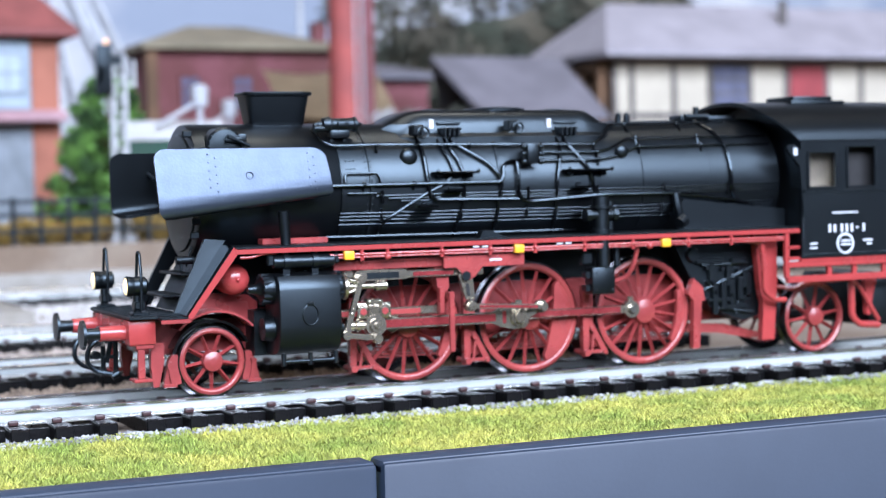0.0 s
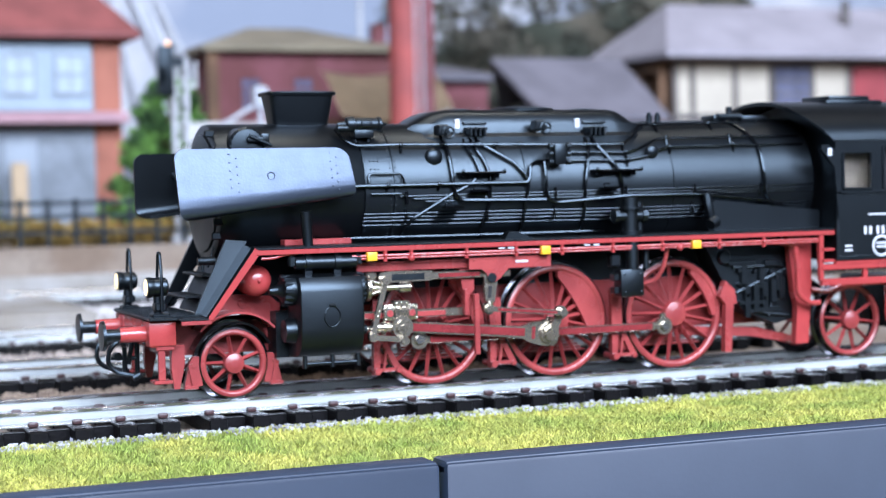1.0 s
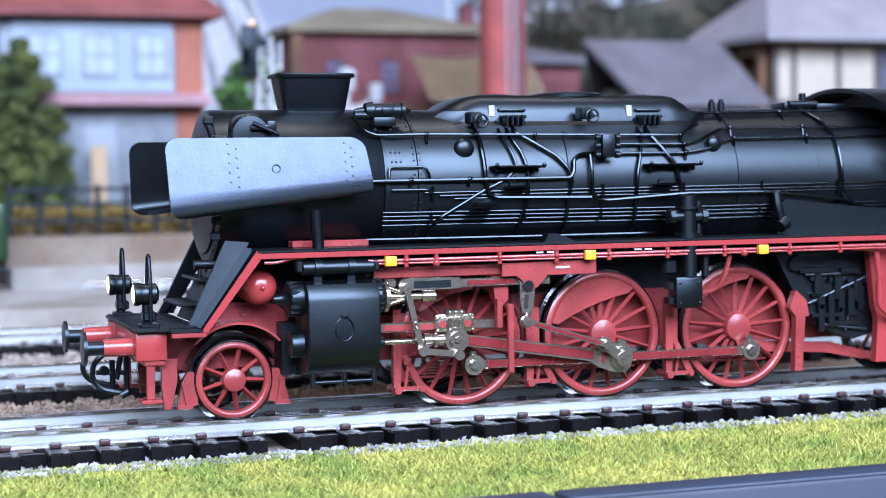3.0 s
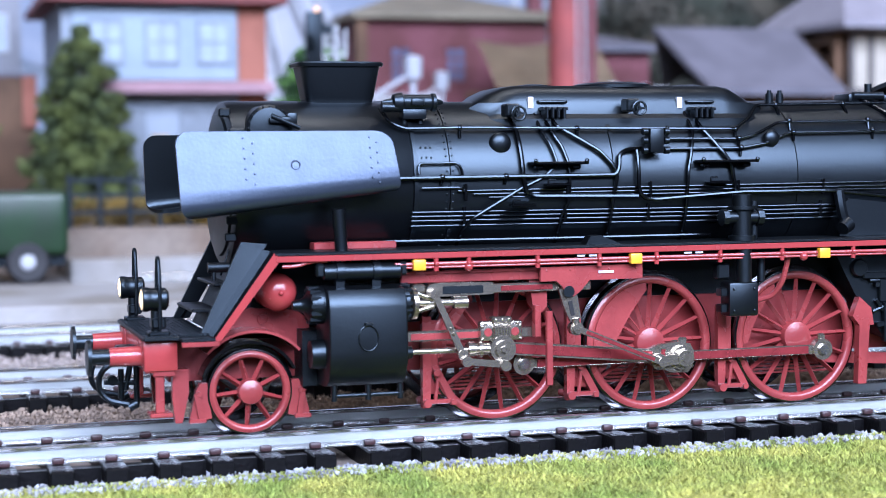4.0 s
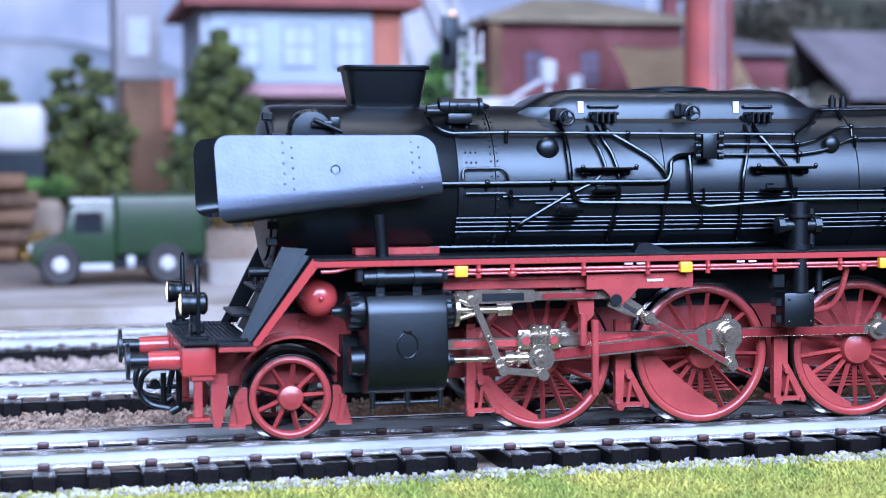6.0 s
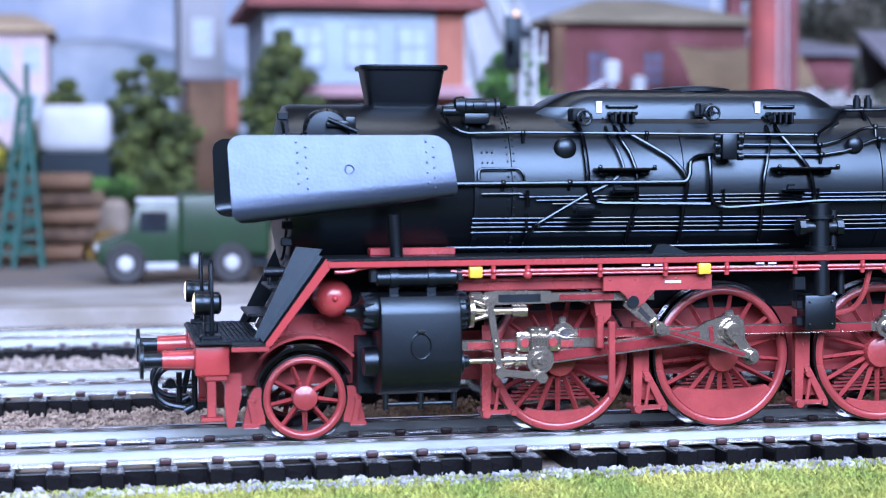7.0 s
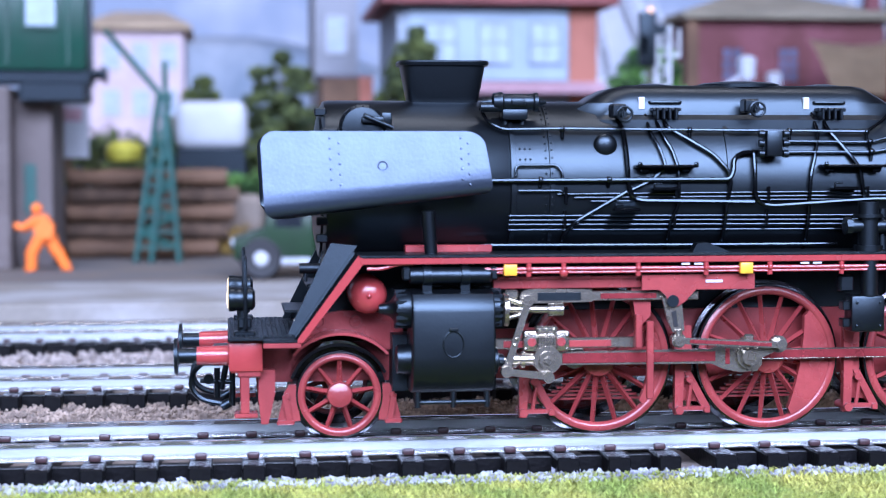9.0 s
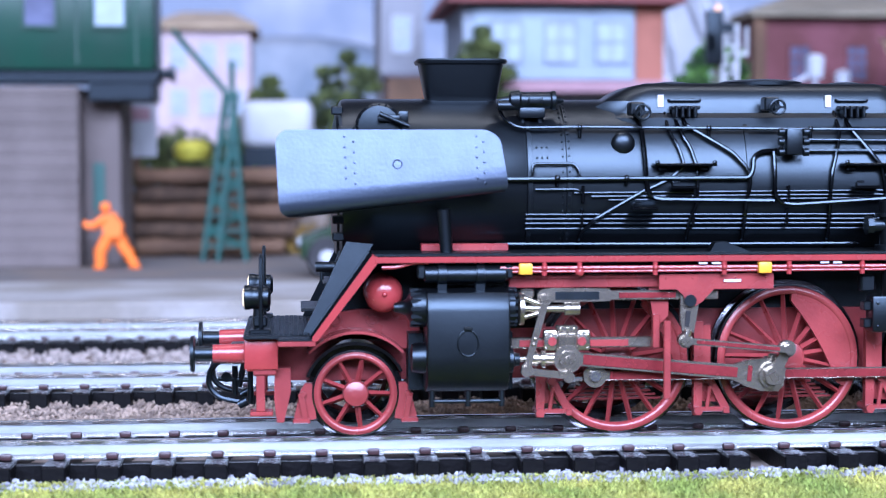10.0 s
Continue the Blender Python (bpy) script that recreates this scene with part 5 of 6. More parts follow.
    sec = [(-1.47, 1.62), (-1.47, 3.5), (-1.0, 3.98), (0, 4.14), (1.0, 3.98), (1.47, 3.5), (1.47, 1.62)]
    a = [bm.verts.new((9.7, y, z)) for y, z in sec]
    b = [bm.verts.new((9.76, y, z)) for y, z in sec]
    bm.faces.new(a), bm.faces.new(b[::-1])
    for i in range(7):
        bm.faces.new((a[i], a[(i + 1) % 7], b[(i + 1) % 7], b[i]))
    part("cab_front", bm, BLACK, loco)
    # Solid dark block added for the shade seen through the cab window.
    part("cab_shade_block", box(B(), 10.52, 12.2, -1.3, 1.3, 1.65, 3.7), SHADEHOLE, loco)
    # Added beige board imitates the grey-tan reflection in the first cab window.
    part("pane_reflection_board", box(B(), 9.9, 10.5, -1.25, -1.2, 2.2, 3.45, 0.01, 1), mat("beige_pane_reflection", (0.10, 0.085, 0.062), 0.7, vary=0.2, scale=3, fine=20), loco)
    bm = prism(B(), [(9.42, 3.45), (9.55, 3.45), (9.78, 3.3), (9.78, 2.3), (9.72, 2.3), (9.66, 3.1), (9.42, 3.38)], -1.53, -1.46)
    part("wind_deflector", bm, BLACK, loco)
    part("warning_plate", box(B(), 9.53, 9.6, -1.545, -1.53, 3.28, 3.4), WHITE, loco)


rear()


def motions():
    walk(loco, [(t, at(-SPEED * t, 0, 0)) for t in (0, 2.5, 5, 7.5, 10)])
    T = [0.25 * i for i in range(41)]
    ang = [START + SPIN * t for t in T]
    for w, x, r in ((wl, 0, R1), (wds[0], DX[0], RD), (wds[1], DX[1], RD), (wds[2], DX[2], RD), (wt, 10.4, RT)):
        k = RD / r
        walk(w, [(t, at(x, -0.79, r, 0, -(START + SPIN * k * t), 0)) for t in T])
    for w, x, r in far_wheels:
        k = RD / r
        walk(w, [(t, at(x, 0.79, r, 0, START + 90 + SPIN * k * t, 180)) for t in T])
    rows = {n: [] for n in ("c", "m", "x", "l", "r", "e", "k", "d")}
    for t, a in zip(T, ang):
        a = radians(a)
        px, pz = DX[1] + PIN * math.cos(a), RD + PIN * math.sin(a)
        rows["c"].append((t, at(px, -0.98, pz)))
        zc = 0.92
        xc = px - math.sqrt(MAINLEN**2 - (pz - zc) ** 2)
        rows["x"].append((t, at(xc, -1.24, zc)))
        rows["m"].append((t, at(xc, -1.13, zc, 0, -math.degrees(math.atan2(pz - zc, px - xc)), 0)))
        rows["k"].append((t, at(DX[1], -1.25, RD, 0, -math.degrees(a), 0)))
        b = a - radians(LAG)
        qx, qz = DX[1] + ECC * math.cos(b), RD + ECC * math.sin(b)
        # the link's foot lies LINK from its pivot and ECCLEN from the return crank
        dx, dz = qx - LX, qz - LZ
        d = math.hypot(dx, dz)
        u = (LINK**2 - ECCLEN**2 + d * d) / (2 * d)
        h = math.sqrt(max(0, LINK**2 - u * u))
        fx, fz = LX + (u * dx + h * dz) / d, LZ + (u * dz - h * dx) / d
        rows["l"].append((t, at(LX, -1.3, LZ, 0, -math.degrees(math.atan2(fx - LX, LZ - fz)), 0)))
        rows["e"].append((t, at(fx, -1.37, fz, 0, -math.degrees(math.atan2(qz - fz, qx - fx)), 0)))
        sh = 0.15 * (fx - LX)
        rows["r"].append((t, at(2.12 - sh, -1.24, 1.63)))
        ux, uz = xc - 0.48, zc - 0.12
        rows["d"].append((t, at(2.12 - sh, -1.33, 1.60, 0, -math.degrees(math.atan2(ux - 2.12 + sh, 1.60 - uz)), 0)))
    for ob, n in ((coupling_rod, "c"), (main_rod, "m"), (crosshead, "x"), (return_crank, "k"), (expansion_link, "l"), (eccentric_rod, "e"), (radius_rod, "r"), (combination_lever, "d")):
        walk(ob, rows[n])


# ---- the scenery behind the tracks ----
BRICK = mat("dark_red_brick", (0.155, 0.05, 0.058), 0.85, vary=0.2, scale=0.8, fine=9, bump=0.4, second=(0.11, 0.035, 0.035))
STACK = mat("red_stack_brick", (0.30, 0.06, 0.05), 0.75, vary=0.15, scale=0.6, fine=8, bump=0.3, second=(0.22, 0.05, 0.045))
CREAM = mat("cream_plaster", (0.42, 0.38, 0.305), 0.85, vary=0.08, scale=0.5, fine=5, bump=0.2)
TIMBER = mat("dark_grey_timber", (0.10, 0.09, 0.085), 0.75, vary=0.2, scale=1, fine=9)
BROWN = mat("brown_timber", (0.13, 0.07, 0.035), 0.8, vary=0.25, scale=0.7, fine=8)
SLATE = mat("lilac_grey_slate", (0.255, 0.24, 0.265), 0.7, vary=0.12, scale=0.5, fine=7, bump=0.4)
DARKROOF = mat("dark_slate_roof", (0.12, 0.115, 0.135), 0.75, vary=0.15, scale=0.5, fine=7, bump=0.4)
OLIVE = mat("olive_felt_roof", (0.22, 0.19, 0.13), 0.85, vary=0.15, scale=0.4, fine=6, bump=0.3)
REDROOF = mat("red_tile_roof", (0.20, 0.055, 0.05), 0.75, vary=0.2, scale=0.6, fine=7, bump=0.4)
TAN = mat("tan_canvas_roof", (0.36, 0.27, 0.17), 0.9, vary=0.15, scale=0.5, fine=5, bump=0.4)
BLUE = mat("pale_blue_panel", (0.25, 0.31, 0.36), 0.6, vary=0.08, scale=0.5, fine=5)
BLUEGREY = mat("blue_grey_render", (0.24, 0.275, 0.31), 0.8, vary=0.1, scale=0.5, fine=5)
PINK = mat("faded_pink_awning", (0.34, 0.205, 0.225), 0.8, vary=0.1, scale=0.6, fine=6)
ORANGEBR = mat("orange_brick", (0.30, 0.11, 0.07), 0.85, vary=0.15, scale=0.6, fine=8)
WINBLUE = mat("blue_grey_window", (0.12, 0.13, 0.20), 0.2, vary=0.2, scale=1, fine=5)
DARKWIN = mat("dark_window", (0.02, 0.024, 0.03), 0.12, vary=0.2, scale=1, fine=5)
PALEWIN = mat("pale_window", (0.33, 0.39, 0.44), 0.25, vary=0.1, scale=1, fine=5)
RED2 = mat("dull_red_door", (0.24, 0.035, 0.04), 0.6, vary=0.1, scale=1, fine=6)
GREENP = mat("bottle_green_paint", (0.005, 0.044, 0.025), 0.35, vary=0.1, scale=1, fine=10)
ARMY = mat("dark_green_truck_paint", (0.012, 0.034, 0.013), 0.32, vary=0.15, scale=1, fine=12)
LATT = mat("green_lattice_paint", (0.014, 0.075, 0.06), 0.5, vary=0.15, scale=1, fine=8)
PALE = mat("off_white_paint", (0.40, 0.41, 0.42), 0.6, vary=0.08, scale=0.8, fine=6)
GREYM = mat("light_grey_steel", (0.38, 0.40, 0.43), 0.5, vary=0.1, scale=1, fine=8)
STONEM = mat("grey_brown_masonry", (0.13, 0.106, 0.094), 0.85, vary=0.12, scale=0.6, fine=8, bump=0.4)
RUBBER = mat("tyre_rubber", (0.012, 0.012, 0.013), 0.6)
ORANGE = mat("orange_figure_paint", (0.85, 0.17, 0.01), 0.6, vary=0.06)
# Dark second green puts the shaded gaps between boughs into the colour.
LEAF = mat("bright_green_foliage", (0.11, 0.235, 0.04), 0.8, vary=0.4, scale=1.4, fine=6, bump=0, second=(0.016, 0.05, 0.01))
LEAF2 = mat("dark_green_foliage", (0.095, 0.118, 0.026), 0.85, vary=0.35, scale=1.2, fine=6, bump=0, second=(0.03, 0.045, 0.013))
STRAW = mat("straw_bush_foliage", (0.30, 0.19, 0.04), 0.9, vary=0.35, scale=0.8, fine=5, bump=0, second=(0.16, 0.11, 0.03))
BARK = mat("brown_bark", (0.10, 0.06, 0.035), 0.9, vary=0.25, scale=2, fine=10, bump=0.5)
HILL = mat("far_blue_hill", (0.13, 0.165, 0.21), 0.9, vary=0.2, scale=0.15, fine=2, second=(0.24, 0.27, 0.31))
HILL2 = mat("far_dark_wood", (0.03, 0.038, 0.026), 0.9, vary=0.3, scale=0.2, fine=2, second=(0.075, 0.068, 0.05))
YELL = mat("yellow_cap", (0.55, 0.50, 0.05), 0.6)

tagged(part("pavement", box(B(), -100, 1.2, 18.6, 25.6, -0.42, 0.0, 0.04, 1), PLATFORM), "pale concrete platform strip behind the tracks", "platform", kind="structure")
tagged(part("kerb", box(B(), -1.6, 110, 29.4, 30.6, -0.42, 0.4, 0.05, 1), PLATFORM), "pale concrete kerb along the terrace wall", "kerb", kind="structure")
tagged(part("road", box(B(), -100, -1.72, 25.7, 44, -0.42, -0.1), ROADM), "grey yard road behind the platform", "road", kind="structure")
TZ = 1.2
tagged(part("terrace", box(B(), -1.6, 120, 31, 100, -0.42, TZ, 0.05, 1), EARTH), "raised brown scenic terrace with a low wall", "ground", kind="structure")
tagged(part("retaining_wall", box(B(), -1.7, 120, 30.6, 31.0, -0.42, TZ + 0.05, 0.03, 1), EARTH), "low grey-brown masonry retaining wall", "wall", kind="structure")


def fence():
    t = thing("fence", 0, 0, 0, "black post and rail fence on the terrace edge", "fence")
    for z in (TZ + 0.5, TZ + 1.0, TZ + 1.45):
        part("rail", box(B(), -1.5, 30, 31.3, 31.38, z - 0.06, z + 0.06), BLACKR, t)
    first = None
    for i in range(36):
        x = -1.4 + 0.88 * i
        if not first:
            first = part("post", box(B(), -0.07, 0.07, 31.24, 31.4, TZ, TZ + 1.6, 0.015, 1), BLACKR, t)
            first.location.x = x * K
        else:
            p = new("post", first.data)
            p.parent, p.location = t, Vector((x, 0, 0)) * K


fence()
bm = prism(B(), [(-1.61, TZ - 0.02), (-2.6, TZ - 0.2), (-4.0, 0.4), (-5.0, -0.1), (-5.0, -0.42), (-1.61, -0.42)], 33.5, 60)
tagged(part("earth_slope", bm, EARTH, None, "", 60), "brown earth slope at the end of the terrace", "ground", kind="structure")


def leaves(centres, per, size, seed):
    """Small folded leaf cards scattered round the clump centres; returns vertices and faces."""
    rng = np.random.default_rng(seed)
    V, F = [], []
    for c, r in centres:
        for _ in range(per):
            d = rng.normal(size=3)
            d /= np.linalg.norm(d)
            p = np.array(c) + d * r * rng.uniform(0.45, 1.05) * np.array((1, 1, 0.75))
            a, b = rng.normal(size=3), rng.normal(size=3)
            a /= np.linalg.norm(a)
            b = np.cross(a, b)
            b /= np.linalg.norm(b)
            s = size * rng.uniform(0.6, 1.4)
            n = len(V)
            V += [tuple(p - a * s), tuple(p + b * s * 0.5), tuple(p + a * s), tuple(p - b * s * 0.5)]
            F += [(n, n + 1, n + 2, n + 3)]
    return V, F


def foliage(name, centres, per, size, seed, material, parent, label=""):
    V, F = leaves(centres, per, size, seed)
    me = bpy.data.meshes.new(name)
    me.from_pydata([(x * K, y * K, z * K) for x, y, z in V], [], F)
    me.materials.append(material)
    ob = new(name, me)
    ob.parent = parent
    if label:
        ob["label"] = label
    return ob


def conifer(x, y, z0, top, width, material, seed, label):
    t = thing("tree", x, y, z0, label, "tree", "trees behind the tracks")
    H = top - z0
    bm = B()
    rod(bm, (0, 0, 0), (0, 0, H * 0.95), 0.16, 0.03, 10)
    rng = random.Random(seed)
    cl = []
    tiers = 13
    for k in range(tiers):
        f = k / (tiers - 1)
        z = H * (0.16 + 0.8 * f)
        rad = width * (1 - f) ** 0.42 * (0.8 + 0.35 * rng.random())
        n = max(3, int(12 * (1 - f)))
        for j in range(n):
            a = 6.283 * (j + rng.random() * 0.7) / n
            rr = rad * (0.55 + 0.45 * rng.random())
            p = (rr * math.cos(a), rr * math.sin(a), z - 0.12 * rr)
            rod(bm, (0, 0, z), p, 0.04, 0.015, 5)
            cl.append((p, 0.36 + 0.3 * (1 - f) * rng.random()))
            cl.append(((p[0] * 0.5, p[1] * 0.5, z), 0.5 * (1 - f * 0.5)))
    part("trunk", bm, BARK, t)
    foliage("crown", cl, 120, 0.13, seed, material, t)


conifer(7.75, 38, TZ, 7.5, 2.1, LEAF, 11, "bright green fir tree with layered boughs on the terrace")
conifer(0.3, 44, TZ, 8.2, 2.2, LEAF2, 12, "dark green fir tree beside the blue house")
conifer(-4.7, 44, -0.1, 7.3, 2.8, LEAF2, 13, "broad dark green fir tree behind the yard")
conifer(-7.6, 46, -0.1, 6.4, 2.3, LEAF2, 14, "broad dark green fir tree behind the yard")


def bushes(label, spots, material, seed, size=0.09):
    for i, (x, y, z, r) in enumerate(spots):
        t = thing("bush", x, y, z, label, "bush", "bushes")
        rng = random.Random(seed + i)
        cl = [((rng.uniform(-r, r), rng.uniform(-r, r) * 0.6, r * 0.35 * rng.random() + r * 0.25), r * 0.55) for _ in range(9)]
        part("stem", rod(B(), (0, 0, 0), (0, 0, r * 0.5), 0.05, 0.02, 6), BARK, t)
        foliage("crown", cl, 110, size, seed + i, material, t)


bushes("straw-yellow dry bush behind the fence", [(-1.2 + 1.25 * i, 33.0 + 0.3 * (i % 3), TZ, 1.0) for i in range(11)], STRAW, 40)
bushes("dark green bush in front of the yard houses", [(-3.0, 41, 0.2, 1.3), (-4.8, 42, 0.0, 1.5), (2.0, 40, TZ, 1.0), (-1.2, 41, 0.9, 1.2)], LEAF2, 60)
bushes("tall brown-green hedge bush behind the log stack", [(-12.6, 45.0, 1.9, 2.4), (-10.6, 45.6, 1.9, 2.6), (-8.8, 46.4, 1.9, 2.3)], LEAF2, 64, 0.2)
bushes("straw-brown dry bush on the earth slope", [(-2.2, 35.5, 0.9, 1.1), (-2.8, 37.5, 0.8, 1.2), (-3.6, 36.5, 0.4, 1.0), (-5.6, 40.2, -0.1, 1.2)], STRAW, 90)
bushes("pale flowering bush beside the brick stack", [(20.3, 39.5, 4.9, 1.1)], PALE, 70)
bushes("mossy green bush by the log stack", [(-9.0, 41.5, 2.0, 0.9), (-6.3, 41.5, 2.0, 0.9)], LEAF, 80)


def hip_roof(bm, x0, x1, y0, y1, ze, zr, inset, t=0.25):
    ym = (y0 + y1) / 2
    for dz in (0,):
        lo = [bm.verts.new(p) for p in ((x0, y0, ze), (x1, y0, ze), (x1, y1, ze), (x0, y1, ze))]
        lo2 = [bm.verts.new(p) for p in ((x0, y0, ze - t), (x1, y0, ze - t), (x1, y1, ze - t), (x0, y1, ze - t))]
        r = [bm.verts.new((x0 + inset, ym, zr)), bm.verts.new((x1 - inset, ym, zr))]
        for f in ((lo[0], lo[1], r[1], r[0]), (lo[1], lo[2], r[1]), (lo[2], lo[3], r[0], r[1]), (lo[3], lo[0], r[0]), tuple(lo2)):
            bm.faces.new(f)
        for i in range(4):
            bm.faces.new((lo[i], lo[(i + 1) % 4], lo2[(i + 1) % 4], lo2[i]))
    return bm


def window(parent, x0, x1, y, z0, z1, pane, frame_mat, nx=2, nz=2):
    """A framed window standing proud of the wall at y."""
    w = part("window", box(B(), x0, x1, y - 0.05, y + 0.02, z0, z1), pane, parent)
    fr = B()
    f = 0.09
    for q in ((x0 - f, x0, z0 - f, z1 + f), (x1, x1 + f, z0 - f, z1 + f), (x0, x1, z0 - f, z0), (x0, x1, z1, z1 + f)):
        box(fr, q[0], q[1], y - 0.12, y, q[2], q[3])
    for i in range(1, nx):
        x = x0 + (x1 - x0) * i / nx
        box(fr, x - 0.04, x + 0.04, y - 0.09, y - 0.051, z0, z1)
    for i in range(1, nz):
        z = z0 + (z1 - z0) * i / nz
        box(fr, x0, x1, y - 0.095, y - 0.052, z - 0.04, z + 0.04)
    part("window_frame", fr, frame_mat, w)


def timbered_house():
    t = thing("house", 0, 0, 0, "cream half-timbered goods house with a lilac-grey hipped roof", "building")
    part("wall", box(B(), 33.6, 56, 46, 52.6, TZ, 8.65), CREAM, t)
    bm = B()
    for x in (33.45, 34.4, 36.7, 38.7, 41.0, 43.1, 45.5, 47.6, 49.8, 52):
        box(bm, x - 0.12, x + 0.12, 45.9, 46.0, TZ, 8.6)
    for z in (8.5, 5.9, 3.4):
        box(bm, 33.3, 56, 45.92, 46.0, z - 0.13, z + 0.13)
    part("timber_frame", bm, TIMBER, t)
    window(t, 38.95, 40.8, 46.0, 6.3, 8.25, WINBLUE, TIMBER, 4, 3)
    part("door", box(B(), 43.3, 45.35, 45.88, 46, 5.0, 8.3, 0.02, 1), RED2, t)
    window(t, 50.0, 51.8, 46.0, 6.3, 8.25, WINBLUE, TIMBER, 4, 3)
    for y in (46.3, 48.3, 50.3, 52.3):
        part("porch_post", box(B(), 32.75, 33.05, y - 0.15, y + 0.15, TZ, 8.5), BROWN, t)
    bm = box(B(), 32.75, 33.05, 46.2, 52.4, 8.0, 8.5)
    box(bm, 32.78, 33.0, 46.3, 52.3, 5.0, 5.3)
    box(bm, 33.3, 33.6, 46.1, 52.5, TZ, 8.6)
    part("porch", bm, BROWN, t, "open brown timber porch")
    part("roof", hip_roof(B(), 32.3, 58, 44.6, 53.4, 8.85, 11.45, 2.5), SLATE, t, "lilac-grey slate roof")
    bm = rod(B(), (43.9, 47.3, 9.6), (43.9, 47.3, 11.6), 0.22)
    rod(bm, (43.9, 47.3, 9.6), (43.9, 47.3, 9.9), 0.55)
    part("vent_pipe", bm, TIMBER, t)


timbered_house()


def grey_shed():
    t = thing("shed", 0, 0, 0, "low shed with a dark slate roof", "building")
    part("wall", box(B(), 27.6, 31.5, 45.0, 51, TZ, 5.9), BROWN, t)
    bm = B()
    q = [(25.6, 43.6, 5.9), (31.8, 43.6, 5.9), (31.8, 48.2, 8.75), (25.1, 48.2, 8.75), (27.4, 52, 5.9), (31.8, 52, 5.9)]
    v = [bm.verts.new(p) for p in q]
    bm.faces.new((v[0], v[1], v[2], v[3])), bm.faces.new((v[3], v[2], v[5], v[4]))
    w = [bm.verts.new((a, b, c - 0.25)) for a, b, c in q]
    bm.faces.new((w[0], w[1], v[1], v[0])), bm.faces.new((w[1], w[2], v[2], v[1])), bm.faces.new((w[0], w[3], v[3], v[0]))
    bm.faces.new((w[0], w[1], w[2], w[3])), bm.faces.new((w[3], w[2], w[5], w[4]))
    part("roof", bm, DARKROOF, t, "dark slate roof with a straight ridge")


grey_shed()


def brick_house():
    t = thing("brick_building", 0, 0, 0, "dark red brick works building with an olive felt roof", "building")
    part("wall", box(B(), 13.0, 21.6, 52, 60, TZ, 9.3), BRICK, t)
    part("roof", hip_roof(B(), 12.5, 22.0, 51.4, 60.6, 9.5, 10.7, 3.4), OLIVE, t)
    for x in (14.4, 16.9, 19.6):
        window(t, x, x + 0.8, 52, 6.6, 8.0, WINBLUE, BRICK, 2, 3)
    part("corner_post", box(B(), 12.75, 13.25, 51.7, 52.2, TZ, 9.2), BROWN, t)
    part("flue", box(B(), 20.9, 21.5, 52.2, 52.8, 9.3, 10.6), BRICK, t)
    part("annex", box(B(), 21.8, 27.5, 54, 60, TZ, 8.1), BRICK, t)
    part("annex_roof", hip_roof(B(), 21.4, 28, 53.4, 60.4, 8.3, 9.0, 1.5), DARKROOF, t)


brick_house()


def stack():
    t = thing("factory_chimney", 18.0, 40.5, TZ, "tall round red brick factory chimney", "chimney")
    part("shaft", lathe(B(), [(0, 0.86), (0.8, 0.86), (0.82, 0.72), (22, 0.56), (22.1, 0.66), (22.8, 0.66), (22.8, 0.4), (22.0, 0.4)], (0, 0, 0), "Z", 32), STACK, t)
    bm = B()
    for x in (-0.18, 0.18):
        rod(bm, (x + 0.3, -0.76, 1), (x + 0.3, -0.6, 20), 0.03, seg=6)
    for i in range(60):
        rod(bm, (0.12, -0.75 + 0.0024 * i, 1.2 + 0.3 * i), (0.48, -0.75 + 0.0024 * i, 1.2 + 0.3 * i), 0.02, seg=5)
    part("ladder", bm, GREYM, t)
    t = thing("brick_pillar", 19.1, 41.4, TZ, "dark red brick pillar behind the chimney", "chimney")
    part("shaft", box(B(), -0.35, 0.35, -0.35, 0.35, 0, 20, 0.02, 1), BRICK, t)


stack()


def tan_shed():
    t = thing("canvas_shed", 0, 0, 0, "open shed with a sagging tan canvas roof", "building")
    bm = B()
    n = 8
    rows = []
    for i in range(n + 1):
        f = i / n
        y = 44.5 + 5 * f
        z = 5.9 + 2.3 * math.sin(f * 1.7) - 0.25 * math.sin(f * 3.14)
        rows.append([bm.verts.new((x + 0.6 * f, y, z - 0.2 * math.sin((x - 17) * 0.9))) for x in (16.6, 17.6, 18.6, 19.6, 20.6, 21.8)])
    for a, b in zip(rows, rows[1:]):
        for i in range(5):
            bm.faces.new((a[i], a[i + 1], b[i + 1], b[i]))
    bmesh.ops.solidify(bm, geom=bm.faces[:], thickness=0.2)
    part("roof", bm, TAN, t)
    for x in (17, 19.2, 21.4):
        for y in (45, 49):
            part("post", box(B(), x - 0.1, x + 0.1, y - 0.1, y + 0.1, TZ, 5.8), BROWN, t)
    part("back_wall", box(B(), 16.9, 21.5, 49.12, 49.3, TZ, 6), BROWN, t)


tan_shed()


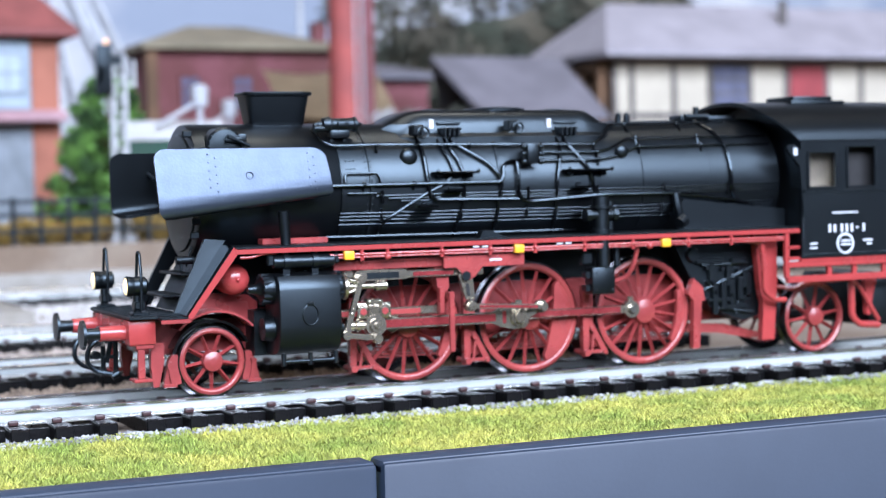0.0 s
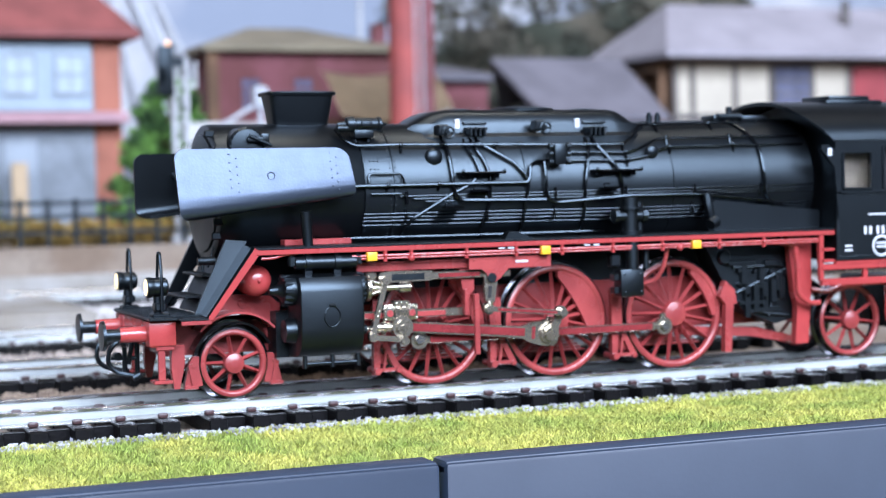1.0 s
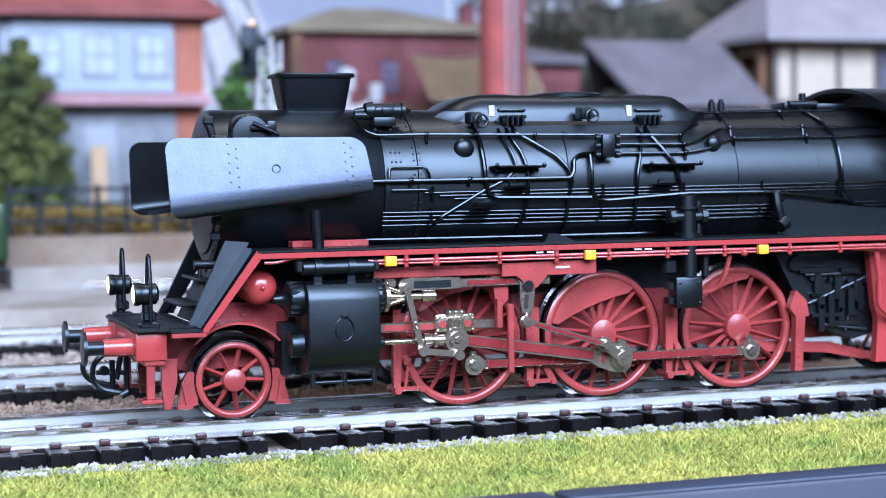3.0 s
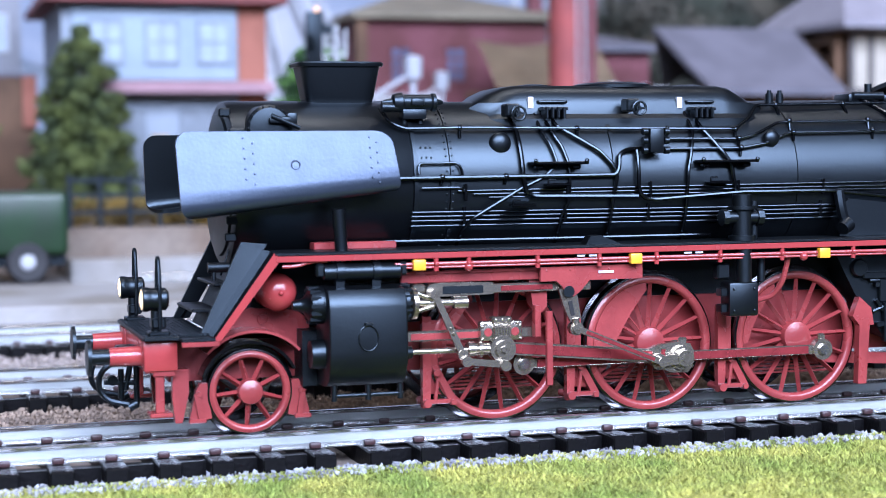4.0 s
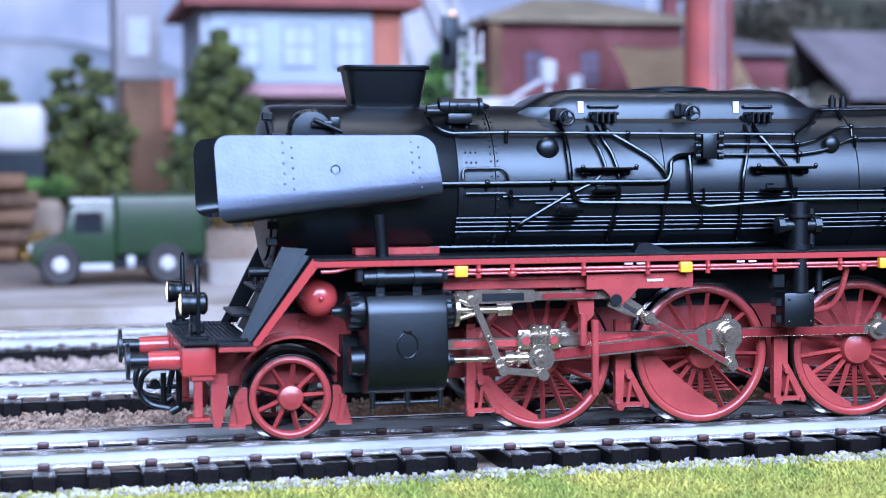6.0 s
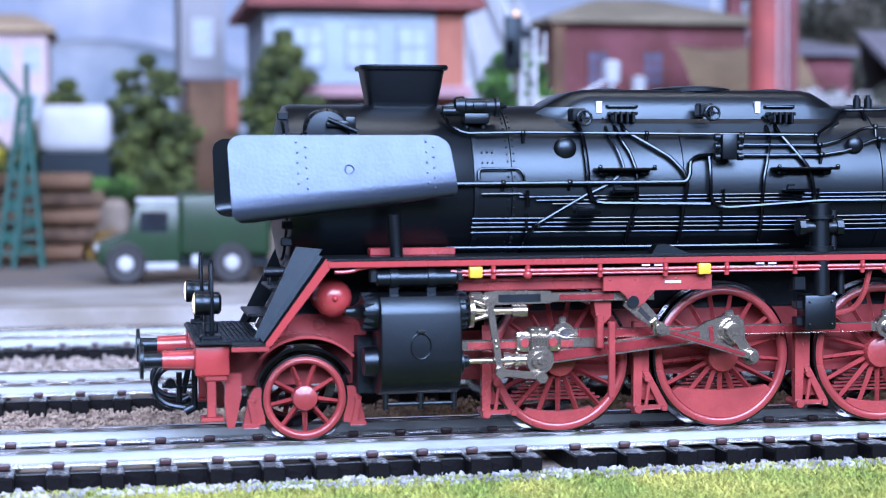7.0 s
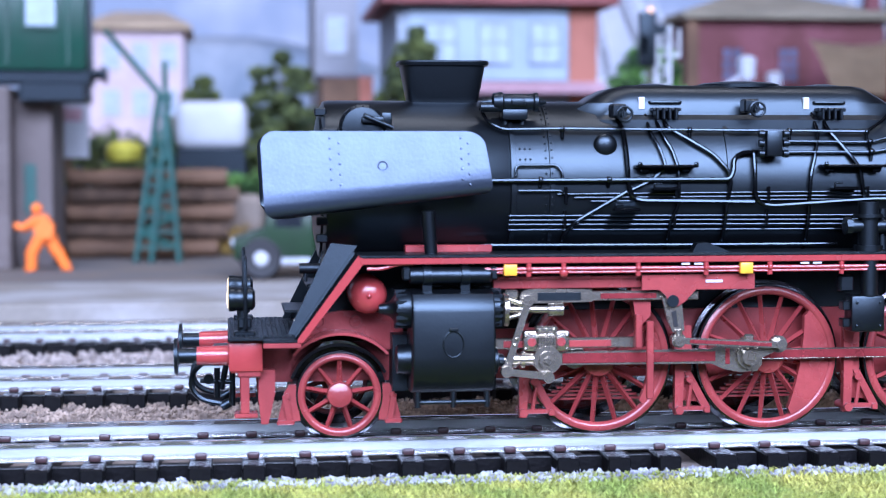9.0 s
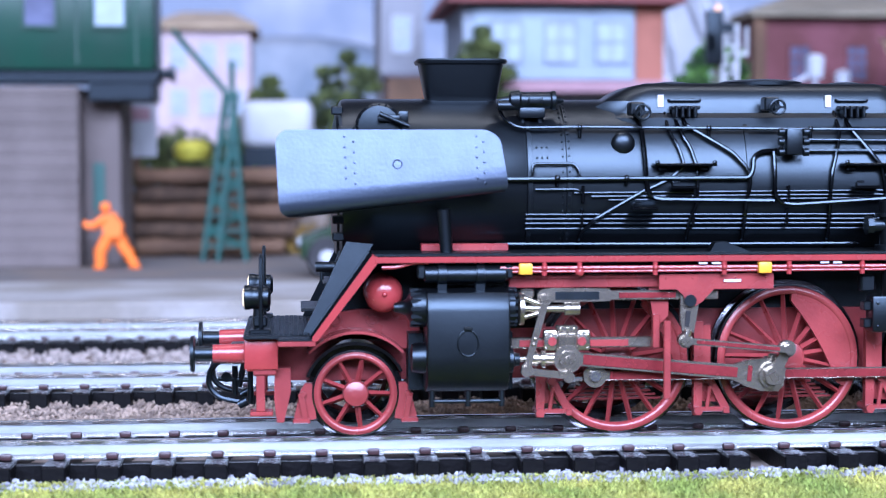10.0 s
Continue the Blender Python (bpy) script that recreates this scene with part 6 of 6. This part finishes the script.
def blue_house():
    t = thing("house", 0, 0, 0, "pale blue fronted house with a red tiled roof", "building")
    part("wall", box(B(), -0.2, 6.5, 46, 54, TZ, 9.2), BLUEGREY, t)
    part("side_bay", box(B(), 6.5, 7.6, 45.9, 54, TZ, 9.3), ORANGEBR, t)
    part("front_panel", box(B(), 0.2, 6.4, 45.85, 46, 6.3, 9.0), BLUE, t)
    for x in (0.9, 3.0, 5.0):
        window(t, x, x + 1.1, 45.85, 7.0, 8.5, PALEWIN, BLUEGREY, 2, 2)
    part("awning", box(B(), -0.3, 7.7, 44.9, 46, 5.75, 6.2, 0.05, 1), PINK, t)
    for x in (0.7, 4.2):
        part("shop_window", box(B(), x, x + 2.2, 45.9, 46, 2.0, 5.2), mat("shop_glass", (0.20, 0.225, 0.25), 0.2, vary=0.15, scale=1, fine=5), t)
    part("roof", hip_roof(B(), -0.9, 8.3, 45.1, 55, 9.45, 12.6, 2.2), REDROOF, t)
    part("post", box(B(), 3.0, 3.6, 44.9, 45.3, TZ, 4.2), TAN, t)


blue_house()


def signal():
    t = thing("signal_mast", 6.8, 32.5, TZ, "white lattice railway signal mast with a black lamp head", "signal")
    bm = B()
    for x in (-0.22, 0.22):
        for y in (-0.15, 0.15):
            box(bm, x - 0.045, x + 0.045, y - 0.045, y + 0.045, 0, 6.2)
    for k in range(20):
        z = 0.3 * k
        s = 1 if k % 2 else -1
        for y in (-0.15, 0.15):
            rod(bm, (-0.22 * s, y, z), (0.22 * s, y, z + 0.3), 0.03, seg=5)
    box(bm, -0.4, 0.4, -0.3, 0.3, 0, 0.25)
    part("mast", bm, PALE, t)
    bm = box(B(), -0.78, -0.24, -0.3, 0.0, 4.9, 6.6, 0.05)
    box(bm, -0.4, 0.1, -0.2, 0.0, 5.9, 6.2)
    box(bm, -0.75, -0.5, -0.3, -0.05, 5.3, 5.9, 0.03, 1)
    part("lamp_head", bm, BLACKR, t)
    part("lamp", ball(B(), (-0.45, -0.32, 6.66), 0.09), glow("orange_signal_lamp", (1.0, 0.55, 0.3), 0.8), t)
    bm = B()
    for x in (0.2, 0.55):
        rod(bm, (x, 0, 5.2), (x, 0, 6.1), 0.05)
    rod(bm, (0, 0, 5.25), (0.6, 0, 5.25), 0.06)
    part("arm", bm, PALE, t)
    for x, y, h in ((10.6, 36, 5.2), (15.4, 48, 5.3)):
        t = thing("yard_lamp", x, y, TZ, "pale grey bracket yard lamp on a post", "lamp", "yard lamps")
        part("post", rod(B(), (0, 0, 0), (0, 0, h), 0.12, 0.1), GREYM, t)
        part("arm", rod(B(), (0, 0, h - 0.3), (-1.6, 0, h - 1.2), 0.08), GREYM, t)
        part("shade", lathe(B(), [(h - 0.5, 0.28), (h + 0.2, 0.32), (h + 0.3, 0.12)], (0, 0, 0), "Z", 20), GREYM, t)


signal()


def crane():
    t = thing("crane", 0, 0, 0, "tall light grey lattice yard crane", "crane")
    for (xa, za), (xb, zb), w in (((8.2, 14), (11.0, TZ), 0.5), ((10.2, 13.2), (15.8, TZ), 0.45), ((9.6, 14), (13.2, 5.0), 0.3)):
        bm = B()
        for o in (-w, w):
            for y in (55, 55.8):
                rod(bm, (xa + o, y, za), (xb + o, y, zb), 0.13, seg=6)
        n = 14
        for i in range(n):
            f, g = i / n, (i + 1) / n
            s = 1 if i % 2 else -1
            rod(bm, (xa + (xb - xa) * f - w * s, 55, za + (zb - za) * f), (xa + (xb - xa) * g + w * s, 55, za + (zb - za) * g), 0.07, seg=5)
        part("lattice_leg", bm, GREYM, t)


crane()


def wagon():
    t = thing("goods_wagon", 0, 0, 0, "green covered wagon with a white roof", "wagon")
    part("body", box(B(), 8.0, 11.6, 36, 38.4, 2.0, 4.75, 0.03, 1), GREENP, t)
    bm = B()
    n = 12
    prism_ = [(36 - 0.1 + 2.6 * i / n, 4.7 + 0.75 * math.sin(math.pi * i / n)) for i in range(n + 1)]
    a = [bm.verts.new((7.9, y, z)) for y, z in prism_]
    b = [bm.verts.new((11.7, y, z)) for y, z in prism_]
    bm.faces.new(a), bm.faces.new(b[::-1])
    for i in range(n):
        bm.faces.new((a[i], a[i + 1], b[i + 1], b[i]))
    bm.faces.new((a[0], a[-1], b[-1], b[0]))
    part("roof", bm, PALE, t)
    for x in (8.7, 10.9):
        for y in (36.4, 38.0):
            part("wheel", rod(B(), (x, y - 0.08, TZ + 0.45), (x, y + 0.08, TZ + 0.45), 0.45, seg=20), BLACKR, t)
    part("underframe", box(B(), 8.1, 11.5, 36.2, 38.2, 1.6, 2.0), BLACKR, t)


wagon()


def truck():
    t = thing("truck", -4.2, 28.6, -0.1, "dark green forward-facing army truck with white hubs", "truck")
    bm = prism(B(), [(-2.35, 0.55), (-2.35, 1.15), (-1.5, 1.35), (-1.35, 2.05), (-1.15, 2.25), (-0.2, 2.25), (-0.1, 2.2), (-0.1, 0.5), (-1.1, 0.5), (-1.2, 0.8), (-1.5, 0.95), (-1.85, 0.8), (-1.95, 0.5)], -1.0, 1.0)
    bmesh.ops.bevel(bm, geom=bm.edges[:], offset=0.05, segments=2, affect="EDGES", profile=0.5)
    part("cab", bm, ARMY, t)
    bm = box(B(), -0.15, 2.4, -1.12, 1.12, 0.75, 2.5, 0.18, 3)
    part("box_body", bm, ARMY, t)
    part("chassis", box(B(), -2.2, 2.35, -0.8, 0.8, 0.45, 0.78, 0.03, 1), BLACKR, t)
    part("side_window", box(B(), -1.2, -0.45, -1.02, -0.98, 1.45, 2.02, 0.03, 1), DARKWIN, t)
    part("windscreen", prism(B(), [(-1.54, 1.42), (-1.44, 1.42), (-1.3, 2.0), (-1.4, 2.0)], -0.85, 0.85), DARKWIN, t)
    # Light grey puts the highlight on the dark cab's top into the colour.
    part("cab_roof", box(B(), -1.3, -0.15, -0.98, 0.98, 2.24, 2.36, 0.05), GREYM, t)
    part("step", box(B(), -1.05, -0.2, -1.12, -0.95, 0.42, 0.6, 0.02, 1), GREYM, t)
    part("tank", rod(B(), (0.2, -1.0, 0.62), (0.4, -1.0, 0.62), 0.2), GREYM, t)
    part("mudguard", prism(B(), [(-2.2, 0.75), (-2.05, 1.05), (-1.3, 1.1), (-1.0, 0.75), (-1.1, 0.75), (-1.35, 1.0), (-2.0, 0.95), (-2.1, 0.75)], -1.1, -0.85), ARMY, t)
    part("headlamp", rod(B(), (-2.42, -0.7, 1.0), (-2.3, -0.7, 1.0), 0.14), PALE, t)
    for x in (-1.6, 1.3):
        for y in (-0.95, 0.95):
            w = part("wheel", lathe(B(), [(-0.18, 0.18), (-0.2, 0.5), (-0.14, 0.58), (0.14, 0.58), (0.2, 0.5), (0.18, 0.18)], (x, y, 0.58), "Y", 28), RUBBER, t)
            part("hub", lathe(B(), [(-0.25, 0.06), (-0.24, 0.17), (-0.18, 0.22), (0.14, 0.22)], (x, y, 0.58), "Y", 20), PALE, w, "white wheel hub")


truck()


def figure():
    """A painted worker figurine as one plain shape."""
    bm = B()
    x, y = -12.25, 32.4
    ball(bm, (x - 0.05, y, 1.78), 0.17, 14, 10)
    prism(bm, [(x - 0.15, 1.58), (x + 0.2, 1.6), (x + 0.42, 1.2), (x + 0.3, 0.85), (x - 0.15, 0.85), (x - 0.2, 1.2)], y - 0.28, y + 0.28)
    rod(bm, (x - 0.05, y - 0.2, 1.48), (x - 0.5, y - 0.25, 1.25), 0.14, 0.11)
    rod(bm, (x - 0.5, y - 0.25, 1.25), (x - 0.72, y - 0.22, 1.38), 0.11, 0.1)
    rod(bm, (x + 0.0, y + 0.2, 1.45), (x - 0.55, y + 0.2, 1.2), 0.14, 0.1)
    rod(bm, (x - 0.02, y - 0.1, 0.95), (x - 0.3, y - 0.12, 0.45), 0.21, 0.18)
    rod(bm, (x - 0.3, y - 0.12, 0.5), (x - 0.32, y - 0.12, -0.08), 0.19, 0.15)
    rod(bm, (x + 0.18, y + 0.1, 0.95), (x + 0.42, y + 0.1, 0.45), 0.21, 0.18)
    rod(bm, (x + 0.42, y + 0.1, 0.5), (x + 0.72, y + 0.1, -0.04), 0.19, 0.14)
    box(bm, x - 0.5, x - 0.22, y - 0.2, y - 0.04, -0.1, 0.02, 0.02, 1)
    box(bm, x + 0.55, x + 0.85, y + 0.02, y + 0.18, -0.1, 0.02, 0.02, 1)
    bmesh.ops.rotate(bm, cent=(x, y, 0.9), matrix=Matrix.Rotation(radians(-7), 3, "Y"), verts=[v for v in bm.verts if v.co.z > 0.84])
    f = part("figurine", bm, ORANGE, None, "", 60)
    tagged(f, "small orange painted worker figurine standing in the yard", "figurine")


figure()


def viaduct():
    t = thing("bridge_pier", 0, 0, 0, "grey-brown masonry bridge pier with a narrow window", "pier")
    part("shaft", box(B(), -22, -13.25, 33, 39, -0.1, 5.45, 0.05, 1), STONEM, t)
    part("setback", box(B(), -13.25, -12.1, 34.2, 38, -0.1, 5.2, 0.05, 1), STONEM, t)
    part("narrow_window", box(B(), -12.95, -12.6, 34.12, 34.2, 1.6, 3.1), LATT, t)
    for k in range(12):
        part("course", box(B(), -22, -13.2, 32.97, 33.0, 0.35 + 0.44 * k, 0.37 + 0.44 * k), STONEM, t)
    t = thing("railway_coach", 0, 0, 0, "bottle green passenger coach on the bridge deck", "coach")
    bm = box(B(), -34, -10.95, 33.2, 36.2, 5.95, 9.6, 0.12)
    part("body", bm, GREENP, t)
    for x in (-12.3, -14.4, -16.4, -18.4, -20.4):
        w = part("window", box(B(), x - 0.45, x + 0.45, 33.15, 33.22, 7.3, 8.9), PALEWIN if x != -14.4 else WINBLUE, t)
        fr = B()
        for q in ((x - 0.53, x - 0.45, 7.2, 9.0), (x + 0.45, x + 0.53, 7.2, 9.0), (x - 0.45, x + 0.45, 7.2, 7.3), (x - 0.45, x + 0.45, 8.9, 9.0)):
            box(fr, q[0], q[1], 33.1, 33.2, q[2], q[3])
        part("window_frame", fr, GREENP, w)
    for x in (-11.5, -13.3):
        part("door_strip", box(B(), x - 0.05, x + 0.05, 33.14, 33.2, 6.1, 9.3), GREENP, t)
    bm = box(B(), -34, -10.9, 33.4, 36.0, 5.6, 5.95)
    box(bm, -13.0, -11.0, 33.3, 36, 5.0, 5.6, 0.05, 1)
    for y in (33.9, 35.5):
        rod(bm, (-10.95, y, 5.9), (-10.5, y, 5.9), 0.12)
        rod(bm, (-10.55, y, 5.9), (-10.48, y, 5.9), 0.26)
    part("underframe", bm, BLACKR, t)


viaduct()


def yard_left():
    t = thing("lattice_stair", 0, 0, 0, "green painted lattice stair tower", "tower")
    for xa, xb in ((-9.7, -8.9), (-8.3, -8.7), (-9.2, -8.6)):
        for y in (36, 37.2):
            part("leg", rod(B(), (xa, y, -0.1), (xb, y, 5.4), 0.085, seg=6), LATT, t)
    for i in range(10):
        z = 0.4 + 0.5 * i
        s = 1 if i % 2 else -1
        f = z / 5.4
        l, r = -9.7 + 0.8 * f, -8.3 - 0.4 * f
        part("brace", rod(B(), (l if s > 0 else r, 36, z), (r if s > 0 else l, 36, z + 0.5), 0.07, seg=5), LATT, t)
        part("tread", box(B(), l, r, 36, 37.2, z - 0.04, z + 0.04), LATT, t)
    bm = B()
    rod(bm, (-8.9, 36, 5.4), (-10.6, 36, 7.4), 0.1, seg=6)
    rod(bm, (-8.7, 36, 5.4), (-8.7, 36, 6.4), 0.1, seg=6)
    part("jib", bm, LATT, t)
    t = thing("log_stack", 0, 0, 0, "stack of brown logs on the bank", "logs")
    rng = random.Random(17)
    for r in range(5):
        for k in range(2):
            z = 0.24 + 0.6 * r
            y = 38.9 + 0.7 * k + 0.3 * (r % 2)
            xa, xb = -12.2 + rng.uniform(-0.2, 0.5), -7.2 + 0.2 * r + rng.uniform(-0.6, 0.3)
            bm = B()
            n = 7
            prof = [(0.0, 0.05), (0.0, 0.3)] + [((xb - xa) * i / n, 0.3 + rng.uniform(-0.05, 0.035)) for i in range(1, n)] + [(xb - xa, 0.29), (xb - xa, 0.05)]
            part("log", lathe(bm, prof, (xa, y, z), "X", 14), BARK if (r + k) % 2 else BROWN, t)
    t = thing("billboard", 0, 0, 0, "white billboard with a pink top band on posts", "sign")
    part("panel", box(B(), -12.8, -11.4, 39.4, 39.5, 3.3, 5.1), PALE, t)
    part("band", box(B(), -12.75, -11.6, 39.36, 39.4, 4.55, 5.0), PINK, t)
    part("post", box(B(), -12.2, -12.0, 39.5, 39.6, -0.1, 3.4), BROWN, t)
    t = thing("van", 0, 0, 0, "white box van parked behind the logs", "van")
    part("body", box(B(), -8.6, -6.0, 42.0, 44, 3.6, 5.35, 0.4, 3), PALE, t)
    part("chassis", box(B(), -8.5, -6.1, 42.1, 43.9, 2.4, 3.65), BLACKR, t)
    for x in (-8.0, -6.6):
        part("wheel", rod(B(), (x, 41.95, 2.35), (x, 42.2, 2.35), 0.42, seg=20), RUBBER, t)
    tagged(part("bank", box(B(), -13, -5.5, 40.6, 48, -0.1, 2.0, 0.2, 1), EARTH), "brown earth bank behind the yard", "ground", kind="structure")
    b = part("buoy", lathe(B(), [(2.9, 0.5), (3.05, 0.62), (3.3, 0.65), (3.5, 0.5), (3.6, 0.2)], (-10.2, 39.3, 0.3), "Z", 24), YELL)
    tagged(b, "round yellow tank standing on the log stack", "tank")
    t = thing("town_house", 0, 0, 0, "pale pink town house far behind the yard", "building")
    part("wall", box(B(), -13.8, -9.0, 70, 78, -0.1, 10.0), mat("pale_pink_render", (0.48, 0.38, 0.38), 0.85, vary=0.1, scale=0.4, fine=4), t)
    part("roof", hip_roof(B(), -14.2, -8.6, 69.5, 78.5, 10.2, 11.2, 1.5), TAN, t)
    for x in (-13.0, -11.5, -10.1):
        for z in (5.6, 8.0):
            window(t, x, x + 0.7, 70, z, z + 1.2, PALEWIN, PALE, 2, 2)
    t = thing("tower_block", 0, 0, 0, "grey rendered tower house beside the firs", "building")
    part("wall", box(B(), -2.9, -1.0, 56, 62, -0.1, 12.0), mat("grey_render", (0.22, 0.225, 0.24), 0.85, vary=0.1, scale=0.4, fine=4), t)
    part("roof", hip_roof(B(), -3.2, -0.7, 55.5, 62.5, 12.1, 13, 0.9), SLATE, t)
    window(t, -2.3, -1.6, 56, 8.0, 9.5, PALEWIN, PALE, 2, 2)
    t = thing("orange_house", 0, 0, 0, "dark brown house with an orange brick pier, behind firs", "building")
    part("wall", box(B(), -2.9, -0.9, 50, 55, -0.1, 6.6), BROWN, t)
    part("roof", box(B(), -3.0, -0.8, 49.9, 55.1, 6.6, 6.75), DARKROOF, t)
    part("corner_pier", box(B(), -1.4, -0.85, 49.8, 50, 4.6, 6.6), ORANGEBR, t)


yard_left()


def mound(name, label, x0, x1, y, z0, z1, material, seed):
    """A long uneven rise."""
    rng = random.Random(seed)
    bm = B()
    n = 36
    ph = [rng.uniform(0, 6.28) for _ in range(5)]
    rows = []
    for j, (dy, f) in enumerate(((0, 0), (1.5, 0.6), (3, 0.9), (5, 1.0), (9, 0.7))):
        row = []
        for i in range(n + 1):
            u = i / n
            h = sum(math.sin(u * (4 + 5 * k) + ph[k]) / (k + 1.2) for k in range(5)) * 0.22
            row.append(bm.verts.new((x0 + (x1 - x0) * u, y + dy, z0 + (z1 - z0) * max(0, f * (0.8 + h) * math.sin(math.pi * min(1, max(0, u * 1.0))) ** 0.35))))
        rows.append(row)
    for a, b in zip(rows, rows[1:]):
        for i in range(n):
            bm.faces.new((a[i], a[i + 1], b[i + 1], b[i]))
    tagged(part(name, bm, material, None, "", 80), label, "hill", kind="structure")


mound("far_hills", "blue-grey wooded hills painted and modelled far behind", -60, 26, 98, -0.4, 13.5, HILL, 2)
mound("wooded_hill", "dark green and brown wooded hill behind the houses", 26, 92, 76, -0.4, 18.5, HILL2, 3)
mound("green_mound", "dark green mound beside the chimney", 19.5, 29, 42.0, TZ, 7.8, HILL2, 5)


def woods():
    rng = random.Random(9)
    cl = [((rng.uniform(30, 58), rng.uniform(71, 76), rng.uniform(7.5, 14.5)), rng.uniform(0.8, 1.9)) for _ in range(130)]
    ob = foliage("far_woods", cl, 60, 0.3, 21, HILL2, None)
    tagged(ob, "dark wooded hillside behind the houses", "woods", kind="stuff")
    t = thing("street_lamp", 0, 0, 0, "thin white lamp post beside the brick building", "lamp")
    part("post", rod(B(), (22.3, 58, TZ), (22.3, 58, 12.5), 0.12), PALE, t)


woods()


motions()
